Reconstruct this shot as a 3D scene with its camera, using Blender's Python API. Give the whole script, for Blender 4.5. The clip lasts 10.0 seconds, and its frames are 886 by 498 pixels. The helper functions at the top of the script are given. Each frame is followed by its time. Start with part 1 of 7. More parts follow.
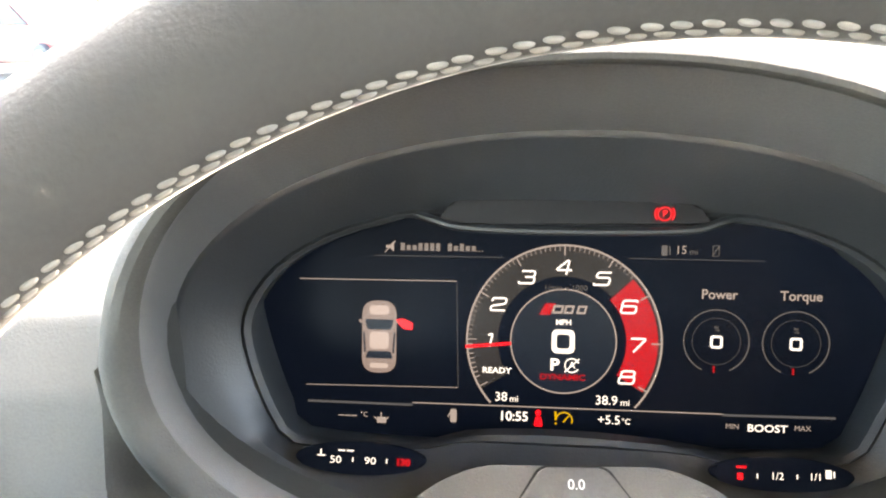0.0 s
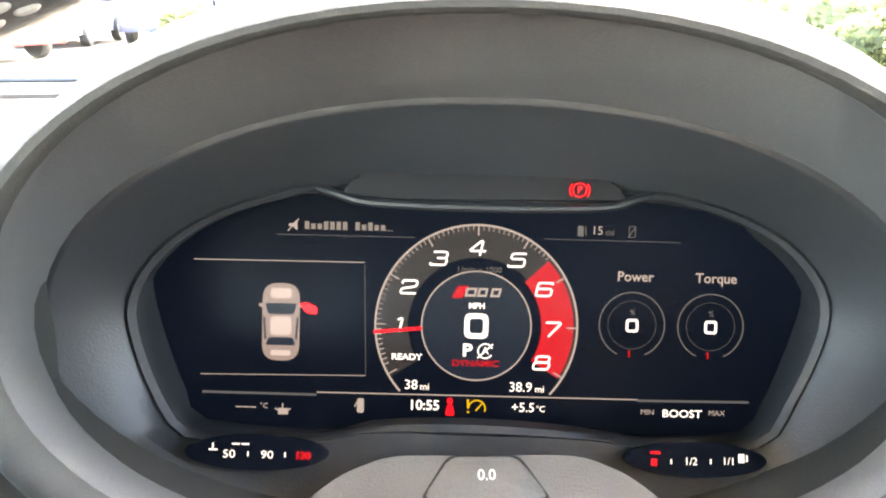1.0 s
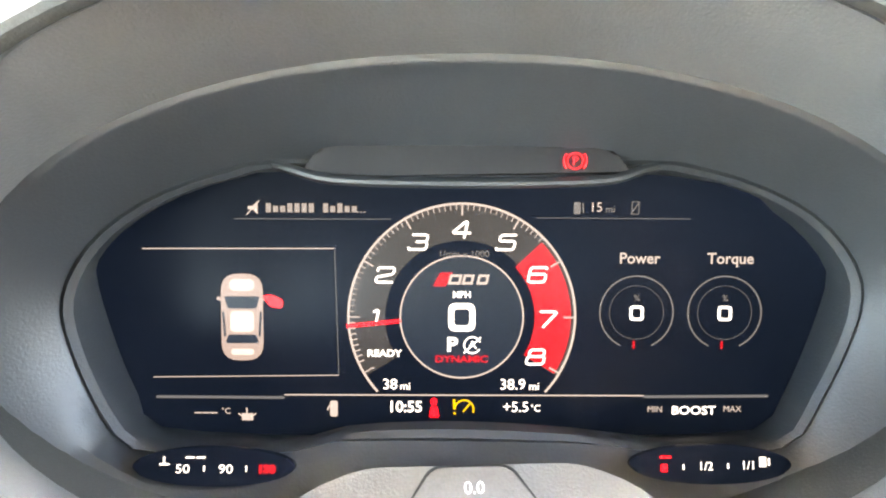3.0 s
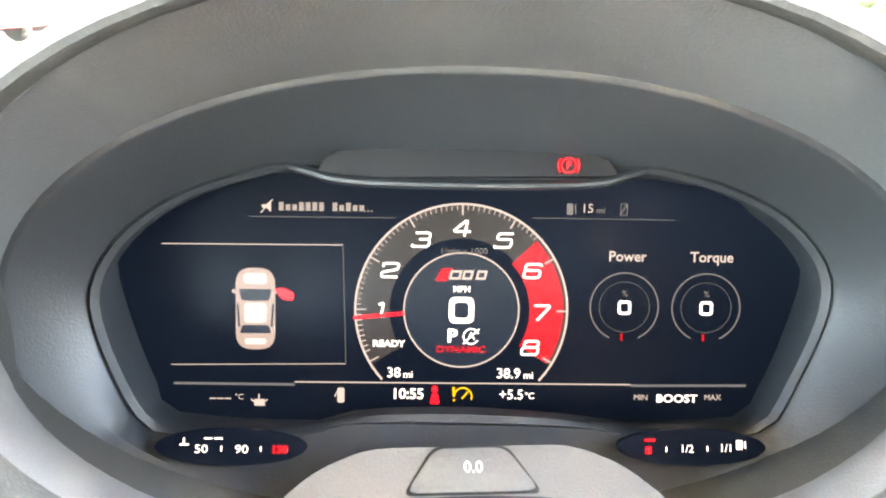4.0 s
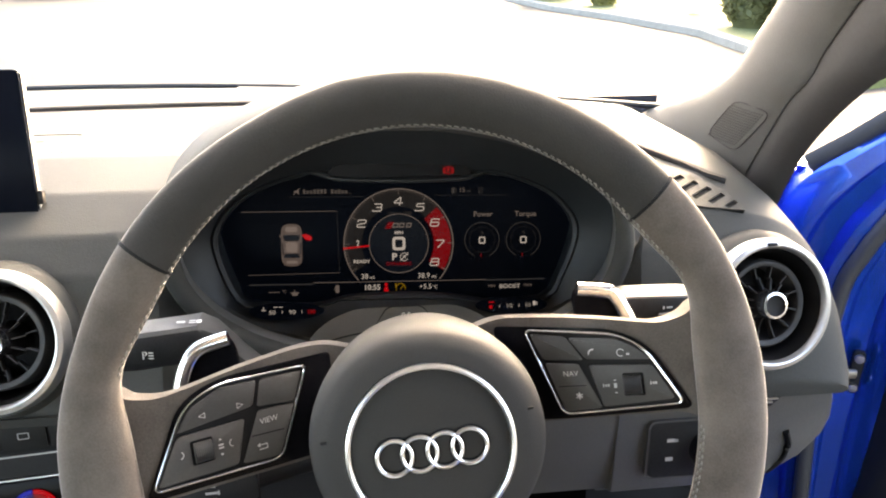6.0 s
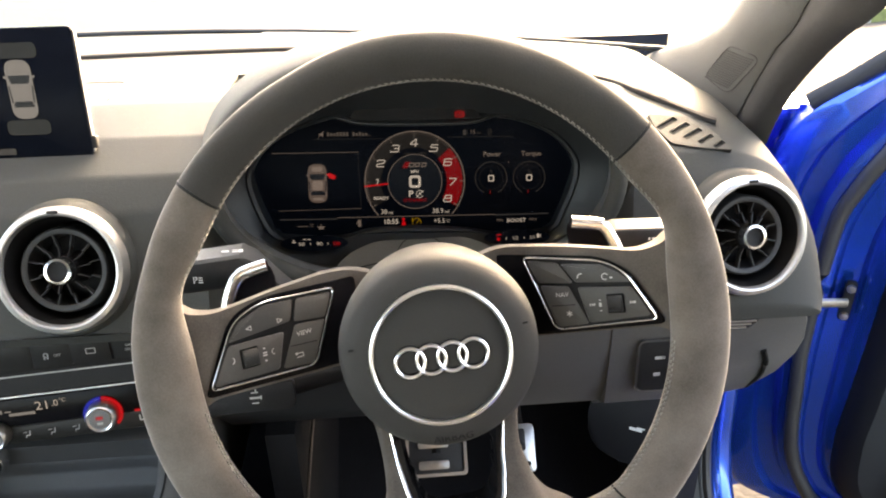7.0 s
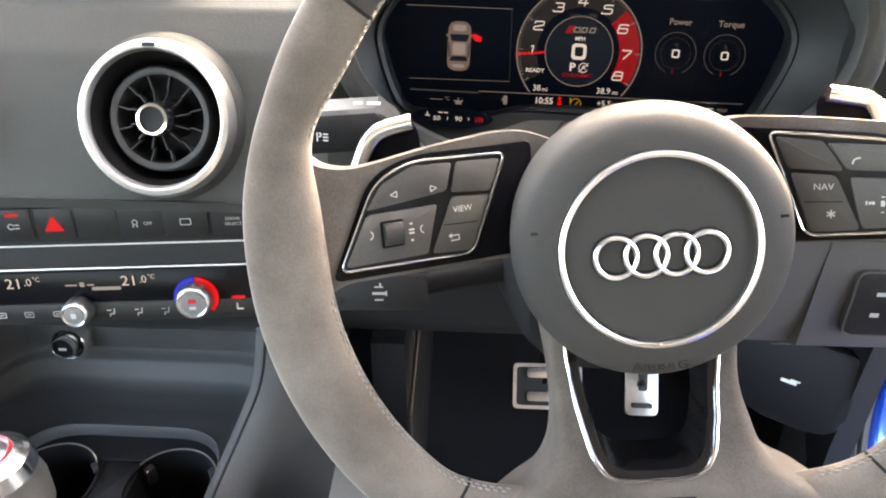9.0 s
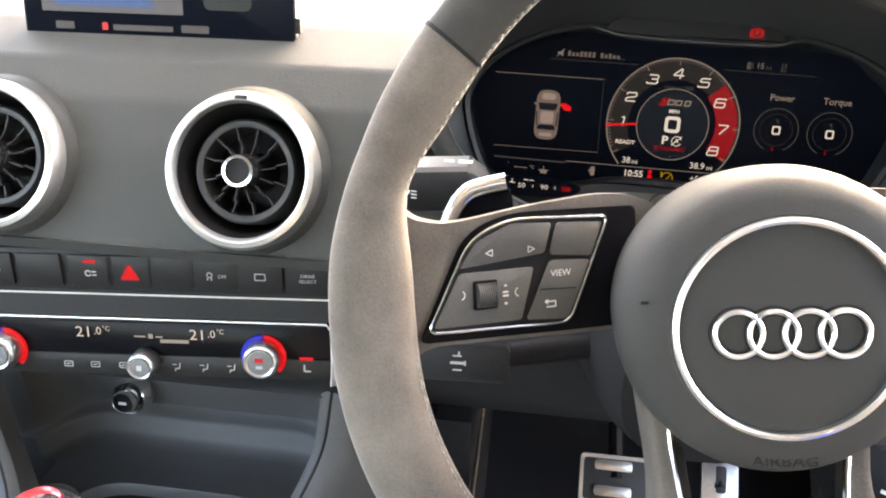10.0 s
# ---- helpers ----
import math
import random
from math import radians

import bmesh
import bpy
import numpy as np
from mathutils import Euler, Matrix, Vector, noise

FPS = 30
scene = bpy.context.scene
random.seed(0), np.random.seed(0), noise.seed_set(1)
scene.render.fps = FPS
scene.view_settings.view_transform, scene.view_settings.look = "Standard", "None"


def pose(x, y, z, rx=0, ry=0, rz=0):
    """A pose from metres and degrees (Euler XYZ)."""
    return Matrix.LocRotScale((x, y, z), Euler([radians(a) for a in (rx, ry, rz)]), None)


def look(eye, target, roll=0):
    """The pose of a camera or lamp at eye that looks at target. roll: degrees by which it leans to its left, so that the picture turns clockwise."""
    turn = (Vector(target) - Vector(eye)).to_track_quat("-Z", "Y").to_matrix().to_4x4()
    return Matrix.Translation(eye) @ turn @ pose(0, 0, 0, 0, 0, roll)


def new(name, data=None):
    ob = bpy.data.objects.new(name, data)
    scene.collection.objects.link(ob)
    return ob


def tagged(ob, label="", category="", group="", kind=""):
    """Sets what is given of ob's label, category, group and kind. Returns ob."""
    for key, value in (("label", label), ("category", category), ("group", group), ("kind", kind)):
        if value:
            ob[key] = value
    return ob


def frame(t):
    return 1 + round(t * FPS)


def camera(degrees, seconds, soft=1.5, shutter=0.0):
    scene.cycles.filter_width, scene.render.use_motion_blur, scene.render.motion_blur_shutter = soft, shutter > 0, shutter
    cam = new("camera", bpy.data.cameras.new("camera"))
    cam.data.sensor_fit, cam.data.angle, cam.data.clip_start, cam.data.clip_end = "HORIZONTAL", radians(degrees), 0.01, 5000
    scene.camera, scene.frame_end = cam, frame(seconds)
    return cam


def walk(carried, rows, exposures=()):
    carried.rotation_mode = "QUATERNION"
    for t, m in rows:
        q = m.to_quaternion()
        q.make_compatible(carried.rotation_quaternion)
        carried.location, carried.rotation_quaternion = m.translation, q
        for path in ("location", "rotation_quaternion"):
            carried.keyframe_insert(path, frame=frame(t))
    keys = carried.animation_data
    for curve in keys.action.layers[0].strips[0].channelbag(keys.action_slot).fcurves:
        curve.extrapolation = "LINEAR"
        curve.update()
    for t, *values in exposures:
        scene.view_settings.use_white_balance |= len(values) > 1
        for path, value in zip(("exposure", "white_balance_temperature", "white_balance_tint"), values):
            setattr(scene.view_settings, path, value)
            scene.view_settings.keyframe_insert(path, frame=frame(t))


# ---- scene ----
cam = camera(63.2, 10.0, soft=2.0)
PATH = [
    (0, (-0.025, 0.023, 1.105), (-0.218, 1.902, 0.447), -2.6),
    (0.5, (-0.023, 0.021, 1.101), (-0.074, 1.895, 0.402), 0.5),
    (1, (-0.016, 0.039, 1.089), (-0.018, 1.926, 0.427), -0.3),
    (1.5, (-0.01, 0.065, 1.083), (0.04, 1.955, 0.429), -1.3),
    (2, (-0.013, 0.065, 1.078), (0.017, 1.948, 0.405), -1.2),
    (2.5, (-0.008, 0.073, 1.077), (-0.002, 1.948, 0.382), -1.5),
    (2.7, (-0.007, 0.076, 1.077), (-0.008, 1.946, 0.368), -1.5),
    (3.8, (-0.013, 0.062, 1.08), (0.007, 1.929, 0.364), -0.9),
    (4, (-0.013, 0.055, 1.083), (0.014, 1.925, 0.372), -0.7),
    (4.5, (-0.024, 0.01, 1.107), (0.029, 1.897, 0.445), -0.8),
    (4.8, (-0.027, -0.03, 1.113), (0.059, 1.859, 0.462), -0.9),
    (5, (-0.019, -0.072, 1.122), (0.055, 1.821, 0.479), -1.2),
    (5.2, (-0.029, -0.111, 1.134), (0.101, 1.779, 0.494), -0.9),
    (5.5, (-0.028, -0.172, 1.152), (0.145, 1.697, 0.462), -0.8),
    (5.8, (-0.029, -0.214, 1.167), (0.174, 1.633, 0.428), 0.0),
    (6, (-0.024, -0.232, 1.184), (0.171, 1.597, 0.399), -0.1),
    (6.2, (-0.026, -0.243, 1.191), (0.151, 1.569, 0.362), -0.5),
    (7.3, (-0.022, -0.3, 1.216), (0.094, 1.448, 0.251), -1.0),
    (7.5, (-0.023, -0.303, 1.219), (0.079, 1.439, 0.242), -1.0),
    (8, (-0.028, -0.297, 1.206), (0.046, 1.399, 0.148), -0.4),
    (8.3, (-0.041, -0.279, 1.191), (0.018, 1.381, 0.077), -0.1),
    (8.5, (-0.057, -0.261, 1.176), (-0.057, 1.389, 0.045), -0.3),
    (8.7, (-0.073, -0.238, 1.16), (-0.103, 1.416, 0.035), -0.3),
    (9, (-0.079, -0.2, 1.121), (-0.156, 1.465, 0.016), 0.2),
    (9.3, (-0.083, -0.189, 1.098), (-0.181, 1.477, -0.004), 0.7),
    (9.5, (-0.093, -0.185, 1.093), (-0.204, 1.472, -0.022), 1.6),
    (9.7, (-0.099, -0.185, 1.091), (-0.284, 1.527, 0.074), 0.9),
    (10, (-0.098, -0.186, 1.101), (-0.336, 1.579, 0.189), 0.8),
]
walk(cam, [(t, look(eye, target, roll)) for t, eye, target, roll in PATH],
     [(0, 6.75, 7900, 11), (1.0, 7.0, 7700, 11), (2.5, 7.75, 7700, 10), (4.0, 7.75, 7600, 10), (4.5, 7.2, 7700, 11), (5.0, 5.95, 7800, 13), (5.5, 4.8, 7700, 13), (6.2, 4.5, 8200, 13), (7.5, 4.75, 8600, 12), (8.0, 5.0, 8500, 11), (8.5, 5.25, 8000, 13), (9.5, 5.4, 8200, 14), (10, 5.4, 8200, 14)])

# ---- light ----
world = bpy.data.worlds.new("sky")
scene.world = world
world.use_nodes = True
wn = world.node_tree
sky = wn.nodes.new("ShaderNodeTexSky")
sky.sky_type, sky.sun_disc = "NISHITA", False
sky.sun_elevation, sky.sun_rotation = radians(25), radians(28)
sky.dust_density, sky.ozone_density, sky.air_density = 4.0, 0.8, 0.85
wn.links.new(sky.outputs[0], wn.nodes["Background"].inputs[0])
wn.nodes["Background"].inputs[1].default_value = 0.15
sun_data = bpy.data.lights.new("sun", "SUN")
sun_data.energy, sun_data.angle, sun_data.color = 0.08, radians(50), (1.0, 0.96, 0.91)
sun = new("sun", sun_data)
sun.matrix_world = look((2.3, 4.3, 2.8), (0, 0, 0.5))


# ---- materials ----
def material(name, colour, rough=0.6, metal=0.0, grain=0.0, scale=200.0, bump=0.0, coat=0.0, sheen=0.0, spec=0.5, tint=None, blotch=6.0, fine_part=1.0):
    """A surface with fine grain and slow blotches in its colour, and a fine relief."""
    m = bpy.data.materials.new(name)
    m.use_nodes = True
    nt = m.node_tree
    p = nt.nodes["Principled BSDF"]
    p.inputs["Roughness"].default_value, p.inputs["Metallic"].default_value = rough, metal
    p.inputs["Coat Weight"].default_value, p.inputs["Sheen Weight"].default_value = coat, sheen
    p.inputs["Coat Roughness"].default_value = 0.05
    p.inputs["Sheen Roughness"].default_value = 0.35
    p.inputs["Specular IOR Level"].default_value = spec
    p.inputs["Base Color"].default_value = (*colour, 1)
    if grain or bump:
        tc = nt.nodes.new("ShaderNodeTexCoord")
        fine = nt.nodes.new("ShaderNodeTexNoise")
        fine.inputs["Scale"].default_value, fine.inputs["Detail"].default_value = scale, 5
        slow = nt.nodes.new("ShaderNodeTexNoise")
        slow.inputs["Scale"].default_value, slow.inputs["Detail"].default_value = blotch, 4
        for n in (fine, slow):
            nt.links.new(tc.outputs["Object"], n.inputs["Vector"])
        mix = nt.nodes.new("ShaderNodeMath")
        mix.operation = "MULTIPLY_ADD"
        mix.inputs[1].default_value = fine_part
        nt.links.new(fine.outputs["Fac"], mix.inputs[0])
        nt.links.new(slow.outputs["Fac"], mix.inputs[2])
        ramp = nt.nodes.new("ShaderNodeMapRange")
        ramp.inputs["From Min"].default_value, ramp.inputs["From Max"].default_value = 0.5 + 0.5 * fine_part - 0.35, 0.5 + 0.5 * fine_part + 0.35
        nt.links.new(mix.outputs[0], ramp.inputs["Value"])
        mc = nt.nodes.new("ShaderNodeMix")
        mc.data_type = "RGBA"
        lo = tuple(c * (1 - grain) for c in colour)
        hi = tuple(min(1.0, c * (1 + grain)) for c in (tint or colour))
        mc.inputs["A"].default_value, mc.inputs["B"].default_value = (*lo, 1), (*hi, 1)
        nt.links.new(ramp.outputs["Result"], mc.inputs["Factor"])
        nt.links.new(mc.outputs["Result"], p.inputs["Base Color"])
        if bump:
            b = nt.nodes.new("ShaderNodeBump")
            b.inputs["Strength"].default_value, b.inputs["Distance"].default_value = bump, 0.0006 if scale > 60 else 0.02
            nt.links.new(fine.outputs["Fac"], b.inputs["Height"])
            nt.links.new(b.outputs["Normal"], p.inputs["Normal"])
    return m


def glowing(name, colour, strength=1.0):
    m = bpy.data.materials.new(name)
    m.use_nodes = True
    p = m.node_tree.nodes["Principled BSDF"]
    p.inputs["Base Color"].default_value = (0.01, 0.01, 0.01, 1)
    p.inputs["Roughness"].default_value = 0.25
    p.inputs["Specular IOR Level"].default_value = 0.06
    p.inputs["Emission Color"].default_value = (*colour, 1)
    p.inputs["Emission Strength"].default_value = strength * 0.020
    return m


DASH = material("soft_dash_plastic", (0.030, 0.031, 0.0295), 0.62, grain=0.18, scale=900, bump=0.35, spec=0.16)
# lining tone, raised because its top catches more light
HOOD = material("cluster_hood_plastic", (0.070, 0.073, 0.074), 0.6, grain=0.15, scale=900, bump=0.3)
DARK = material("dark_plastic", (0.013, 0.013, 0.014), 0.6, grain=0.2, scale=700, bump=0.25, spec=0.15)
BLACKMAT = material("matt_black_plastic", (0.010, 0.010, 0.011), 0.6, grain=0.2, scale=500, bump=0.1, spec=0.15)
GLOSS = material("gloss_black", (0.006, 0.006, 0.007), 0.08, coat=0.5, grain=0.1, scale=30)
# tone of the unseen roof lining, pale to reflect light downwards
HEADLINER = material("bounce_headliner", (0.52, 0.52, 0.50), 0.95, grain=0.06, scale=600, bump=0.2)
PILLAR = material("pillar_trim", (0.025, 0.026, 0.0255), 0.75, grain=0.12, scale=700, bump=0.3)
SUEDE = material("grey_suede", (0.066, 0.0555, 0.0485), 0.95, grain=0.28, scale=900, bump=0.2, sheen=0.25, spec=0.1, blotch=24, tint=(0.136, 0.120, 0.107), fine_part=0.3)
SUEDE_DARK = material("dark_suede", (0.042, 0.0412, 0.040), 0.95, grain=0.25, scale=900, bump=0.2, sheen=0.3, spec=0.1, blotch=20, fine_part=0.35)
SUEDE_SPOKE = material("brown_suede", (0.046, 0.040, 0.036), 0.95, grain=0.25, scale=900, bump=0.2, sheen=0.02, spec=0.1, blotch=20, tint=(0.108, 0.096, 0.087), fine_part=0.35)
LEATHER = material("smooth_leather", (0.070, 0.068, 0.065), 0.5, grain=0.15, scale=600, bump=0.35)
AIRBAG = material("airbag_cover", (0.036, 0.0355, 0.035), 0.66, grain=0.12, scale=1100, bump=0.15, spec=0.15)
BUTTON = material("switch_grey", (0.050, 0.049, 0.048), 0.5, grain=0.1, scale=600, bump=0.1, spec=0.3)
EMBLEM = material("polished_emblem", (0.86, 0.86, 0.85), 0.30, metal=1.0, grain=0.04, scale=300)
THREAD = material("pale_thread", (0.15, 0.142, 0.130), 0.8, grain=0.2, scale=900)
CHROME = material("satin_chrome", (0.78, 0.78, 0.77), 0.18, metal=1.0, grain=0.05, scale=300)
SATIN = material("brushed_aluminium", (0.50, 0.50, 0.49), 0.42, metal=1.0, grain=0.08, scale=500, bump=0.06)
STEEL = material("pedal_steel", (0.42, 0.41, 0.40), 0.36, metal=1.0, grain=0.15, scale=200)
RUBBER = material("black_rubber", (0.014, 0.014, 0.015), 0.7, grain=0.2, scale=300, bump=0.2)
SEAL_GREY = material("worn_door_seal", (0.022, 0.021, 0.021), 0.6, grain=0.25, scale=300, bump=0.2)
VENTBLACK = material("vent_black", (0.004, 0.004, 0.0045), 0.7, grain=0.15, scale=300, spec=0.15)
SWITCH = material("switch_black", (0.014, 0.014, 0.014), 0.42, grain=0.1, scale=600, bump=0.1, spec=0.12)
SILVER = material("satin_silver", (0.66, 0.66, 0.65), 0.3, metal=1.0, grain=0.05, scale=400)
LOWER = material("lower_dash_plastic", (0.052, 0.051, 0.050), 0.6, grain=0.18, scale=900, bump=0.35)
# darker than the lining: the shade low in the hood is in this colour
SURROUND = material("shaded_surround_plastic", (0.013, 0.015, 0.017), 0.5, grain=0.15, scale=900, bump=0.25)
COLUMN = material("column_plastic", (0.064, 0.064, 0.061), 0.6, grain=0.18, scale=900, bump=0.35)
PIANO = material("piano_black", (0.004, 0.004, 0.005), 0.2, grain=0.1, scale=40, spec=0.04)
CARPET = material("dark_carpet", (0.011, 0.011, 0.012), 1.0, grain=0.5, scale=900, bump=1.0, spec=0.05)
BLUE = material("metallic_blue_paint", (0.0, 0.075, 0.52), 0.26, metal=0.8, coat=1.0, grain=0.06, scale=900)
PRINT = material("white_print", (0.62, 0.62, 0.60), 0.6)
PRINT_MID = material("pale_print", (0.40, 0.40, 0.385), 0.6)
PRINT_DIM = material("grey_print", (0.30, 0.30, 0.29), 0.6)
SEAT = material("seat_leather", (0.095, 0.091, 0.086), 0.55, grain=0.15, scale=500, bump=0.35)
VENTGREY = material("vent_grey_plastic", (0.019, 0.019, 0.020), 0.55, grain=0.15, scale=600, bump=0.15, spec=0.3)
CONSOLE = material("console_side_plastic", (0.034, 0.034, 0.034), 0.6, grain=0.18, scale=800, bump=0.3)
KNOB_CAP = material("dull_silver_cap", (0.10, 0.10, 0.10), 0.45, metal=0.3, grain=0.08, scale=400)
REDPLAS = material("red_enamel", (0.55, 0.01, 0.02), 0.3, coat=0.5)
SCREEN = glowing("display_black", (0.25, 0.50, 1.0), 0.0020)
SCREEN.node_tree.nodes["Principled BSDF"].inputs["Base Color"].default_value = (0.003, 0.004, 0.007, 1)
SCREEN.node_tree.nodes["Principled BSDF"].inputs["Specular IOR Level"].default_value = 0.02

WHITE_L = glowing("display_white", (1.0, 0.95, 0.93), 0.80)
PALE_L = glowing("display_pale", (0.80, 0.68, 0.65), 0.28)
NAME_L = glowing("display_soft_pale", (0.62, 0.54, 0.52), 0.20)
GREY_L = glowing("display_grey", (0.35, 0.33, 0.34), 0.2)
RING_L = glowing("display_ring_grey", (0.20, 0.19, 0.20), 0.3)
DIM_L = glowing("display_dim", (0.10, 0.10, 0.11), 0.5)
DIAL_L = glowing("display_dial_grey", (0.105, 0.088, 0.086), 0.15)
RED_L = glowing("display_red", (0.80, 0.004, 0.014), 0.38)
REDBR_L = glowing("lamp_red", (1.0, 0.006, 0.015), 0.9)
AMBER_L = glowing("display_amber", (0.85, 0.50, 0.01), 0.45)
NAVY_L = glowing("display_navy", (0.004, 0.008, 0.018), 0.6)
CAR_L = glowing("display_car_body", (0.70, 0.54, 0.50), 0.24)
CARHI_L = glowing("display_car_panel", (0.85, 0.70, 0.66), 0.38)
CARW_L = glowing("display_car_silver", (0.55, 0.55, 0.57), 0.7)
BLUE_L = glowing("lamp_blue", (0.02, 0.04, 0.9), 1.0)
SHOT_L = glowing("reversing_picture_grey", (0.30, 0.30, 0.36), 0.45)
SENSOR_L = glowing("display_sensor_field", (0.10, 0.10, 0.11), 0.09)
SHOTB_L = glowing("reversing_picture_blue", (0.05, 0.16, 0.55), 0.8)


# ---- mesh helpers ----
def part(name, bm, mat, parent=None, label="", m=None, sharp=40):
    """Links a bmesh as one mesh object, under a thing or part if one is given."""
    bmesh.ops.recalc_face_normals(bm, faces=bm.faces)
    me = bpy.data.meshes.new(name)
    bm.to_mesh(me)
    bm.free()
    me.materials.append(mat)
    for f in me.polygons:
        f.use_smooth = True
    me.set_sharp_from_angle(angle=radians(sharp))
    ob = new(name, me)
    if parent:
        ob.parent = parent
    if m is not None:
        ob.matrix_basis = m
    if label:
        tagged(ob, label)
    return ob


def thing(name, m, label, category, group="", kind=""):
    ob = new(name)
    ob.matrix_basis = m
    ob.empty_display_size = 0.02
    return tagged(ob, label, category, group, kind)


def basis(o, x, y, z):
    return Matrix(((x[0], y[0], z[0], o[0]), (x[1], y[1], z[1], o[1]), (x[2], y[2], z[2], o[2]), (0, 0, 0, 1)))


def facing(o, lean, yaw=0.0, roll=0.0):
    """A frame at o with x to the right, y up along a face that leans back by lean degrees, z towards the driver."""
    t = radians(lean)
    b = basis(o, (1, 0, 0), (0, math.sin(t), math.cos(t)), (0, -math.cos(t), math.sin(t)))
    return Matrix.Translation(o) @ pose(0, 0, 0, 0, 0, yaw) @ Matrix.Translation(-Vector(o)) @ b @ pose(0, 0, 0, 0, 0, roll)


def loft(rings, closed=True, caps=(True, True), bm=None):
    bm = bm or bmesh.new()
    vs = [[bm.verts.new(p) for p in r] for r in rings]
    n = len(vs[0])
    for a, b in zip(vs, vs[1:]):
        for i in range(n if closed else n - 1):
            j = (i + 1) % n
            try:
                bm.faces.new((a[i], a[j], b[j], b[i]))
            except ValueError:
                pass
    if closed:
        for want, r in zip(caps, (vs[0], vs[-1])):
            if want:
                bm.faces.new(r)
    return bm


def prism(pts, z0, z1, bevel=0.0, seg=2, bm=None, fz=None):
    """A solid from an outline in x and y between z0 and z1, its upper rim bevelled. fz shifts z by place."""
    own = bm is None
    b2 = bmesh.new()
    lo = [b2.verts.new((x, y, z0)) for x, y in pts]
    hi = [b2.verts.new((x, y, z1)) for x, y in pts]
    n = len(pts)
    top = b2.faces.new(hi)
    b2.faces.new(lo[::-1])
    for i in range(n):
        b2.faces.new((lo[i], lo[(i + 1) % n], hi[(i + 1) % n], hi[i]))
    if bevel:
        bmesh.ops.bevel(b2, geom=list(top.edges), offset=bevel, segments=seg, affect="EDGES", profile=0.5)
    if fz:
        for v in b2.verts:
            v.co.z += fz(v.co.x, v.co.y)
    if own:
        return b2
    me = bpy.data.meshes.new("tmp")
    b2.to_mesh(me)
    b2.free()
    bm.from_mesh(me)
    bpy.data.meshes.remove(me)
    return bm


def rounded(pts, r, seg=5):
    """An outline with its corners rounded; r: one radius or one for each corner."""
    out = []
    n = len(pts)
    rs = r if isinstance(r, (list, tuple)) else [r] * n
    for i in range(n):
        p, a, b = Vector(pts[i]), Vector(pts[i - 1]), Vector(pts[(i + 1) % n])
        da, db = (a - p), (b - p)
        k = min(rs[i], da.length * 0.48, db.length * 0.48)
        s, e = p + da.normalized() * k, p + db.normalized() * k
        for j in range(seg + 1):
            t = j / seg
            q = s * (1 - t) ** 2 + p * 2 * t * (1 - t) + e * t * t
            out.append((q.x, q.y))
    return out


def box(w, h):
    return [(-w / 2, -h / 2), (w / 2, -h / 2), (w / 2, h / 2), (-w / 2, h / 2)]


def shifted(pts, dx, dy):
    return [(x + dx, y + dy) for x, y in pts]


def ellipse(a, b, n=48, cx=0.0, cy=0.0, start=0.0, end=360.0):
    full = abs(end - start) >= 360
    return [(cx + a * math.cos(radians(start + (end - start) * i / (n if full else n - 1))), cy + b * math.sin(radians(start + (end - start) * i / (n if full else n - 1)))) for i in range(n)]


def tube(path, ra, rb=None, n=10, closed=False, up=None, bm=None):
    """A round or oval bar along a path of 3D points."""
    rb = rb or ra
    P = [Vector(p) for p in path]
    rings = []
    m = len(P)
    for i, p in enumerate(P):
        if closed:
            t = (P[(i + 1) % m] - P[i - 1])
        else:
            t = P[min(i + 1, m - 1)] - P[max(i - 1, 0)]
        t.normalize()
        u = Vector(up or (0, 0, 1))
        s = t.cross(u)
        if s.length < 1e-4:
            s = t.cross(Vector((1, 0, 0)))
        s.normalize()
        w = s.cross(t).normalized()
        rings.append([p + s * ra * math.cos(2 * math.pi * k / n) + w * rb * math.sin(2 * math.pi * k / n) for k in range(n)])
    if closed:
        rings.append(rings[0])
        bm = loft(rings, True, (False, False), bm)
        bmesh.ops.remove_doubles(bm, verts=bm.verts, dist=1e-6)
        return bm
    return loft(rings, True, (True, True), bm)


def lathe(profile, n=48, bm=None):
    """A body of revolution about z from (radius, z) pairs; a radius of nought closes it."""
    rings = [[(max(r, 1e-5) * math.cos(2 * math.pi * i / n), max(r, 1e-5) * math.sin(2 * math.pi * i / n), z) for i in range(n)] for r, z in profile]
    if profile[0][0] > 1e-4 and profile[-1][0] > 1e-4:
        bm = loft(rings + rings[:1], True, (False, False), bm)
        bmesh.ops.remove_doubles(bm, verts=bm.verts, dist=1e-7)
        return bm
    return loft(rings, True, (True, True), bm)


def smooth_curve(pts, n=60, closed=True):
    """A Catmull-Rom curve through points of any dimension, as a list of tuples."""
    P = [Vector(p) for p in pts]
    m = len(P)
    out = []
    spans = m if closed else m - 1
    for i in range(n):
        f = spans * i / (n if closed else n - 1)
        k = min(int(f), spans - 1)
        t = f - k
        if closed:
            a, b, c, d = P[(k - 1) % m], P[k % m], P[(k + 1) % m], P[(k + 2) % m]
        else:
            a, b, c, d = P[max(k - 1, 0)], P[k], P[min(k + 1, m - 1)], P[min(k + 2, m - 1)]
        q = 0.5 * ((2 * b) + (c - a) * t + (2 * a - 5 * b + 4 * c - d) * t * t + (3 * b - a - 3 * c + d) * t ** 3)
        out.append(tuple(q))
    return out


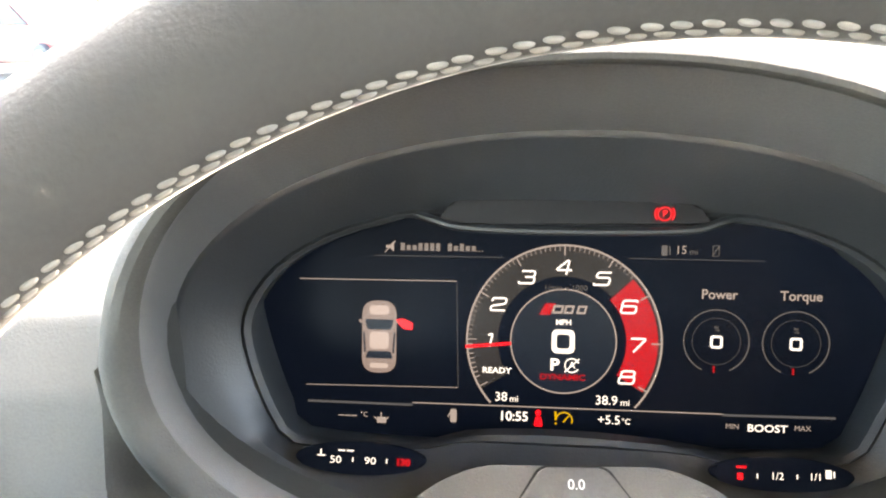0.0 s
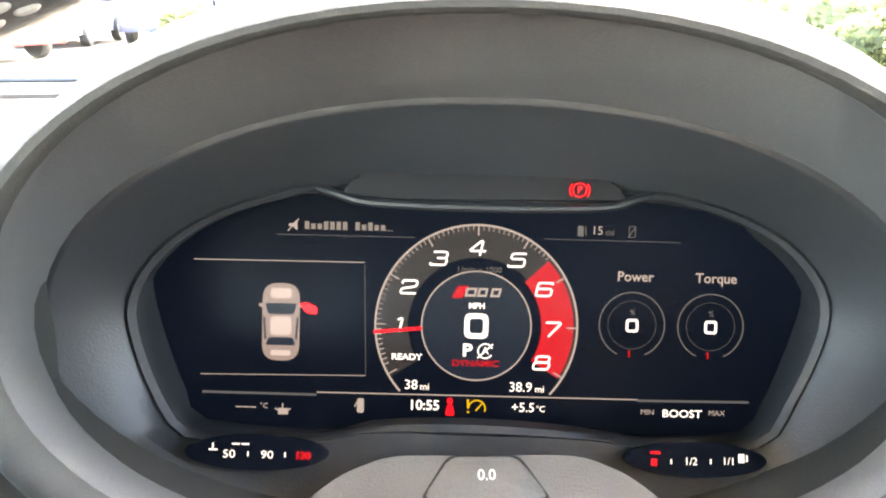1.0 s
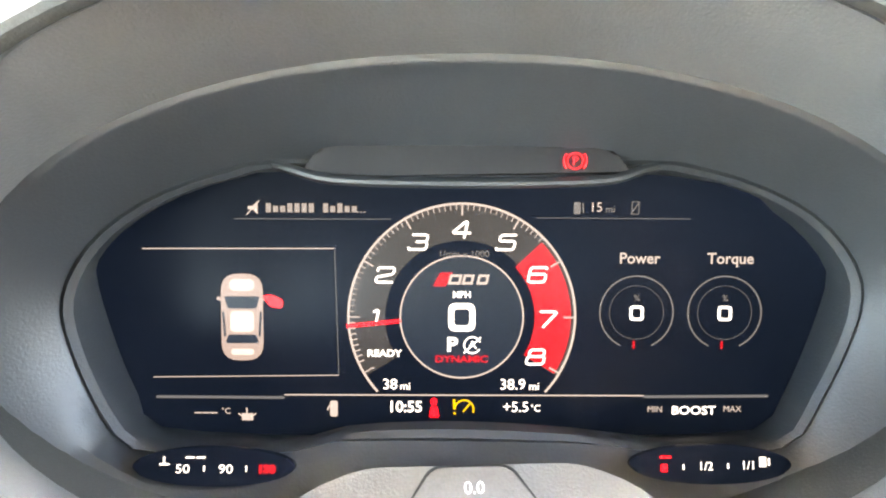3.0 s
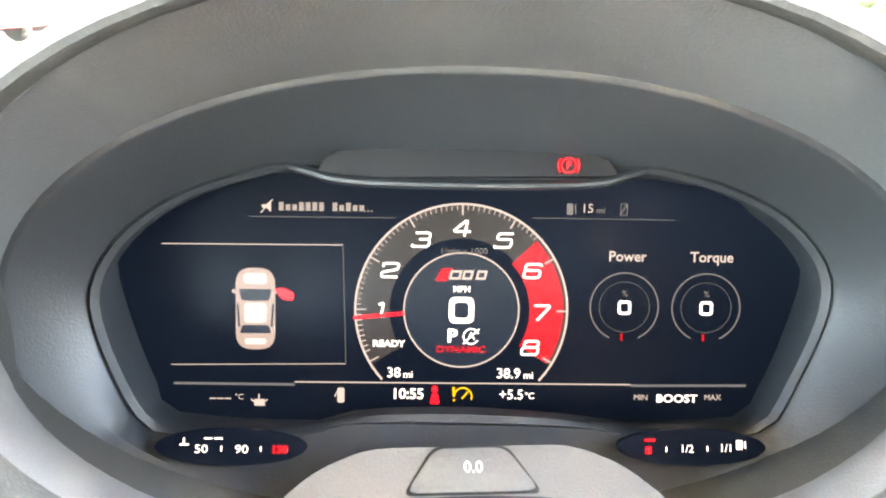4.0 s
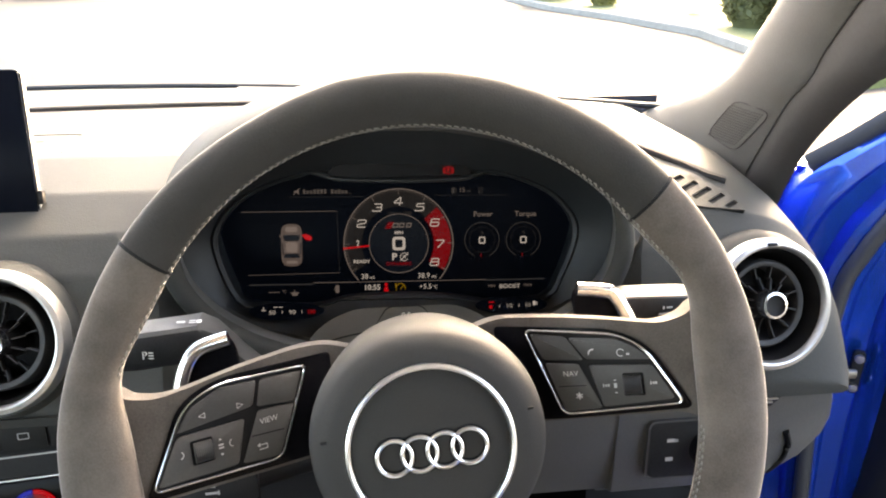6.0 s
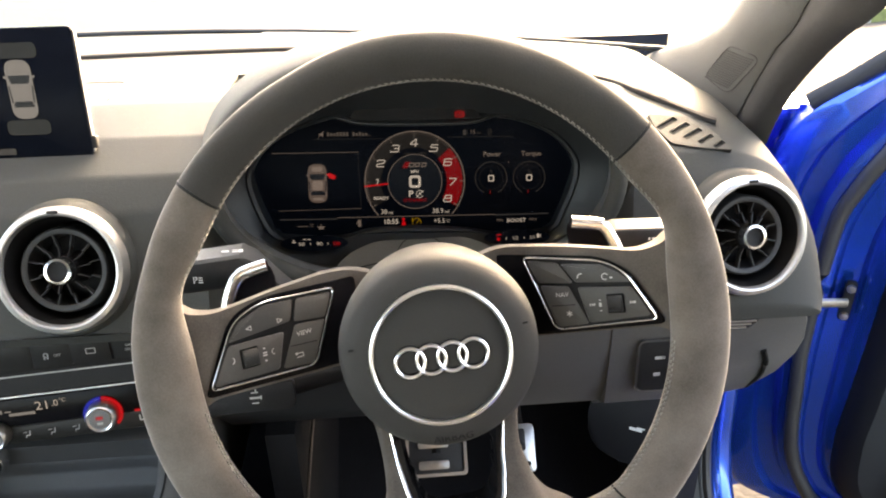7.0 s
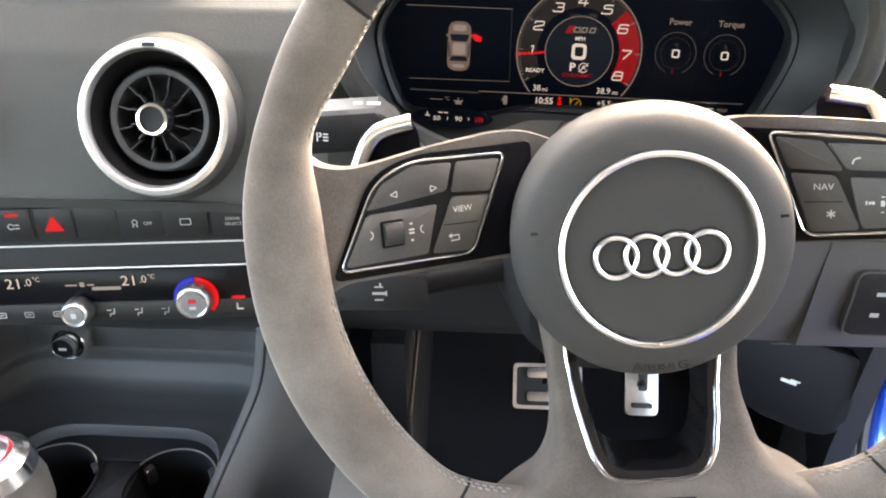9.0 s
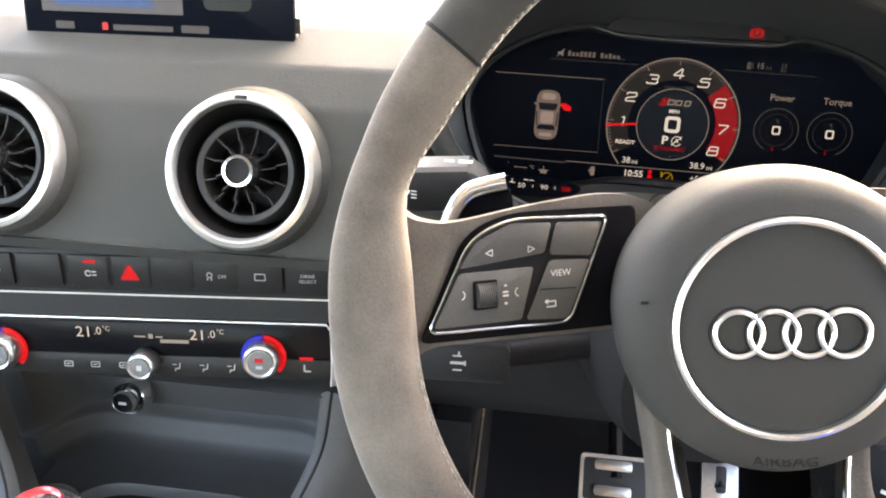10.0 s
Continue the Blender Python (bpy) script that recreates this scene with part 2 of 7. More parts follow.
def ring_band(outer, inner, z0, z1, bm=None):
    """A flat band between two closed outlines with the same number of points, with thickness."""
    bm = bm or bmesh.new()
    n = len(outer)
    a = [bm.verts.new((x, y, z1)) for x, y in outer]
    b = [bm.verts.new((x, y, z1)) for x, y in inner]
    c = [bm.verts.new((x, y, z0)) for x, y in inner]
    d = [bm.verts.new((x, y, z0)) for x, y in outer]
    for i in range(n):
        j = (i + 1) % n
        for p, q in ((a, b), (b, c), (c, d), (d, a)):
            bm.faces.new((p[i], p[j], q[j], q[i]))
    return bm


def text(body, size, x, y, z, mat, parent, name="lettering", shear=0.0, align="CENTER", thick=0.0, wide=1.0, bold=0.0, m=None):
    cu = bpy.data.curves.new(name, "FONT")
    cu.body, cu.size, cu.align_x, cu.align_y, cu.shear = body, size, align, "CENTER", shear
    cu.extrude, cu.offset, cu.resolution_u = thick, bold, 3
    tmp = bpy.data.objects.new(name, cu)
    scene.collection.objects.link(tmp)
    bpy.context.view_layer.update()
    me = bpy.data.meshes.new_from_object(tmp.evaluated_get(bpy.context.evaluated_depsgraph_get()))
    bpy.data.objects.remove(tmp)
    bpy.data.curves.remove(cu)
    me.materials.clear()
    me.materials.append(mat)
    ob = new(name, me)
    ob.parent = parent
    ob.matrix_basis = (m or Matrix()) @ Matrix.Translation((x, y, z)) @ Matrix.Diagonal((wide, 1, 1, 1))
    return ob


def bars(rows, mat, parent, z, name="lettering", m=None):
    """Small plain bars (x, y, width, height) that stand for marks too small to read."""
    bm = bmesh.new()
    for x, y, w, h in rows:
        prism(shifted(box(w, h), x, y), z - 0.0002, z, bm=bm)
    ob = part(name, bm, mat, parent, m=m)
    return tagged(ob, kind="stuff") if len(rows) > 1 else ob


def plate(outer, holes, z, thick):
    """A flat plate with openings cut through it."""
    bm = bmesh.new()
    for loop in [outer] + holes:
        vs = [bm.verts.new((x, y, z)) for x, y in loop]
        for a, b in zip(vs, vs[1:] + vs[:1]):
            bm.edges.new((a, b))
    bmesh.ops.triangle_fill(bm, edges=list(bm.edges), use_beauty=True)
    new_ = bmesh.ops.extrude_face_region(bm, geom=list(bm.faces))["geom"]
    for v in new_:
        if isinstance(v, bmesh.types.BMVert):
            v.co.z -= thick
    return bm


# ---- outside ----
def spread(x0, x1, y0, y1, nx, ny, fz, mat, name, parent=None):
    bm = bmesh.new()
    vs = [[bm.verts.new((x0 + (x1 - x0) * i / nx, y0 + (y1 - y0) * j / ny, fz(x0 + (x1 - x0) * i / nx, y0 + (y1 - y0) * j / ny))) for i in range(nx + 1)] for j in range(ny + 1)]
    for j in range(ny):
        for i in range(nx):
            bm.faces.new((vs[j][i], vs[j][i + 1], vs[j + 1][i + 1], vs[j + 1][i]))
    return part(name, bm, mat, parent)


ASPHALT = material("pale_worn_tarmac", (0.024, 0.0200, 0.0145), 0.9, grain=0.55, scale=45, bump=0.3, blotch=0.4)
GRASS = material("mown_grass", (0.065, 0.075, 0.020), 0.95, grain=0.4, scale=18, bump=0.6, blotch=0.8)
def foliage(name, colour, tint):
    """Leaves that scatter light and let part of it through, their colour varied leaf by leaf."""
    m = material(name, colour, 0.7, grain=0.35, scale=9, blotch=1.5, tint=tint)
    nt = m.node_tree
    p = nt.nodes["Principled BSDF"]
    thin = nt.nodes.new("ShaderNodeBsdfTranslucent")
    thin.inputs["Color"].default_value = (*tint, 1)
    mix = nt.nodes.new("ShaderNodeMixShader")
    mix.inputs[0].default_value = 0.45
    nt.links.new(p.outputs[0], mix.inputs[1])
    nt.links.new(thin.outputs[0], mix.inputs[2])
    nt.links.new(mix.outputs[0], nt.nodes["Material Output"].inputs["Surface"])
    return m


LEAF = foliage("hedge_leaf", (0.115, 0.115, 0.045), (0.19, 0.18, 0.06))
LEAF2 = foliage("dark_hedge_leaf", (0.075, 0.085, 0.035), (0.13, 0.13, 0.05))
LEAF3 = foliage("yellowing_leaf", (0.12, 0.115, 0.03), (0.20, 0.18, 0.05))
BRICK = material("orange_brick", (0.42, 0.15, 0.07), 0.85, grain=0.25, scale=8, bump=0.3, blotch=0.5)
RENDER = material("cream_render", (0.62, 0.55, 0.45), 0.9, grain=0.1, scale=5, blotch=0.4)
ROOFT = material("roof_tile", (0.16, 0.10, 0.08), 0.85, grain=0.25, scale=6, bump=0.4)
GLASSY = material("dark_window_glass", (0.03, 0.035, 0.04), 0.08)
WHITEP = material("white_paint", (0.78, 0.78, 0.76), 0.35, coat=0.8, grain=0.03, scale=20)
KERB = material("pale_concrete", (0.20, 0.19, 0.17), 0.9, grain=0.2, scale=30, bump=0.4)
BARK = material("bark", (0.10, 0.075, 0.05), 0.95, grain=0.4, scale=20, bump=0.8)

ground = spread(-400, 400, -400, 1200, 2, 2, lambda x, y: 0.0, ASPHALT, "ground")
tagged(ground, "pale worn car park tarmac in sunlight", "ground", kind="structure")


def hedge(name, label, place, size, mat, count, leaf=0.10, ball=False):
    """Foliage of many single leaves over a rounded block; uneven, with gaps."""
    rng = np.random.default_rng(int(1000 * abs(place[0]) + 10 * place[1]))
    w, d, h = size
    t = thing(name, pose(*place), label, "hedge" if not ball else "shrub")
    u = rng.normal(size=(count, 3))
    u /= np.linalg.norm(u, axis=1)[:, None]
    p = 2.0 if ball else 5.0
    k = (np.abs(u) ** p).sum(1) ** (-1 / p)
    k *= 1 - 0.35 * rng.random(count) ** 2
    c = u * k[:, None] * np.array([w / 2, d / 2, h / 2]) + np.array([0, 0, h / 2])
    lump = np.sin(c[:, 0] * 3.1 + place[0]) * np.cos(c[:, 1] * 2.7) * 0.06 + np.sin(c[:, 0] * 7.3) * 0.03
    c[:, 2] = np.maximum(0.03, c[:, 2] * (1 + lump))
    a = rng.normal(size=(count, 3))
    a /= np.linalg.norm(a, axis=1)[:, None]
    b = np.cross(a, rng.normal(size=(count, 3)))
    b /= np.linalg.norm(b, axis=1)[:, None]
    s = leaf * (0.7 + rng.random(count))[:, None]
    verts = np.stack([c - a * s, c + b * s * 0.5, c + a * s, c - b * s * 0.5], 1).reshape(-1, 3)
    me = bpy.data.meshes.new("foliage")
    me.from_pydata(verts.tolist(), [], (np.arange(count * 4).reshape(-1, 4)).tolist())
    me.materials.append(mat)
    ob = new("foliage", me)
    ob.parent = t
    tagged(ob, kind="stuff")
    q = 0.5 if not ball else 1.0
    core = [[(0.43 * w * math.copysign(abs(math.cos(a)) ** q, math.cos(a)) * k, 0.43 * d * math.copysign(abs(math.sin(a)) ** q, math.sin(a)) * k, h * z) for a in [2 * math.pi * i / 20 for i in range(20)]] for z, k in ((0.0, 0.75), (0.25, 0.95), (0.5, 1.0), (0.7, 0.92), (0.84, 0.70), (0.92, 0.35))]
    part("inner_growth", loft(core, True), mat, t)
    return t


def kerb_line(pts):
    rings = []
    for x, y in pts:
        rings.append([(x - 0.07, y, -0.02), (x - 0.07, y, 0.09), (x - 0.05, y, 0.11), (x + 0.07, y, 0.11), (x + 0.07, y, -0.02)])
    return loft(rings, True)


verge = thing("grass_verge", Matrix(), "sunlit mown grass verge beyond a pale kerb", "grass", kind="structure")
VERGE = [(3.9, 5.5), (4.4, 7.5), (4.6, 9.5), (4.2, 11.8), (3.6, 13.5), (3.2, 16.5), (2.7, 20.0), (1.8, 21.4)]
part("kerb", kerb_line(VERGE), KERB, verge, "pale concrete kerb")
part("grass", loft([[(x + 0.07, y, 0.10), (x + 1.2, y + 0.4, 0.13), (x + 3.5, y + 1.2, 0.12), (x + 3.5, y + 1.2, -0.02), (x + 0.07, y, -0.02)] for x, y in VERGE], True), GRASS, verge)
island = thing("planted_island", Matrix(), "low planted traffic island with grass and kerb", "island", kind="structure")
part("grass", prism(rounded([(-0.8, 25.5), (1.0, 22.2), (4.6, 21.8), (5.2, 27.0), (-0.4, 28.5)], 0.8), -0.02, 0.12, 0.03), GRASS, island)

hedge("clipped_hedge", "low clipped green hedge on the island", (2.3, 22.8, 0.1), (5.0, 1.2, 0.55), LEAF, 2600)
hedge("clipped_hedge", "long clipped hedge across the car park", (0.4, 27.0, 0.0), (8.0, 1.2, 0.75), LEAF, 3000)
hedge("shrub", "rounded green shrub at the kerb", (3.9, 15.4, 0.1), (1.1, 1.0, 0.95), LEAF, 1500, 0.08, True)
hedge("shrub", "small rounded shrub on the verge", (4.45, 13.5, 0.1), (0.55, 0.55, 0.55), LEAF, 900, 0.06, True)
hedge("shrub", "rounded dark green shrub on the verge", (5.4, 9.6, 0.1), (1.0, 1.0, 0.8), LEAF2, 1800, 0.06, True)
hedge("shrub", "large rounded shrub on the verge", (5.7, 8.4, 0.1), (1.3, 1.3, 1.05), LEAF, 2400, 0.06, True)
hedge("clipped_hedge", "dark hedge behind the verge", (10.5, 19.5, 0.0), (8.0, 1.4, 1.1), LEAF2, 3000)
hedge("shrub", "loose green shrubs beside parked cars", (-6.5, 19.4, 0.0), (1.7, 1.5, 0.95), LEAF, 1800, 0.09, True)
hedge("tall_hedge", "tall yellow-green hedge behind parked cars", (-19.0, 27.0, 0.0), (7.4, 1.6, 3.4), LEAF3, 3000, 0.14)
hedge("shrub", "dark green shrubs beside parked cars", (-5.6, 26.5, 0.0), (3.0, 1.4, 0.85), LEAF2, 2200, 0.10)

post = thing("lamp_post", pose(5.4, 11.6, 0.1), "slim white painted lamp post on the verge", "lamp post")
part("pole", lathe([(0.0, 0.0), (0.11, 0.0), (0.11, 0.9), (0.075, 0.95), (0.06, 3.0), (0.045, 5.5), (0.0, 5.5)], 20), WHITEP, post)
part("lantern", prism(rounded(box(0.22, 0.5), 0.06), 5.45, 5.58, 0.03), KERB, post)


def tree(x, y, h, label):
    t = thing("tree", pose(x, y, 0), label, "tree")
    part("trunk", tube(smooth_curve([(0, 0, 0), (0.05, 0.02, h * 0.3), (-0.04, 0.05, h * 0.6), (0.02, 0, h * 0.85)], 10, False), 0.10, n=8), BARK, t)
    for i in range(5):
        a = 1.26 * i
        part("limb", tube([(0, 0, h * (0.35 + 0.08 * i)), (math.cos(a) * 0.5, math.sin(a) * 0.5, h * (0.5 + 0.08 * i)), (math.cos(a) * 1.0, math.sin(a) * 1.0, h * (0.6 + 0.07 * i))], 0.04, n=6), BARK, t)
    rng = np.random.default_rng(int(abs(x) * 10 + y))
    n = 2600
    cl = rng.normal(size=(26, 3)) * np.array([0.9, 0.9, 0.8]) + np.array([0, 0, h * 0.75])
    c = cl[rng.integers(0, 26, n)] + rng.normal(size=(n, 3)) * 0.30
    a = rng.normal(size=(n, 3))
    a /= np.linalg.norm(a, axis=1)[:, None]
    b = np.cross(a, rng.normal(size=(n, 3)))
    b /= np.linalg.norm(b, axis=1)[:, None]
    s = 0.09 * (0.6 + rng.random(n))[:, None]
    v = np.stack([c - a * s, c + b * s * 0.5, c + a * s, c - b * s * 0.5], 1).reshape(-1, 3)
    me = bpy.data.meshes.new("crown")
    me.from_pydata(v.tolist(), [], np.arange(n * 4).reshape(-1, 4).tolist())
    me.materials.append(LEAF)
    ob = new("crown", me)
    ob.parent = t
    tagged(ob, kind="stuff")


for x, y, h in ((13.0, 27.0, 4.5), (17.0, 30.0, 5.0), (9.5, 33.0, 4.5), (-24.0, 40.0, 6.0), (-17.0, 42.0, 5.0)):
    tree(x, y, h, "young leafy tree at the car park edge")


def building(x, y, w, d, h, mat, turn, label, storeys=2):
    b = thing("brick_building", pose(x, y, 0, 0, 0, turn), label, "building")
    wall = part("wall", prism(box(w, d), 0, h), mat, b)
    part("roof", loft([[(-w / 2 - 0.4, -d / 2 - 0.4, h), (w / 2 + 0.4, -d / 2 - 0.4, h), (w / 2 + 0.4, d / 2 + 0.4, h), (-w / 2 - 0.4, d / 2 + 0.4, h)], [(-w / 2 + 2, -0.2, h + 2.6), (w / 2 - 2, -0.2, h + 2.6), (w / 2 - 2, 0.2, h + 2.6), (-w / 2 + 2, 0.2, h + 2.6)]], True), ROOFT, b)
    n = int(w / 3.2)
    for st in range(storeys):
        for i in range(n):
            cx = -w / 2 + (i + 0.5) * w / n
            z = 0.95 + st * 2.7
            wf = part("window", ring_band(shifted(box(1.5, 1.3), cx, z + 0.65), shifted(box(1.36, 1.16), cx, z + 0.65), -0.02, 0.05), WHITEP, b, m=basis((0, -d / 2, 0), (1, 0, 0), (0, 0, 1), (0, -1, 0)))
            part("pane", prism(shifted(box(1.36, 1.16), cx, z + 0.65), -0.05, 0.012), GLASSY, wf)
            part("sill", prism(shifted(box(1.7, 0.08), cx, z - 0.04), 0.0, 0.10), KERB, wf)


building(6.0, 48.0, 26.0, 9.0, 5.4, BRICK, 4, "two storey orange brick building with white windows")
building(-22.0, 60.0, 24.0, 9.0, 5.4, BRICK, -6, "orange brick building behind parked cars")
building(34.0, 50.0, 22.0, 9.0, 5.4, RENDER, 14, "cream rendered building with white windows")


def parked_car(x, y, turn, paint, label, tall=0.0):
    c = thing("parked_car", pose(x, y, 0, 0, 0, turn), label, "car", "parked cars")
    prof = [(-2.1, 0.30), (-2.12, 0.62), (-2.0, 0.86), (-1.2, 0.95), (-0.55, 1.40 + tall), (0.9, 1.45 + tall), (1.75, 1.05 + tall), (2.1, 0.95 + tall * 0.6), (2.15, 0.55), (2.1, 0.30)]
    part("body", loft([[(sx * w, yy, zz) for yy, zz in prof] for sx, w in ((-1, 0.80), (-1, 0.88), (1, 0.88), (1, 0.80))], True), paint, c)
    gl = [(-1.08, 0.98), (-0.52, 1.36 + tall), (0.86, 1.40 + tall), (1.60, 1.04 + tall)]
    for s in (-1, 1):
        part("side_glass", loft([[(s * 0.885, yy, zz) for yy, zz in gl], [(s * 0.86, yy, zz) for yy, zz in gl]], True), GLASSY, c)
        part("headlight", prism(rounded(box(0.34, 0.16), 0.05), 0, 0.05, 0.02), KERB, c, m=basis((s * 0.6, -2.08, 0.70), (1, 0, 0), (0, 0, 1), (0, -1, 0)))
        for yy in (-1.32, 1.30):
            wh = part("wheel", lathe([(0.0, -0.10), (0.31, -0.10), (0.325, -0.06), (0.325, 0.06), (0.31, 0.10), (0.0, 0.10)], 28), RUBBER, c, m=basis((s * 0.80, yy, 0.325), (0, 1, 0), (0, 0, 1), (s, 0, 0)))
            part("rim", lathe([(0.0, 0.09), (0.05, 0.115), (0.20, 0.100), (0.215, 0.11), (0.0, 0.08)], 20), SATIN, wh)
    part("windscreen", loft([[(-0.70, -1.12, 0.975), (0.70, -1.12, 0.975)], [(0.62, -0.58, 1.375 + tall), (-0.62, -0.58, 1.375 + tall)][::-1]], False), GLASSY, c, m=pose(0, -0.012, 0.012))


REDP = material("red_car_paint", (0.12, 0.003, 0.004), 0.35, coat=0.3, grain=0.05, scale=20)
DARKP = material("dark_blue_car_paint", (0.010, 0.018, 0.040), 0.4, coat=0.3, grain=0.05, scale=20)
GREYP = material("silver_car_paint", (0.45, 0.46, 0.47), 0.3, metal=0.5, coat=1.0, grain=0.05, scale=20)
parked_car(-9.7, 19.6, 8, WHITEP, "white parked hatchback in sunlight")
parked_car(-7.5, 21.0, 8, DARKP, "dark blue parked car", 0.2)
parked_car(-9.5, 14.6, 62, REDP, "red parked hatchback in sunlight")
parked_car(-14.5, 20.4, 50, WHITEP, "white parked car beside a red one")
parked_car(-4.7, 31.0, 80, DARKP, "dark parked car behind shrubs")
parked_car(0.2, 40.0, 85, GREYP, "silver parked car behind the long hedge")
parked_car(8.3, 24.5, 85, DARKP, "blue parked car beyond the hedge")

# ---- instrument cluster ----
DISPLAY = facing((0.0, 0.346, 0.943), 17, 0, -1.65)


def oval(cx, cy, w, top, bot, p=2.3, n=72, flat=0.0):
    """An outline wider than high: half width w, top and bot above and below cy."""
    out = []
    for i in range(n):
        a = 2 * math.pi * i / n
        c, s = math.cos(a), math.sin(a)
        x = w * math.copysign(abs(c) ** (2 / p), c)
        y = (top if s > 0 else bot) * math.copysign(abs(s) ** (2 / p), s)
        out.append((cx + x, cy + y))
    return out


def placed(m, pts, z=0.0):
    return [m @ Vector((x, y, z)) for x, y in pts]


dashboard = thing("dashboard", Matrix(), "dark grey soft-touch moulded car dashboard with round vents", "dashboard")

LIP = facing((0.0, 0.235, 0.97), 4, 0, -1.65)
RIDGE = facing((0.0, 0.302, 0.957), 6, 0, -1.65)
FRAME = facing((0.0, 0.322, 0.95), 10, 0, -1.65)


def lip(g):
    """The hood's lip, g metres outside its inner edge."""
    return oval(-0.002, 0.015, 0.155 + g, 0.100 + g, 0.086 + g, 2.15)


def lip_roll(gs, zs, gt, zt, n=72):
    """One ring of the lip's roll: full at the sides and below, thin across the top."""
    out = []
    for i in range(n):
        a = 2 * math.pi * i / n
        k = max(0.0, math.sin(a)) ** 0.7
        g, z = gs + (gt - gs) * k, zs + (zt - zs) * k
        x, y = lip(g)[i]
        out.append(LIP @ Vector((x, y, z)))
    return out


ridge_o = oval(0.001, 0.0, 0.177, 0.095, 0.098, 2.1)
ridge_i = oval(0.001, 0.0, 0.1745, 0.0925, 0.0955, 2.1)
FRAME_EDGE = [(-0.1502, 0.0086), (-0.1441, 0.0239), (-0.1302, 0.0390), (-0.1084, 0.0516), (-0.0831, 0.0594), (-0.0665, 0.0622), (0.0, 0.0605), (0.0658, 0.0622), (0.0783, 0.0608), (0.0952, 0.0574), (0.1167, 0.0491), (0.1325, 0.0385), (0.1446, 0.0234), (0.1473, 0.0091), (0.1437, -0.0077), (0.1368, -0.0262), (0.1285, -0.0440), (0.1150, -0.0480), (0.0900, -0.0494), (0.0690, -0.0485), (0.0494, -0.0446), (0.0, -0.0423), (-0.0462, -0.0433), (-0.0700, -0.0491), (-0.1000, -0.0499), (-0.1260, -0.0482), (-0.1345, -0.0420), (-0.1421, -0.0265), (-0.1481, -0.0082)]
SCREEN_EDGE = [(-0.1499, 0.0129), (-0.1458, 0.0298), (-0.1239, 0.0465), (-0.0878, 0.0585), (0.0907, 0.0575), (0.1242, 0.0446), (0.1461, 0.0243), (0.1468, 0.0075), (0.1300, -0.0362), (0.1140, -0.0472), (0.0, -0.0490), (-0.1180, -0.0470), (-0.1342, -0.0333)]


def radial(pts, grow=0.0, n=72, cx=-0.002, cy=0.006):
    """An outline cut at even angles round a middle, grown outwards."""
    ring = smooth_curve(pts, 360, True)
    out = []
    for i in range(n):
        a = 2 * math.pi * i / n
        # even in the squeezed angle, as the ovals are
        tx, ty = math.cos(a) * 0.177, math.sin(a) * 0.090
        t = math.atan2(ty, tx)
        p = min(ring, key=lambda q: abs((math.atan2(q[1] - cy, q[0] - cx) - t + math.pi) % (2 * math.pi) - math.pi))
        r = math.hypot(p[0] - cx, p[1] - cy)
        k = (r + grow) / r
        out.append((cx + (p[0] - cx) * k, cy + (p[1] - cy) * k))
    return out


frame_o = radial(FRAME_EDGE, 0.0035)
frame_i = radial(FRAME_EDGE, -0.0015)
screen_o = radial(SCREEN_EDGE, 0.002)

# the hood: from the ridge out to the rounded lip and back over its outside
back1 = facing((0.0, 0.275, 0.965), 4, 0, -1)
back2 = facing((0.0, 0.36, 0.95), 2)
hood_in = loft([placed(RIDGE, oval(0.001, 0.0, 0.1775, 0.0955, 0.0985, 2.1), -0.012), placed(RIDGE, oval(0.001, 0.0, 0.179, 0.097, 0.100, 2.1), 0.002), placed(LIP, lip(0.006), -0.028), placed(LIP, lip(0.001), -0.010), placed(LIP, lip(0.0), -0.004)], True, (False, False))
part("hood_lining", hood_in, HOOD, dashboard, "dark lining inside the instrument hood")
hood = loft([
    *[lip_roll(*q) for q in ((0.0, -0.004, 0.0, -0.004), (0.001, 0.001, 0.0005, -0.0015), (0.004, 0.0045, 0.0016, -0.0003), (0.008, 0.0052, 0.0034, -0.0002), (0.012, 0.003, 0.0058, -0.0022), (0.015, -0.003, 0.0082, -0.0070), (0.0165, -0.012, 0.0105, -0.016))],
    placed(back1, oval(0, 0.018, 0.178, 0.115, 0.105, 2.2), 0.0),
    placed(back2, oval(0, 0.018, 0.192, 0.104, 0.105, 2.3), 0.0), placed(facing((0, 0.46, 0.93), 0), oval(0, 0.018, 0.21, 0.088, 0.1, 2.3)), placed(facing((0, 0.60, 0.92), 0), oval(0, 0.018, 0.23, 0.06, 0.1, 2.3))],
    True, (False, False))
part("cluster_hood", hood, DASH, dashboard, "padded hood over the instruments")

cluster = thing("instrument_cluster", DISPLAY, "wide digital instrument display with rev counter, lit", "instrument cluster")
inv = DISPLAY.inverted()


def in_display(m, pts, z=0.0):
    return [inv @ (m @ Vector((x, y, z))) for x, y in pts]


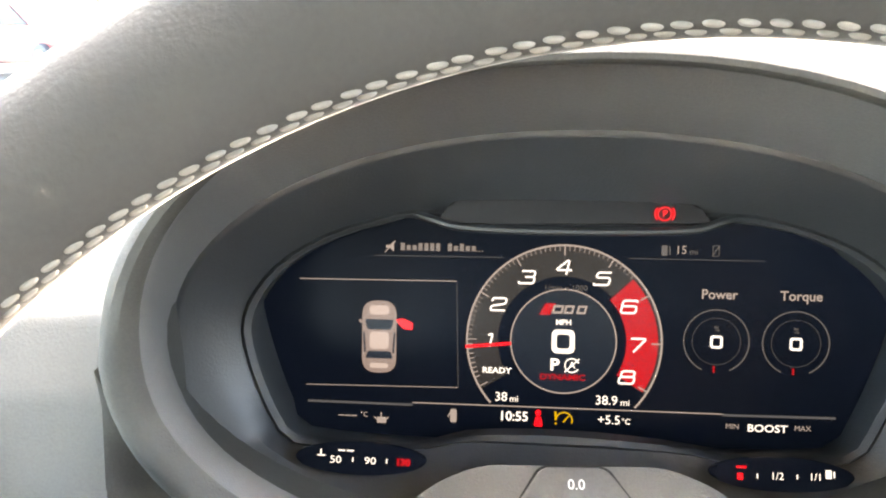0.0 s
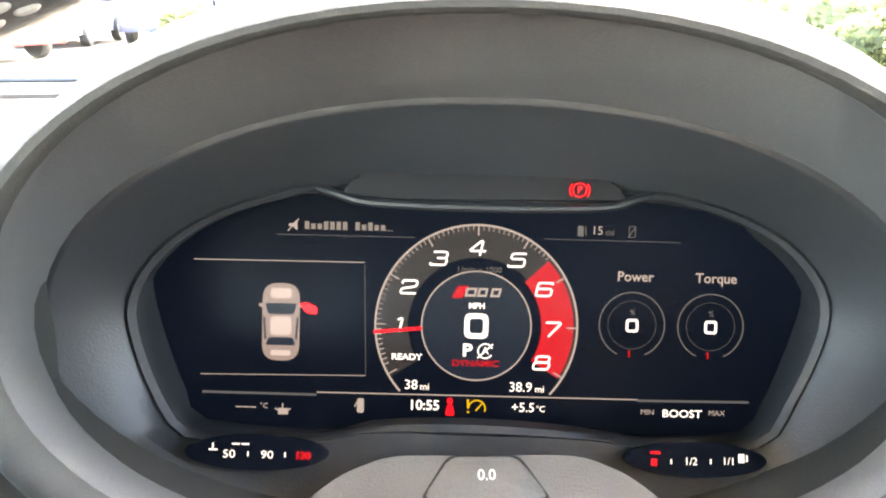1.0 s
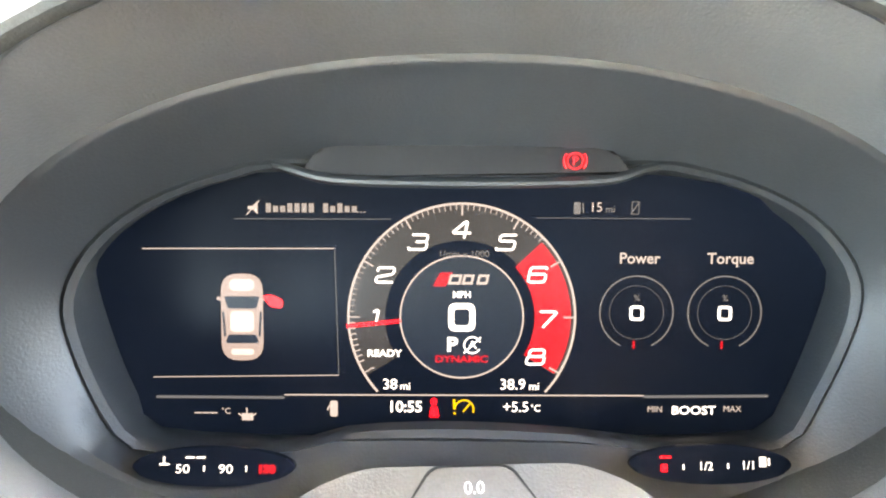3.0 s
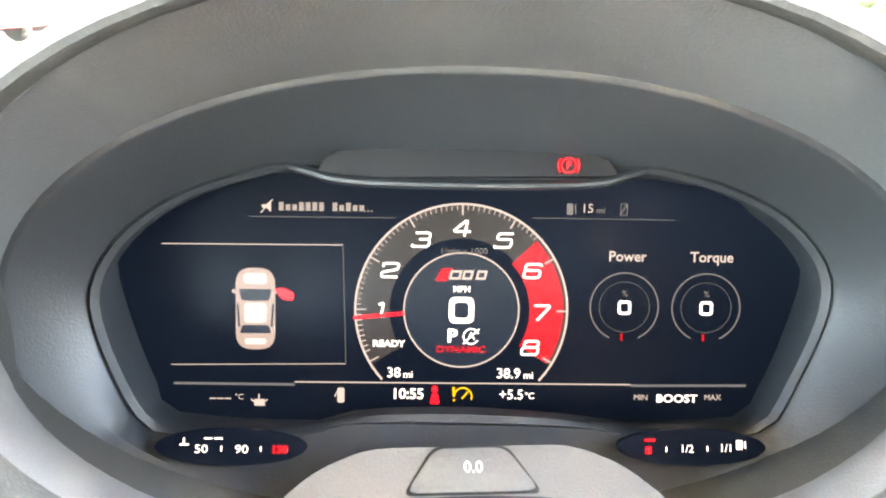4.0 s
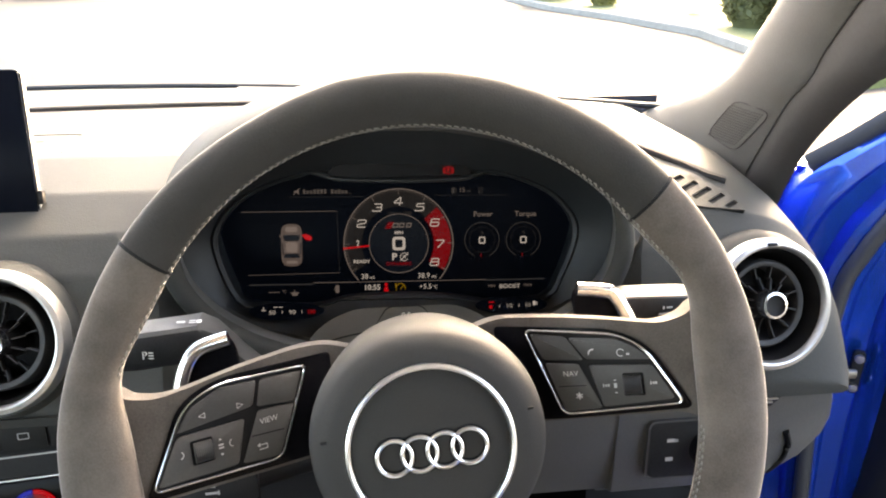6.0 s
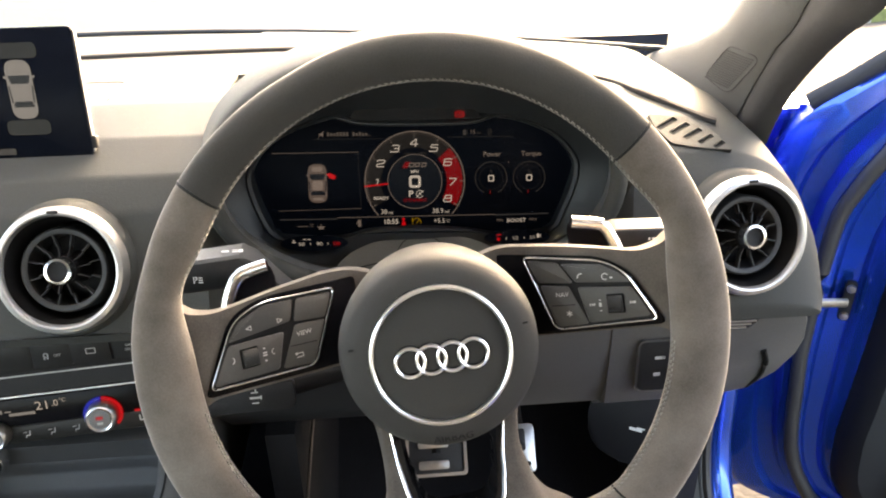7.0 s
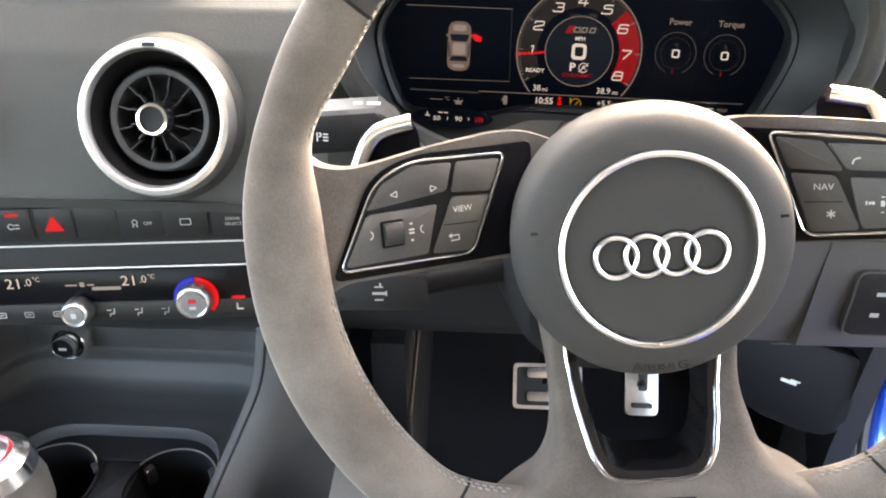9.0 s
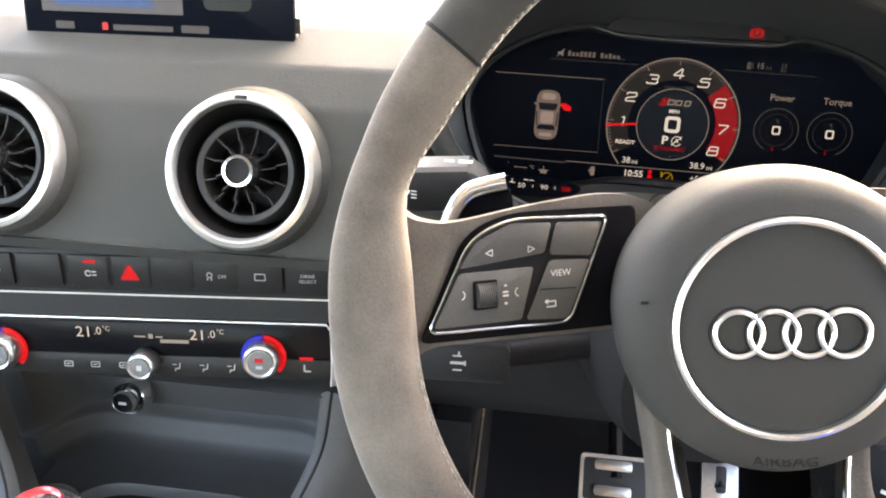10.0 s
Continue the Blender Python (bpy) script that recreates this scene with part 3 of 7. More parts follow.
part("surround", loft([in_display(RIDGE, oval(0.001, 0.0, 0.181, 0.099, 0.102, 2.1), 0.0005), in_display(RIDGE, ridge_o, 0.0010), in_display(RIDGE, oval(0.001, 0.0, 0.1758, 0.0938, 0.0968, 2.1), 0.0004), in_display(RIDGE, ridge_i, -0.0008), in_display(RIDGE, oval(0.001, 0.002, 0.168, 0.085, 0.088, 2.15), -0.004), in_display(FRAME, frame_o, 0.0015)], True, (False, False)), SURROUND, cluster, "inner surround, darkened for the shade inside the hood")
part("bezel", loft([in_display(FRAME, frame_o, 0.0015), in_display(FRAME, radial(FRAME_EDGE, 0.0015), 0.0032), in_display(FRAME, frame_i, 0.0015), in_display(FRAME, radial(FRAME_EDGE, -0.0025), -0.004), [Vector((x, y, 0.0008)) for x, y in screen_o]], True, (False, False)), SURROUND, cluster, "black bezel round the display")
screen = part("display_panel", prism(radial(SCREEN_EDGE, 0.007), -0.006, 0.0), SCREEN, cluster, "glossy black display")

# brow with the warning lamps
BROW = inv @ FRAME
brow = part("brow", prism(rounded([(-0.0610, 0.0585), (0.0600, 0.0585), (0.0490, 0.0728), (-0.0510, 0.0728)], [0.003, 0.003, 0.008, 0.008]), -0.004, 0.0062, 0.002), BLACKMAT, cluster, "dark brow with warning lamps", m=BROW)
part("brow_lip", tube(smooth_curve([(-0.070, 0.0622, 0.001), (-0.0625, 0.0606, 0.0045), (-0.050, 0.0578, 0.0075), (-0.025, 0.0568, 0.0085), (0.0, 0.0566, 0.0085), (0.025, 0.0568, 0.0085), (0.050, 0.0578, 0.0075), (0.0617, 0.0606, 0.0045), (0.069, 0.0622, 0.001)], 28, False), 0.0019, 0.0026), SURROUND, brow)


def dx(px):
    return (px - 815) * 0.2360e-3 - 0.0009


def dy(py):
    return (571 - py) * 0.2400e-3


def flat(pts, z, mat, name, parent, label=""):
    return part(name, prism(pts, z - 0.00012, z), mat, parent, label)


def arc_band(cx, cy, r0, r1, a0, a1, n=40):
    return ellipse(r1, r1, n, cx, cy, a0, a1) + ellipse(r0, r0, n, cx, cy, a1, a0)


def line(x0, y0, x1, y1, w):
    d = Vector((x1 - x0, y1 - y0))
    p = Vector((-d.y, d.x)).normalized() * w / 2
    return [(x0 + p.x, y0 + p.y), (x0 - p.x, y0 - p.y), (x1 - p.x, y1 - p.y), (x1 + p.x, y1 + p.y)]


DX, DY = dx(815), dy(571)
A1 = 180.0          # the figure 1
STEP = -30.0        # degrees for each thousand


FIGURES = {
    "1": [([(0.38, 0.78), (0.66, 0.93), (0.66, 0.0)], False)],
    "2": [([(0.09, 0.70), (0.09, 0.92), (1.04, 0.92), (1.04, 0.55), (0.09, 0.38), (0.09, 0.08), (1.10, 0.08)], False)],
    "3": [([(0.10, 0.92), (1.02, 0.92), (1.02, 0.52), (0.40, 0.52)], False), ([(0.40, 0.52), (1.06, 0.52), (1.06, 0.08), (0.06, 0.08), (0.06, 0.22)], False)],
    "4": [([(0.82, 0.0), (0.82, 0.94), (0.70, 0.94), (0.06, 0.30), (1.14, 0.30)], False)],
    "5": [([(1.06, 0.92), (0.16, 0.92), (0.12, 0.57), (1.06, 0.57), (1.06, 0.08), (0.06, 0.08), (0.06, 0.20)], False)],
    "6": [([(1.02, 0.80), (1.02, 0.92), (0.09, 0.92), (0.09, 0.08), (1.06, 0.08), (1.06, 0.54), (0.10, 0.54)], False)],
    "7": [([(0.06, 0.92), (1.08, 0.92), (0.42, 0.0)], False)],
    "8": [([(0.14, 0.53), (0.14, 0.92), (1.00, 0.92), (1.00, 0.53)], True), ([(0.07, 0.08), (1.07, 0.08), (1.07, 0.53), (0.07, 0.53)], True)]}


def ribbon(pts, w, z, closed, bm):
    """A flat stroke of even width along a line with softened corners."""
    P = [Vector(p) for p in pts]
    n = len(P)
    line_ = []
    for i in range(n):
        if not closed and i in (0, n - 1):
            line_.append(P[i])
            continue
        a, b = P[i - 1] - P[i], P[(i + 1) % n] - P[i]
        k = min(w * 1.3, a.length * 0.45, b.length * 0.45)
        p, q = P[i] + a.normalized() * k, P[i] + b.normalized() * k
        line_ += [p * (1 - t) ** 2 + P[i] * 2 * t * (1 - t) + q * t * t for t in (0, 0.34, 0.67, 1)]
    m = len(line_)
    rows = []
    for i in range(m):
        a = line_[i - 1] if closed or i else line_[i]
        b = line_[(i + 1) % m] if closed or i < m - 1 else line_[i]
        d = (b - a).normalized()
        s_ = Vector((-d.y, d.x)) * w / 2
        rows.append([(line_[i].x + s_.x, line_[i].y + s_.y, z), (line_[i].x - s_.x, line_[i].y - s_.y, z), (line_[i].x - s_.x, line_[i].y - s_.y, z - 0.0001), (line_[i].x + s_.x, line_[i].y + s_.y, z - 0.0001)])
    return loft(rows + (rows[:1] if closed else []), True, (not closed, not closed), bm)


def numeral(k, h, x, y, z, mat, parent, lean=0.22):
    """A wide slanted figure of the dial."""
    bm = bmesh.new()
    for pts, closed in FIGURES[k]:
        ribbon([(x + h * (px - 0.57 + lean * (py - 0.5)), y + h * (py - 0.48)) for px, py in pts], h * 0.130, z, closed, bm)
    return part("lettering", bm, mat, parent)


def rev(k):
    return A1 + STEP * (k - 1)


dial = part("rev_counter", prism(arc_band(DX, DY, 0.0320, 0.0468, 212, -32, 80), 0.0003, 0.0004), DIAL_L, cluster, "grey rev counter band")
flat(arc_band(DX, DY, 0.0305, 0.0455, rev(5.55), rev(8.05), 36), 0.0006, RED_L, "red_zone", dial, "red zone of the rev counter")
bm = bmesh.new()
prism(arc_band(DX, DY, 0.0468, 0.0478, 222, -42, 90), 0.0005, 0.0006, bm=bm)
prism(arc_band(DX, DY, 0.0253, 0.0260, 0, 359.9, 90), 0.0005, 0.0006, bm=bm)
part("dial_rim", bm, PALE_L, dial, "thin pale rings of the dial")
flat(ellipse(0.0253, 0.0253, 60, DX, DY), 0.0005, NAVY_L, "dial_centre", dial)
bm = bmesh.new()
for i in range(0, 71):
    k = 1 + i / 10 if i else 0
    if i == 0:
        continue
    a = radians(rev(k))
    big = i % 10 == 0
    if k > 5.5 and not big:
        continue
    r0 = 0.0424 if big else 0.0447
    w = 0.0007 if big else 0.00035
    prism(line(DX + r0 * math.cos(a), DY + r0 * math.sin(a), DX + 0.0467 * math.cos(a), DY + 0.0467 * math.sin(a), w), 0.0007, 0.0008, bm=bm)
for k in (1.0, 0.9, 0.8, 0.7, 0.6, 0.5, 0.4, 0.3, 0.2, 0.0):
    a = radians(rev(k))
    r0 = 0.0424 if k in (0.0, 1.0) else 0.0445
    prism(line(DX + r0 * math.cos(a), DY + r0 * math.sin(a), DX + 0.0467 * math.cos(a), DY + 0.0467 * math.sin(a), 0.0005), 0.0007, 0.0008, bm=bm)
tagged(part("scale_graduation", bm, PALE_L, dial, "pale scale marks"), kind="stuff")
for k, (px, py) in {"1": (663, 571), "2": (680, 498), "3": (739, 441), "4": (814, 419), "5": (893, 441), "6": (948, 497), "7": (966, 574), "8": (947, 641)}.items():
    numeral(k, 0.0072, dx(px), dy(py), 0.0010, WHITE_L, dial)
a0, a1 = radians(184.5), radians(183.5)
flat(line(DX + 0.0482 * math.cos(a0), DY + 0.0482 * math.sin(a0), DX + 0.0255 * math.cos(a1), DY + 0.0255 * math.sin(a1), 0.0015), 0.0013, REDBR_L, "needle", dial, "red needle")
text("READY", 0.0040, dx(678), dy(635), 0.0010, WHITE_L, dial, wide=1.15, bold=0.0001)
text("1/min x 1000", 0.0040, dx(818), dy(461), 0.0010, GREY_L, dial)
badge = [(dx(764), dy(517)), (dx(786), dy(517)), (dx(799), dy(493)), (dx(777), dy(493))]
flat(badge, 0.0008, RED_L, "badge_red", dial)
for px, w in ((803, 0.0052), (826, 0.0046), (852, 0.0046)):
    part("badge_plate", ring_band([(x + 0.25 * (y - dy(505)), y) for x, y in shifted(box(w, 0.0042), dx(px), dy(505))], [(x + 0.25 * (y - dy(505)), y) for x, y in shifted(box(w - 0.0022, 0.0020), dx(px), dy(505))], 0.0008, 0.0009), PALE_L, dial)
text("MPH", 0.0038, dx(815), dy(532), 0.0008, WHITE_L, dial, bold=0.0001)
flat_zero = ring_band(rounded(shifted(box(0.0112, 0.0118), dx(815), dy(571)), 0.003, 4), rounded(shifted(box(0.0064, 0.0070), dx(815), dy(571)), 0.0016, 4), 0.0007, 0.0008)
part("speed_figure", flat_zero, WHITE_L, dial, "white speed figure nought")
text("P", 0.0082, dx(798), dy(620), 0.0008, WHITE_L, dial, bold=0.00025, wide=1.1)
bm = bmesh.new()
prism(arc_band(dx(834), dy(620), 0.0031, 0.0037, 20, 330, 30), 0.0007, 0.0008, bm=bm)
prism(line(dx(819), dy(634), dx(849), dy(606), 0.0006), 0.0007, 0.0008, bm=bm)
part("start_stop_sign", bm, WHITE_L, dial)
text("A", 0.0050, dx(834), dy(620), 0.0008, WHITE_L, dial)
text("DYNAMIC", 0.0041, dx(815), dy(645), 0.0008, RED_L, dial, wide=1.2, bold=0.0001)
text("38", 0.0064, dx(688), dy(690), 0.0009, WHITE_L, cluster)
text("mi", 0.0046, dx(715), dy(693), 0.0009, WHITE_L, cluster)
text("38.9", 0.0064, dx(906), dy(690), 0.0009, WHITE_L, cluster)
text("mi", 0.0046, dx(944), dy(693), 0.0009, WHITE_L, cluster)
text("10:55", 0.0066, dx(715), dy(730), 0.0009, WHITE_L, cluster, bold=0.0001)
text("+5.5", 0.0062, dx(912), dy(730), 0.0009, WHITE_L, cluster)
text("\u00b0C", 0.0040, dx(947), dy(732), 0.0009, WHITE_L, cluster)
text("15", 0.0056, dx(1049), dy(380), 0.0009, PALE_L, cluster)
text("mi", 0.0042, dx(1074), dy(383), 0.0009, GREY_L, cluster)
text("Power", 0.0064, dx(1127), dy(468), 0.0009, PALE_L, cluster, bold=0.0001)
text("Torque", 0.0064, dx(1287), dy(468), 0.0009, PALE_L, cluster, bold=0.0001)
text("MIN", 0.0036, dx(1160), dy(733), 0.0009, PALE_L, cluster)
text("BOOST", 0.0050, dx(1229), dy(735), 0.0009, WHITE_L, cluster, bold=0.00005, wide=1.15)
text("MAX", 0.0036, dx(1298), dy(732), 0.0009, PALE_L, cluster)
# the radio station stands as plain bars
bars([(dx(476 + 12.5 * i), dy(384 - (i in (0, 3, 4, 5, 6, 8, 10)) * 2), 0.0021, 0.0026 + 0.0012 * (i in (0, 3, 4, 5, 6, 8, 10))) for i in range(13) if i != 7] + [(dx(632 + 6 * i), dy(389), 0.0006, 0.0006) for i in range(3)], NAME_L, cluster, 0.0009, "station_name")
bm = bmesh.new()
prism([(dx(440), dy(385)), (dx(440), dy(379)), (dx(448), dy(379)), (dx(457), dy(371)), (dx(457), dy(393)), (dx(448), dy(385))], 0.0007, 0.0008, bm=bm)
prism(line(dx(438), dy(394), dx(460), dy(370), 0.0005), 0.0008, 0.0009, bm=bm)
part("mute_sign", bm, PALE_L, cluster)


def gauge(px):
    g = part("small_gauge", prism(arc_band(dx(px), dy(562), 0.0150, 0.0156, 245, -65, 60), 0.0003, 0.0005), RING_L, cluster, "small round gauge with thin grey rim")
    flat(arc_band(dx(px), dy(562), 0.0112, 0.0114, 0, 359.9, 48), 0.0005, DIM_L, "inner_ring", g)
    part("gauge_figure", ring_band(rounded(shifted(box(0.0058, 0.0062), dx(px), dy(563)), 0.0014, 3), rounded(shifted(box(0.0036, 0.0040), dx(px), dy(563)), 0.0008, 3), 0.0006, 0.0008), WHITE_L, g)
    text("%", 0.0040, dx(px), dy(537), 0.0008, GREY_L, g)
    flat(line(dx(px - 4), dy(625), dx(px - 4), dy(612), 0.0008), 0.0007, RED_L, "gauge_needle", g)


gauge(1124)
gauge(1280)

bm = bmesh.new()
for q in (line(dx(253), dy(453), dx(591), dy(452), 0.00042), line(dx(268), dy(678), dx(597), dy(674), 0.0003), line(dx(500), dy(709), dx(1140), dy(709), 0.0005)):
    prism(q, 0.0003, 0.0005, bm=bm)
tagged(part("divider_line", bm, PALE_L, cluster), kind="stuff")
bm = bmesh.new()
for q in (line(dx(272), dy(713), dx(500), dy(714), 0.0011), line(dx(1140), dy(711), dx(1362), dy(709), 0.0011), line(dx(415), dy(401), dx(690), dy(401), 0.0003), line(dx(945), dy(398), dx(1215), dy(399), 0.0003), line(dx(591), dy(455), dx(597), dy(672), 0.0003)):
    prism(q, 0.0003, 0.0005, bm=bm)
tagged(part("thin_line", bm, DIM_L, cluster), kind="stuff")


def car_sign(cx, cy, w, h, mat, parent, z, lean=0.0):
    """A plain car seen from above: body, glass and two mirrors."""
    m = Matrix.Translation((cx, cy, z)) @ pose(0, 0, 0, 0, 0, lean)
    body = part("car_sign", prism(rounded([(-w / 2, -h / 2), (w / 2, -h / 2), (w * 0.5, h / 2), (-w * 0.5, h / 2)], w * 0.42), -0.0001, 0.0), mat, parent, "car seen from above", m=m)
    for cy_, hh, ww in ((-0.05, 0.24, 0.56), (0.37, 0.13, 0.58), (-0.40, 0.07, 0.54)):
        part("panel", prism(rounded(shifted(box(w * ww, h * hh), 0, cy_ * h), w * 0.12), 0.0001, 0.00015), CARHI_L if mat is CAR_L else mat, body)
    bm = bmesh.new()
    for a, b, c, d in ((-0.42, 0.24, 0.34, 0.10), (-0.40, -0.30, 0.33, -0.20)):
        prism(rounded([(a * w, b * h), (-a * w, b * h), (c * w, d * h), (-c * w, d * h)], w * 0.06), 0.0001, 0.0002, bm=bm)
    for s in (-1, 1):
        prism(line(s * w * 0.45, h * 0.06, s * w * 0.41, -h * 0.22, w * 0.05), 0.0001, 0.0002, bm=bm)
    part("car_glass", bm, NAVY_L, body)
    bm = bmesh.new()
    for s in (-1, 1):
        prism(rounded([(s * w * 0.48, h * 0.18), (s * w * 0.60, h * 0.20), (s * w * 0.60, h * 0.235), (s * w * 0.48, h * 0.235)], 0.0003), -0.0001, 0.0, bm=bm)
    part("car_mirrors", bm, mat, body)
    return body


car_sign(dx(427), dy(572), 0.0175, 0.0365, CAR_L, cluster, 0.0006)
flat(rounded([(dx(462), dy(535)), (dx(478), dy(532)), (dx(500), dy(542)), (dx(498), dy(556)), (dx(478), dy(554))], 0.0012), 0.0009, REDBR_L, "open_door_sign", cluster, "red sign of the open door")

# lower strip signs
bm = bmesh.new()
prism(rounded(shifted(box(0.0032, 0.0068), dx(588), dy(733)), 0.001), 0.0007, 0.0008, bm=bm)
prism(line(dx(576), dy(736), dx(584), dy(722), 0.0006), 0.0007, 0.0008, bm=bm)
for i in range(3):
    prism(shifted(box(0.0030, 0.0005), dx(346 + 14 * i), dy(741)), 0.0007, 0.0008, bm=bm)
for q in (line(dx(424), dy(748), dx(444), dy(748), 0.0030), line(dx(418), dy(742), dx(426), dy(748), 0.0006), line(dx(433), dy(742), dx(433), dy(732), 0.0006), line(dx(444), dy(746), dx(449), dy(742), 0.0006)):
    prism(q, 0.0007, 0.0008, bm=bm)
tagged(part("status_signs", bm, PALE_L, cluster, "small pale warning signs"), kind="stuff")
text("\u00b0C", 0.0036, dx(396), dy(738), 0.0008, PALE_L, cluster)
bm = bmesh.new()
prism(ellipse(0.0014, 0.0016, 14, dx(766), dy(720)), 0.0009, 0.0010, bm=bm)
prism(rounded([(dx(757), dy(748)), (dx(776), dy(748)), (dx(772), dy(728)), (dx(761), dy(728))], 0.001), 0.0009, 0.0010, bm=bm)
part("belt_sign", bm, REDBR_L, cluster, "red seat belt warning sign")
bm = bmesh.new()
prism(arc_band(dx(820), dy(734), 0.0036, 0.0043, -20, 170, 24), 0.0007, 0.0008, bm=bm)
prism(line(dx(803), dy(734), dx(802), dy(716), 0.0011), 0.0007, 0.0008, bm=bm)
prism(line(dx(818), dy(738), dx(830), dy(724), 0.0007), 0.0007, 0.0008, bm=bm)
prism(shifted(box(0.0010, 0.0009), dx(803), dy(741)), 0.0007, 0.0008, bm=bm)
part("amber_sign", bm, AMBER_L, cluster, "amber speed warning sign")
bm = bmesh.new()
prism(rounded(shifted(box(0.0028, 0.0050), dx(1016), dy(381)), 0.0005), 0.0007, 0.0008, bm=bm)
prism(line(dx(1026), dy(372), dx(1027), dy(390), 0.0005), 0.0007, 0.0008, bm=bm)
prism(line(dx(1110), dy(391), dx(1125), dy(370), 0.0004), 0.0007, 0.0008, bm=bm)
for q in (line(dx(1112), dy(391), dx(1112), dy(370), 0.0003), line(dx(1124), dy(391), dx(1124), dy(370), 0.0003), line(dx(1112), dy(370), dx(1124), dy(370), 0.0003), line(dx(1112), dy(391), dx(1124), dy(391), 0.0003)):
    prism(q, 0.0007, 0.0008, bm=bm)
tagged(part("fuel_and_phone_signs", bm, GREY_L, cluster), kind="stuff")

# parking brake lamp in the brow
PZ = 0.0072
lamp = part("parking_brake_lamp", prism(arc_band(0.0382, 0.0645, 0.0026, 0.0031, 0, 359.9, 30), PZ - 0.0005, PZ), REDBR_L, brow, "lit red parking brake lamp")
text("P", 0.0040, 0.0382, 0.0645, PZ, REDBR_L, lamp, bold=0.0001)
bm = bmesh.new()
prism(arc_band(0.0382, 0.0645, 0.0038, 0.0043, 140, 220, 12), PZ - 0.0005, PZ, bm=bm)
prism(arc_band(0.0382, 0.0645, 0.0038, 0.0043, -40, 40, 12), PZ - 0.0005, PZ, bm=bm)
part("lamp_brackets", bm, REDBR_L, lamp)

# lower corner gauges, on sloping pods in front of the display
for side, label in ((-1, "water temperature scale in a black pod"), (1, "fuel scale in a black pod")):
    pod_m = inv @ facing((-0.0958 if side < 0 else 0.0905, 0.2975, 0.9052 - side * 0.0024), 26, 0, -1.65)
    pod = part("corner_gauge", prism(ellipse(0.0305, 0.0072, 40), -0.004, 0.0, 0.001), SCREEN, cluster, label, m=pod_m)
    if side < 0:
        text("50", 0.0046, -0.0112, -0.0008, 0.0004, WHITE_L, pod, wide=1.2)
        text("90", 0.0046, 0.0049, -0.0008, 0.0004, WHITE_L, pod, wide=1.2)
        text("130", 0.0040, 0.0200, -0.0008, 0.0004, RED_L, pod, wide=1.1, bold=0.0003)
        bars([(-0.0032, -0.0005, 0.0005, 0.0020), (0.0125, -0.0005, 0.0005, 0.0020), (-0.0085, 0.0035, 0.0032, 0.0006), (-0.0045, 0.0035, 0.0032, 0.0006), (-0.0180, 0.0010, 0.0036, 0.0006), (-0.0182, 0.0022, 0.0006, 0.0030)], WHITE_L, pod, 0.0004, "scale_bars")
    else:
        bars([(-0.0178, -0.0012, 0.0024, 0.0028), (-0.0172, 0.0028, 0.0042, 0.0009)], REDBR_L, pod, 0.0004, "reserve_mark")
        bars([(-0.0105, -0.0008, 0.0005, 0.0020), (0.0062, -0.0004, 0.0005, 0.0020), (0.0192, 0.0012, 0.0024, 0.0036), (0.0215, 0.0012, 0.0006, 0.0026)], WHITE_L, pod, 0.0004, "scale_bars")
        text("1/2", 0.0044, -0.0022, -0.0006, 0.0004, WHITE_L, pod)
        text("1/1", 0.0044, 0.0138, -0.0002, 0.0004, WHITE_L, pod)

# ---- dashboard ----
def base_y(x):
    """Where the dashboard meets the windscreen."""
    return 0.735 - 0.45 * (x + 0.366) ** 2


TOP = [(0.66, 1.0205), (0.45, 1.0222), (0.37, 1.0218), (0.31, 1.010), (0.268, 0.992), (0.246, 0.970), (0.230, 0.940), (0.213, 0.900), (0.202, 0.876), (0.204, 0.868), (0.215, 0.864), (0.30, 0.862)]


FINE = [TOP[i] for i in range(3)]
for (y0, z0), (y1, z1) in zip(TOP[2:9], TOP[3:10]):
    k = max(1, int(math.hypot(y1 - y0, z1 - z0) / 0.0032))
    FINE += [(y0 + (y1 - y0) * (i + 1) / k, z0 + (z1 - z0) * (i + 1) / k) for i in range(k)]
FINE += TOP[10:]
VENTS = [((-0.280, 0.214, 0.938), 23, 0), ((-0.452, 0.214, 0.938), 23, 0), ((0.269, 0.215, 0.9355), 20, 6)]


def sunk(bm):
    """Press a deep round well into the moulding behind every vent."""
    for o, tilt, yaw in VENTS:
        m = facing(o, tilt, yaw)
        inv_m = m.inverted()
        for v in bm.verts:
            q = inv_m @ v.co
            if q.x * q.x + q.y * q.y < 0.0462 ** 2 and -0.045 < q.z < 0.02:
                q.z = -0.056
                v.co = m @ q
    return bm


def steps(a, b, n):
    return [a + (b - a) * i / n for i in range(n + 1)]


def dash_ring(x, pull=0.0, y_min=0.0):
    by = base_y(x)
    rows = [(by, 0.990), (by - 0.012, 1.016)] + [(min(y, by - 0.030 - 0.02 * (0.66 - y)), z) for y, z in FINE]
    out = []
    for y, z in rows:
        y = max(y, y_min)
        y, z = y + (0.36 - y) * pull * 0.6, z + (0.89 - z) * min(1.0, pull * 1.7)
        if x < -0.15 and z < 0.884:
            z += 0.009 * min(1.0, (0.884 - z) / 0.008)
        out.append((x, y, z))
    return out + [(x, 0.60, 0.84), (x, by, 0.90)]


def dash_body(xs):
    return sunk(loft([dash_ring(x, p) for x, p in xs], True, (True, True)))


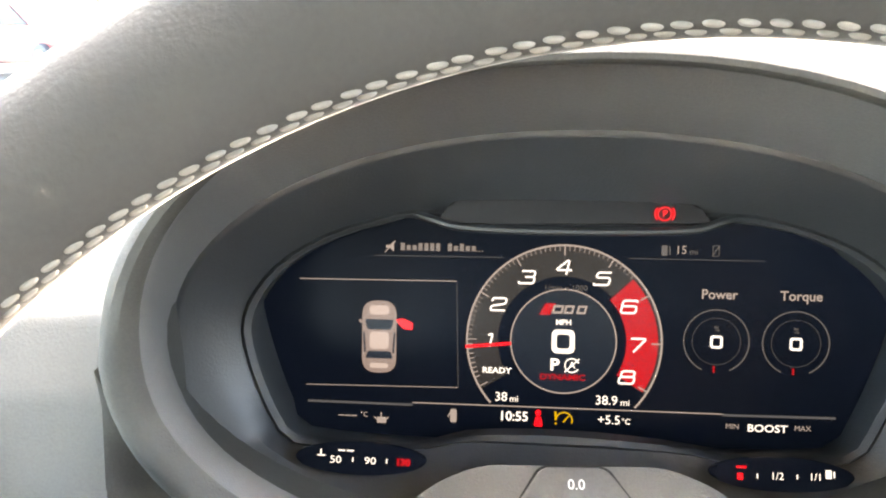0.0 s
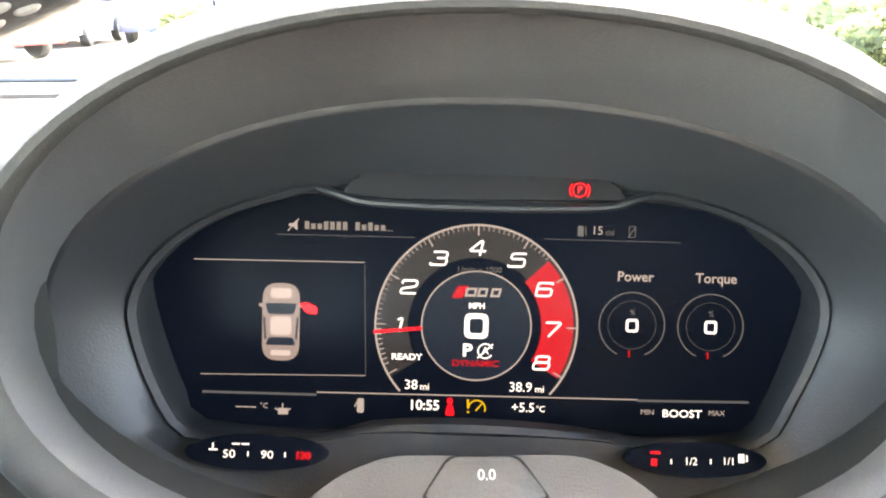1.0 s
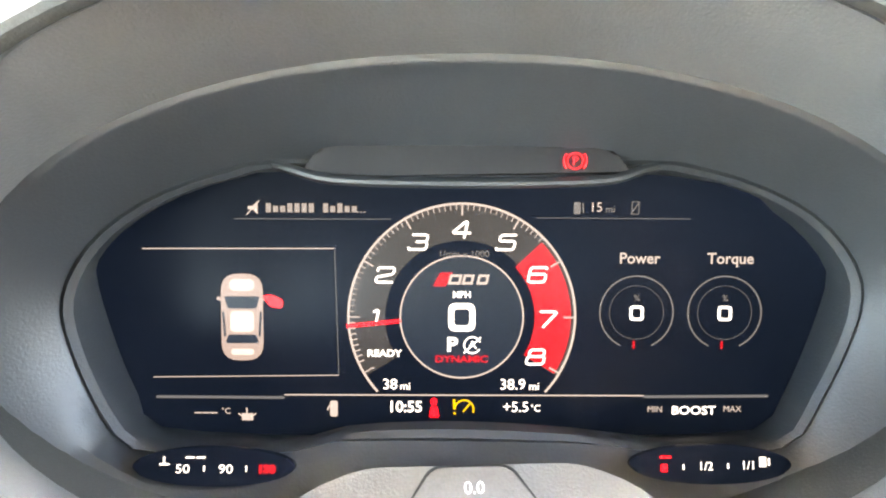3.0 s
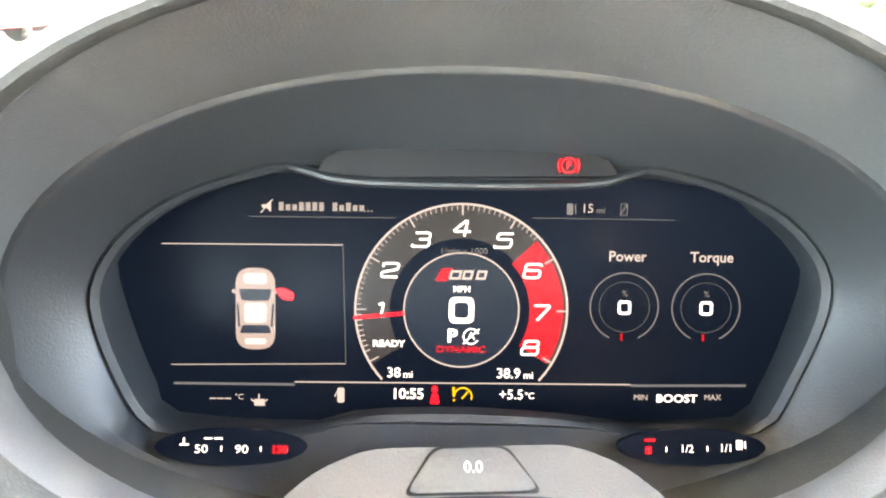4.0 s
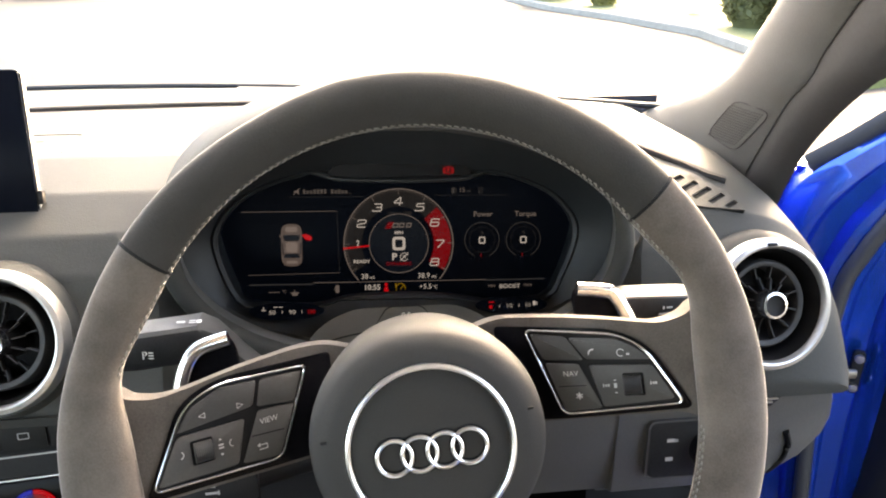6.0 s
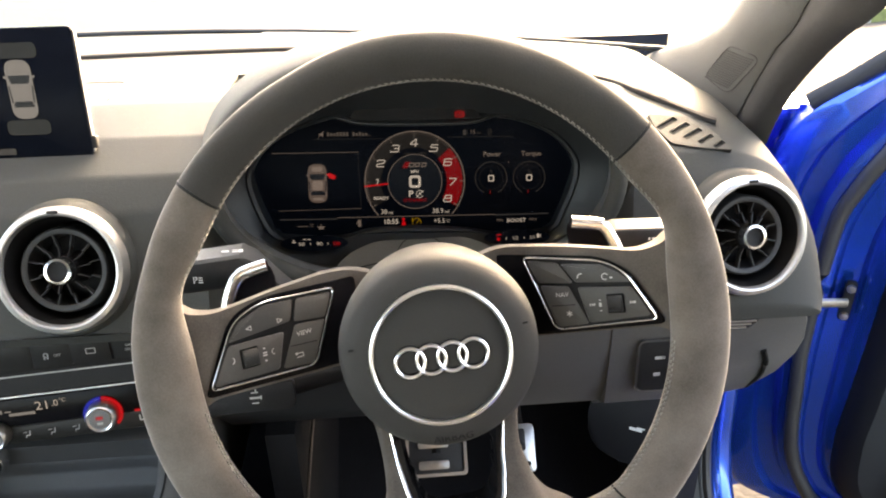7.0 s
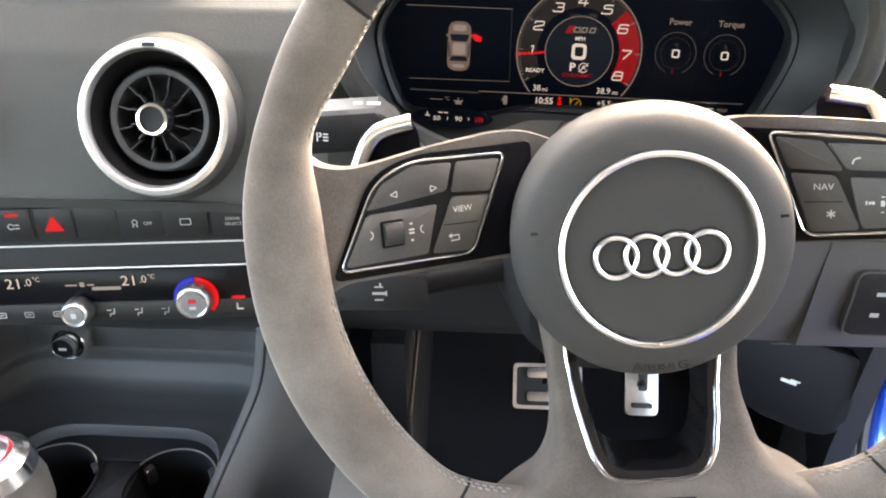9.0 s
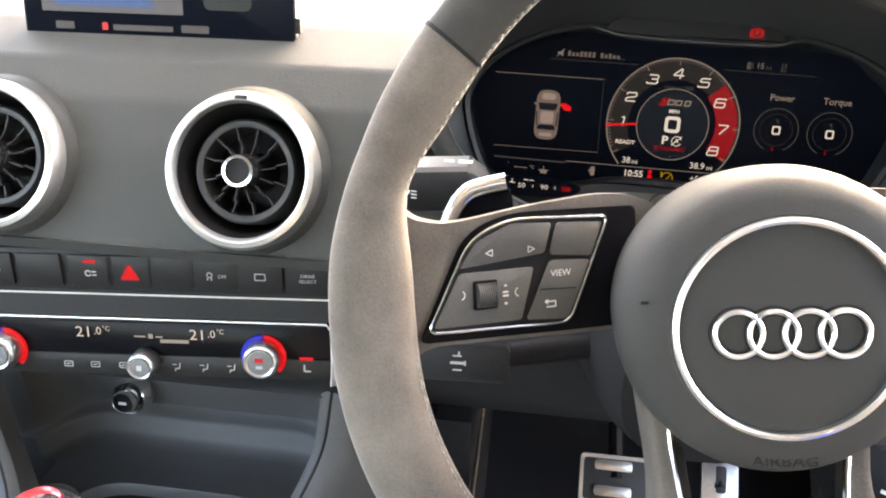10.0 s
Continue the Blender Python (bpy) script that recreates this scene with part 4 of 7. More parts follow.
part("dash_left", dash_body([(-1.12, 0), (-0.8, 0), (-0.6, 0)] + [(x, 0) for x in steps(-0.512, -0.212, 100)] + [(-0.20, 0), (-0.1735, 0.0)]), DASH, dashboard)
part("dash_right", dash_body([(0.1735, 0.0), (0.20, 0)] + [(x, 0) for x in steps(0.206, 0.236, 10)]), DASH, dashboard)


def table(v, keys, vals):
    for i in range(len(keys) - 1):
        if v <= keys[i + 1]:
            k = max(0.0, (v - keys[i]) / (keys[i + 1] - keys[i]))
            return vals[i] + (vals[i + 1] - vals[i]) * k
    return vals[-1]


def top_z(y):
    prof = sorted(TOP[:9])
    return table(y, [p[0] for p in prof], [p[1] for p in prof])


def end_ring(y):
    """The rounded end of the dashboard, cut across at y."""
    xe = table(y, [0.202, 0.215, 0.24, 0.28, 0.33, 0.42, 0.58], [0.338, 0.346, 0.353, 0.356, 0.350, 0.333, 0.310])
    zt = top_z(y)
    ring = [(0.234, y, 0.862)]
    for k in range(49):
        a = math.pi / 2 * (1 - k / 48)
        ring.append((0.234 + (xe - 0.234) * math.cos(a) ** 0.84, y, 0.864 + (zt - 0.864) * math.sin(a) ** 0.84))
    return ring + [(xe - 0.006, y, 0.862)]


part("dash_end", sunk(loft([end_ring(y) for y in steps(0.202, 0.272, 42) + [0.289, 0.31, 0.34, 0.37, 0.41, 0.45, 0.49, 0.53]], True)), DASH, dashboard, "rounded end of the dashboard")
bm = loft([[(x, base_y(x), 0.990), (x, base_y(x) - 0.012, 1.016), (x, base_y(x) - 0.030, 1.0205), (x, 0.46, 1.0221), (x, 0.46, 0.90), (x, base_y(x), 0.90)] for x in (-0.18, -0.09, 0, 0.09, 0.18)], True, (True, True))
part("dash_middle", bm, DASH, dashboard)
def under_lip(x):
    return 0.991 - 0.1025 * max(0.0, 1 - (abs(x) / 0.1715) ** 2.15) ** 0.465


def face_ring(x):
    """The dashboard's face from its lower edge up to the hood."""
    top = under_lip(x)
    rows = [(0.240 + (y - 0.202), min(z, top)) for y, z in [(0.215, 0.864), (0.204, 0.868), (0.202, 0.876), (0.208, 0.888), (0.213, 0.900), (0.222, 0.920), (0.230, 0.940), (0.246, 0.970), (0.268, 0.985)]]
    k = max(0.0, min(1.0, (abs(x) - 0.12) / 0.054)) ** 1.5
    rows = [(y - 0.038 * k, z) for y, z in rows]
    rows = [(min(y, 0.2385), min(z, top - 0.003)) for y, z in rows]
    return [(x, y, z) for y, z in rows] + [(x, 0.244, top - 0.006), (x, 0.262, 0.872), (x, 0.262, 0.862)]


for sx_ in (-1, 1):
    part("dash_face", loft([face_ring(sx_ * x) for x in (0.050, 0.07, 0.09, 0.105, 0.12, 0.135, 0.145, 0.155, 0.163, 0.169, 0.174)][::sx_], True, (True, True)), DASH, dashboard, "grey face below the instrument hood")
# dark gap across the top, from the far side round the hood to the near end
GAP = smooth_curve([(-1.05, 0.40, 1.0212), (-0.80, 0.475, 1.0212), (-0.56, 0.535, 1.0212), (-0.35, 0.562, 1.0216), (-0.15, 0.568, 1.0216), (0.00, 0.545, 1.0216), (0.11, 0.475, 1.0216), (0.188, 0.392, 1.0212), (0.2075, 0.3585, 1.0196), (0.2347, 0.3263, 1.0131), (0.252, 0.308, 1.0075), (0.264, 0.3026, 1.0043)], 60, False)
part("top_gap", tube(GAP, 0.0045, 0.0040, 8), BLACKMAT, dashboard, "dark gap across the dashboard top")
part("windscreen_seal", tube([(x, base_y(x) - 0.012, 1.0185) for x in [-1.1 + 0.06 * i for i in range(25)]], 0.005, 0.0036, 8), RUBBER, dashboard, "black rubber windscreen seal")
# seams of the lid behind the screen
part("lid_seam", tube([(-0.42, 0.4476, 1.0222), (-0.290, 0.4476, 1.0222), (-0.2830, 0.4450, 1.0222), (-0.2804, 0.438, 1.0222), (-0.279, 0.385, 1.0219)], 0.0006), BLACKMAT, dashboard)
part("lid_grip", tube([(-0.40, 0.424, 1.0221), (-0.308, 0.424, 1.0221)], 0.0010, 0.0004), DARK, dashboard)

# ---- air vents ----
def air_vent(o, lean, yaw, label):
    v = thing("air_vent", facing(o, lean, yaw) @ Matrix.Scale(0.925, 4), label, "air vent", "round air vents")
    n = 64
    part("housing", lathe([(0.0, -0.045), (0.040, -0.045), (0.043, -0.010), (0.0455, 0.0), (0.050, -0.002), (0.050, -0.050), (0.0, -0.050)], n), VENTBLACK, v, "black vent well")
    part("bezel", lathe([(0.0450, -0.004), (0.0456, 0.0015), (0.0470, 0.0044), (0.0484, 0.0050), (0.0518, 0.0034), (0.0538, -0.002), (0.0538, -0.010), (0.0450, -0.010)], n), SATIN, v, "brushed aluminium bezel ring")
    part("inner_ring", lathe([(0.0288, -0.032), (0.0298, -0.012), (0.0306, -0.0085), (0.0325, -0.0075), (0.0345, -0.0075), (0.0362, -0.0095), (0.0372, -0.034)], n), VENTGREY, v, "dark grey inner ring")
    for i in range(12):
        a = 2 * math.pi * (i + 0.35) / 12
        q = [(r * math.cos(a + t), r * math.sin(a + t), z) for r, t, z in ((0.0095, 0.0, -0.008), (0.0150, 0.0, -0.010), (0.0205, 0.0, -0.011), (0.0209, 0.07, -0.012), (0.0260, 0.07, -0.012), (0.0308, 0.07, -0.011))]
        part("vane", tube(q, 0.0007, 0.0035, 6), VENTGREY, v)
    part("turbine_disc", lathe([(0.0, -0.043), (0.036, -0.043), (0.036, -0.041), (0.0, -0.038)], 32), VENTBLACK, v)
    hub = part("hub", lathe([(0.0, -0.036), (0.0140, -0.036), (0.0118, -0.004), (0.0110, 0.004), (0.0095, 0.0050), (0.0084, 0.0030), (0.0, 0.0022)], 32), BLACKMAT, v)
    part("hub_ring", lathe([(0.0083, 0.003), (0.0087, 0.0058), (0.0106, 0.0054), (0.0115, 0.002), (0.0119, -0.002), (0.0083, -0.002)], 32), CHROME, hub, "chrome ring on the hub")
    part("top_mark", prism(rounded(shifted(box(0.009, 0.0028), 0, 0.0488), 0.001), 0.0035, 0.0052, 0.0004), DARK, v)
    part("pod", lathe([(0.0535, -0.008), (0.0565, -0.011), (0.0595, -0.018), (0.0610, -0.035), (0.0535, -0.035)], n), DASH, v, "raised moulding round the vent")
    return v


VENT = "round air vent with aluminium ring and black turbine vanes"
air_vent((-0.280, 0.214, 0.938), 23, 0, VENT)
air_vent((-0.452, 0.214, 0.938), 23, 0, VENT)
air_vent((0.269, 0.215, 0.9355), 20, 6, "round air vent at the door end of the dashboard")

# slotted side window vent on the dash top
sv = thing("side_window_vent", facing((0.2395, 0.293, 1.0030), 67), "slotted demister grille set in the dashboard top", "air vent")
GRILLE = rounded([(-0.0345, 0.0195), (-0.0325, 0.0000), (-0.0235, -0.0190), (-0.0040, -0.0250), (0.0265, -0.0300), (0.0180, -0.0095), (0.0030, 0.0085), (-0.0120, 0.0150)], 0.003)
part("tray", prism(GRILLE, -0.006, 0.0, 0.0002), VENTBLACK, sv, "dark hollow under the slots")
slots = []
for i in range(5):
    k = i / 4
    cx, cy = -0.0210 + 0.0375 * k, 0.0062 - 0.0290 * k
    hl, hw, c, s_ = 0.0112 - 0.0052 * k * k, 0.0027 - 0.0006 * k, math.cos(radians(32)), math.sin(radians(32))
    slots.append(rounded([(cx + a * hl * c - b * hw * s_, cy + a * hl * s_ + b * hw * c) for a, b in ((-1, -1), (1, -1), (1, 1), (-1, 1))], 0.0012))
part("slotted_cover", plate(GRILLE, slots, 0.0014, 0.0016), DASH, sv, "grey slotted cover")

# ---- switch row, climate panel, stack ----
row = thing("switch_row", facing((-0.366, 0.2075, 0.8624), 8, 6), "row of black dashboard push switches", "switch panel")
part("backing", prism(rounded(box(0.40, 0.030), 0.002), -0.02, 0.0, 0.001), DARK, row)
part("lower_trim", prism(box(0.42, 0.0011), -0.003, 0.0012), SATIN, row, "thin silver strip", m=pose(0, -0.0165, 0))
CENTRES = [-0.187, -0.156, -0.125, -0.0935, -0.060, -0.0245, 0.0020, 0.0300, 0.0605, 0.0905, 0.1228, 0.156, 0.187]
for i, x in enumerate(CENTRES):
    sw = part("switch", prism(rounded(shifted(box(0.0302, 0.0225), x, 0.0005), 0.0012), -0.001, 0.0024, 0.0007), SWITCH, row)
    if i == 5:
        bars([(x, 0.0075, 0.0085, 0.0020)], REDBR_L, sw, 0.0027, "lit_bar")
        part("assist_mark", prism(arc_band(x - 0.002, -0.001, 0.0016, 0.0022, 20, 340, 16), 0.0024, 0.0026), PRINT_DIM, sw)
        bars([(x + 0.0022, -0.0022, 0.0030, 0.0007), (x + 0.0022, 0.0002, 0.0030, 0.0007)], PRINT_DIM, sw, 0.0027, "mark")
    elif i == 6:
        part("hazard_triangle", prism([(x - 0.0066, -0.0050), (x + 0.0066, -0.0050), (x + 0.0008, 0.0055), (x - 0.0008, 0.0055)], 0.0024, 0.0027), REDBR_L, sw, "lit red warning triangle")
    elif i in (3, 8):
        text("OFF", 0.0034, x + 0.0045, -0.001, 0.0027, PRINT_DIM, sw)
        part("skid_mark", prism(arc_band(x - 0.0042, 0.0, 0.0014, 0.0020, 0, 359.9, 16), 0.0024, 0.0026), PRINT_DIM, sw)
        bars([(x - 0.0056, -0.0028, 0.0008, 0.0018), (x - 0.0030, -0.0028, 0.0008, 0.0018)], PRINT_DIM, sw, 0.0027, "mark")
    elif i == 10:
        text("DRIVE", 0.0032, x, 0.0010, 0.0027, PRINT_DIM, sw, wide=1.15)
        text("SELECT", 0.0032, x, -0.0028, 0.0027, PRINT_DIM, sw, wide=1.15)
    elif i == 9:
        part("screen_mark", ring_band(rounded(shifted(box(0.0075, 0.0050), x, -0.0005), 0.0008), rounded(shifted(box(0.0064, 0.0039), x, -0.0005), 0.0005), 0.0024, 0.0026), PRINT_DIM, sw)

stack = thing("centre_stack", Matrix(), "dark grey lower dashboard with an open storage tray", "dashboard")
part("band", loft([[(x, 0.205 + 0.105 * (x + 0.366), 0.8485), (x, 0.201 + 0.105 * (x + 0.366), 0.8302), (x, 0.30, 0.8282), (x, 0.30, 0.8485)] for x in (-0.58, -0.195)], True), DARK, stack, "dark band below the switches")
part("band_trim", tube([(-0.575, 0.1780, 0.8292), (-0.232, 0.2140, 0.8292), (-0.226, 0.2115, 0.824), (-0.2275, 0.203, 0.786)], 0.0010), SATIN, stack, "silver edge strip")

climate = thing("climate_panel", facing((-0.366, 0.195, 0.8086), 12, 6), "climate control panel with three silver knobs and lit digits", "climate control")
part("panel", prism(rounded(box(0.284, 0.040), 0.003), -0.02, 0.0, 0.001), PIANO, climate, "gloss black panel")
part("button_strip", prism(rounded(shifted(box(0.282, 0.0150), 0, -0.0120), 0.002), -0.001, 0.0015, 0.0006), SWITCH, climate)
part("end_trim", prism(rounded(shifted(box(0.004, 0.042), 0.1405, -0.002), 0.001), 0.0, 0.002, 0.0005), SATIN, climate)


def knob(x, y, ring, mark, size=1.0):
    k = part("knob", lathe([(0.0, 0.0), (0.0128, 0.0), (0.0125, 0.008), (0.0115, 0.0115), (0.0102, 0.0125), (0.0092, 0.0121), (0.0088, 0.0115), (0.0, 0.0115)], 40), SILVER, climate, "silver rotary knob", m=pose(x, y, 0.0014) @ Matrix.Diagonal((size, size, 1.0, 1.0)))
    part("cap", lathe([(0.0, 0.0113), (0.0087, 0.0113), (0.0084, 0.0121), (0.0, 0.0124)], 32), KNOB_CAP, k, "dull silver cap")
    if ring:
        for a0, a1, mat in ((92, 205, BLUE_L), (88, -45, REDBR_L)):
            part("colour_ring", prism(arc_band(0, 0, 0.0132, 0.0156, a0, a1, 24), 0.0, 0.0016), mat, k)
        bars([(0, 0.002, 0.0056, 0.0026)], REDBR_L, k, 0.0128, "lit_mark")
        if mark:
            text(mark, 0.0034, 0, -0.003, 0.0128, PRINT_DIM, k)
        else:
            bars([(0, -0.003, 0.0045, 0.0022)], PRINT_DIM, k, 0.0128, "mark")
    else:
        bars([(0, 0.0, 0.0045, 0.0050)], PRINT_DIM, k, 0.0128, "mark")


knob(0.0920, -0.0025, True, "")
knob(-0.0895, -0.0025, True, "AUTO")
knob(0.0095, -0.0088, False, "", 0.78)
text("21", 0.0108, -0.0330, 0.0112, 0.0012, WHITE_L, climate, wide=1.12)
text(".0", 0.0078, -0.0234, 0.0122, 0.0012, WHITE_L, climate)
text("\u00b0C", 0.0048, -0.0172, 0.0142, 0.0012, WHITE_L, climate)
text("21", 0.0108, 0.0465, 0.0112, 0.0012, WHITE_L, climate, wide=1.12)
text(".0", 0.0078, 0.0561, 0.0122, 0.0012, WHITE_L, climate)
text("\u00b0C", 0.0048, 0.0623, 0.0142, 0.0012, WHITE_L, climate)
bars([(0.006, 0.0092, 0.0080, 0.0012), (0.0135, 0.0096, 0.0034, 0.0034), (0.0195, 0.0092, 0.0050, 0.0012), (0.030, 0.0062, 0.020, 0.0026)], CARW_L, climate, 0.0012, "fan_bars")
for k, x in enumerate((-0.046, -0.027, -0.007, 0.031, 0.0505, 0.0695)):
    bm = bmesh.new()
    if k < 3:
        ring_band(rounded(shifted(box(0.0062, 0.0042), x, -0.0125), 0.0008), rounded(shifted(box(0.0053, 0.0033), x, -0.0125), 0.0005), 0.0015, 0.0018, bm)
        prism(line(x - 0.0016, -0.0128, x + 0.0016, -0.0122, 0.0005), 0.0015, 0.0018, bm=bm)
    else:
        # a seated shape with an arrow
        prism(line(x + 0.0018, -0.0096, x + 0.0012, -0.0136, 0.0006), 0.0015, 0.0018, bm=bm)
        prism(line(x + 0.0012, -0.0138, x - 0.0014, -0.0136, 0.0006), 0.0015, 0.0018, bm=bm)
        prism(line(x - 0.0014, -0.0136, x - 0.0018, -0.0158, 0.0006), 0.0015, 0.0018, bm=bm)
        prism(line(x - 0.0036, -0.0108, x - 0.0006, -0.0108, 0.0005), 0.0015, 0.0018, bm=bm)
    part("button_mark", bm, PRINT_DIM, climate)
bars([(0.1215, -0.0035, 0.0095, 0.0024)], REDBR_L, climate, 0.0018, "seat_heat_lamp")
bars([(0.1200, -0.0105, 0.0012, 0.0050), (0.1222, -0.0128, 0.0044, 0.0012)], PRINT_DIM, climate, 0.0018, "button_mark")

# storage tray below the climate panel
TRAY = [(0.197, 0.780), (0.210, 0.772), (0.284, 0.764), (0.288, 0.740), (0.2885, 0.690), (0.2900, 0.6765), (0.2870, 0.6730), (0.2815, 0.6710), (0.2785, 0.6680), (0.2750, 0.6550), (0.2720, 0.6515), (0.2620, 0.6470), (0.236, 0.6475)]


def tray_ring(x, pull):
    """The tray cut across at x; towards its ends the back wall swings forward by pull."""
    return [(x, y if y < 0.22 or y == 0.236 else max(0.2365, y - pull), z) for y, z in TRAY] + [(x, 0.236, 0.60), (x, 0.42, 0.60), (x, 0.42, 0.79)]


part("tray", loft([tray_ring(x, p) for x, p in ((-0.525, 0.06), (-0.505, 0.045), (-0.490, 0.018), (-0.478, 0.005), (-0.462, 0.0), (-0.366, 0.0), (-0.290, 0.0), (-0.274, 0.003), (-0.262, 0.012), (-0.250, 0.028), (-0.236, 0.048), (-0.212, 0.06))], True), CONSOLE, stack, "open dark storage tray")
sock = thing("power_socket", facing((-0.4345, 0.274, 0.6945), 12), "chrome ringed power socket in the storage tray", "socket")
part("collar", lathe([(0.0, -0.02), (0.0155, -0.02), (0.0160, 0.002), (0.0145, 0.004), (0.0120, 0.002), (0.0115, -0.004), (0.0, -0.004)], 32), CHROME, sock, "chrome collar")
part("cap", lathe([(0.0, -0.003), (0.0108, -0.003), (0.0100, 0.010), (0.0085, 0.012), (0.0, 0.0125)], 32), GLOSS, sock, "black pull cap")
part("cap_ring", lathe([(0.0088, 0.0115), (0.0095, 0.0128), (0.0104, 0.0105), (0.0104, 0.008), (0.0088, 0.008)], 32), CHROME, sock)
bars([(0, 0, 0.007, 0.0025)], PRINT_DIM, sock, 0.0128, "mark")

# ---- infotainment screen ----
scr = thing("dash_screen", facing((-0.364, 0.301, 1.050), 10), "thin black centre screen showing the reversing view, lit", "screen")
part("case", prism(rounded(box(0.196, 0.106), [0.004] * 4), -0.009, 0.0, 0.0012), SCREEN, scr, "slim black case")
part("edge_strip", ring_band(rounded(box(0.1975, 0.1075), 0.005), rounded(box(0.196, 0.106), 0.0045), -0.007, -0.003), SATIN, scr)
part("stand", prism(box(0.09, 0.05), -0.03, -0.009, 0.002), BLACKMAT, scr, m=pose(0, -0.03, 0))
pic = flat(shifted(box(0.104, 0.080), -0.032, 0.006), 0.0004, SHOT_L, "camera_picture", scr, "grey reversing camera picture")
flat([(-0.075, -0.030), (0.0, -0.030), (-0.010, -0.015), (-0.045, -0.008), (-0.065, -0.015)], 0.0007, SHOTB_L, "blue_guide", pic)
bars([(-0.040, 0.004, 0.060, 0.002), (-0.045, 0.015, 0.05, 0.0015)], REDBR_L, pic, 0.0008, "red_guides")
bars([(-0.068, -0.043, 0.014, 0.005), (-0.010, -0.0435, 0.044, 0.0038), (0.028, -0.043, 0.020, 0.005)], GREY_L, scr, 0.0006, "caption_bars")
bars([(-0.038, -0.043, 0.004, 0.005)], REDBR_L, scr, 0.0006, "warning_mark")
car_sign(0.052, 0.006, 0.020, 0.046, CARW_L, scr, 0.0006)
for y in (0.036, -0.024):
    flat(rounded(shifted(box(0.034, 0.012), 0.052, y), 0.005), 0.0004, SENSOR_L, "sensor_field", scr)
part("release_lug", prism(rounded(shifted(box(0.004, 0.010), 0.100, -0.038), 0.001), -0.006, -0.001, 0.0005), DARK, scr)

# ---- steering column and lower dash ----
col = thing("steering_column", Matrix(), "grey steering column shroud below the instruments", "steering column")


def shroud_ring(y, zc, w, top, bot):
    return [(x, y, zc + z) for x, z in oval(0, 0, w, top, bot, 2.8, 40)]


# darker than the trip panel above it
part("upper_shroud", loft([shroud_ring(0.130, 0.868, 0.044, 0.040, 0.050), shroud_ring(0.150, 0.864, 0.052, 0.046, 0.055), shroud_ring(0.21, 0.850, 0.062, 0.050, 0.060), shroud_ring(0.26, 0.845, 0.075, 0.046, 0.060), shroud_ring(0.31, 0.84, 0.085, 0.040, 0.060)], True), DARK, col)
top_m = facing((0.0, 0.275, 0.895), 50)
pad = part("trip_panel", prism(rounded([(-0.100, -0.050), (0.100, -0.050), (0.076, 0.0), (0.059, 0.0145), (0.040, 0.0225), (-0.040, 0.0225), (-0.060, 0.0145), (-0.075, 0.002)], 0.008), -0.02, 0.0, 0.003), COLUMN, col, "sloping grey panel", m=top_m)
for y_ in (0.0030, -0.0075):
    part("panel_seam", tube(smooth_curve([(-0.082, y_ - 0.014, 0.0), (-0.045, y_ - 0.003, 0.0), (0.0, y_, 0.0), (0.045, y_ - 0.003, 0.0), (0.082, y_ - 0.014, 0.0)], 24, False), 0.0007, 0.0005, 8), BLACKMAT, pad)
btn = part("trip_button", prism(rounded([(-0.025, 0.005), (0.026, 0.005), (0.0138, 0.0215), (-0.0138, 0.0215)], 0.004), 0.0, 0.0016, 0.0006), COLUMN, pad, "trip reset button")
text("0.0", 0.0062, 0.001, 0.014, 0.0019, PRINT, btn)
part("button_gap", ring_band(rounded([(-0.0265, 0.004), (0.0275, 0.004), (0.0148, 0.0225), (-0.0148, 0.0225)], 0.004), rounded([(-0.025, 0.005), (0.026, 0.005), (0.0138, 0.0215), (-0.0138, 0.0215)], 0.004), 0.0, 0.0004), BLACKMAT, pad)


def stalk(name, pts, ra, rb, label):
    s = thing(name, Matrix(), label, "control stalk", "column stalks")
    part("arm", tube(smooth_curve(pts, 14, False), ra, rb, 14), DARK, s)
    return s


def lever(name, side, pts, label):
    """A stalk of flat rounded section: a dark front and a top coloured paler for skylight."""
    s = thing(name, Matrix(), label, "control stalk", "column stalks")
    rings, tops = [], []
    for x, y, z, h in pts:
        rings.append([(x, y + a, z + h * c) for a, c in ((0.003, -1), (0.0, -0.75), (-0.001, 0.0), (0.0, 0.70), (0.002, 0.95), (0.020, 1.0), (0.024, 0.7), (0.024, -0.7), (0.020, -1))][::side])
        tops.append([(x, y + a, z + h + c) for a, c in ((0.0012, -0.0018), (0.0028, 0.0006), (0.017, 0.0016), (0.021, 0.0), (0.017, -0.003), (0.003, -0.003))][::side])
    part("arm", loft(rings, True), DARK, s)
    # skylight on the stalk put into a paler material
    part("skylit_top", loft(tops, True), LOWER, s, "stalk top coloured paler for skylight")
    return s


s1 = lever("indicator_stalk", 1, ((-0.060, 0.215, 0.872, 0.006), (-0.095, 0.205, 0.890, 0.007), (-0.114, 0.192, 0.920, 0.009), (-0.126, 0.177, 0.945, 0.0115), (-0.134, 0.171, 0.9525, 0.0125), (-0.172, 0.165, 0.9515, 0.0125), (-0.192, 0.166, 0.9500, 0.011), (-0.197, 0.170, 0.949, 0.007)), "dark indicator stalk on the steering column")
pm = facing((-0.1635, 0.1645, 0.9515), 6, -6)
part("mark", prism(arc_band(-0.0016, 0.0012, 0.0009, 0.0014, -90, 90, 10) , 0.0, 0.0005), PRINT, s1, m=pm)
bars([(-0.0026, 0.0, 0.0006, 0.0050), (0.0022, 0.0018, 0.0030, 0.0006), (0.0022, 0.0, 0.0030, 0.0006), (0.0022, -0.0018, 0.0030, 0.0006)], PRINT, s1, 0.0004, "mark", m=pm)
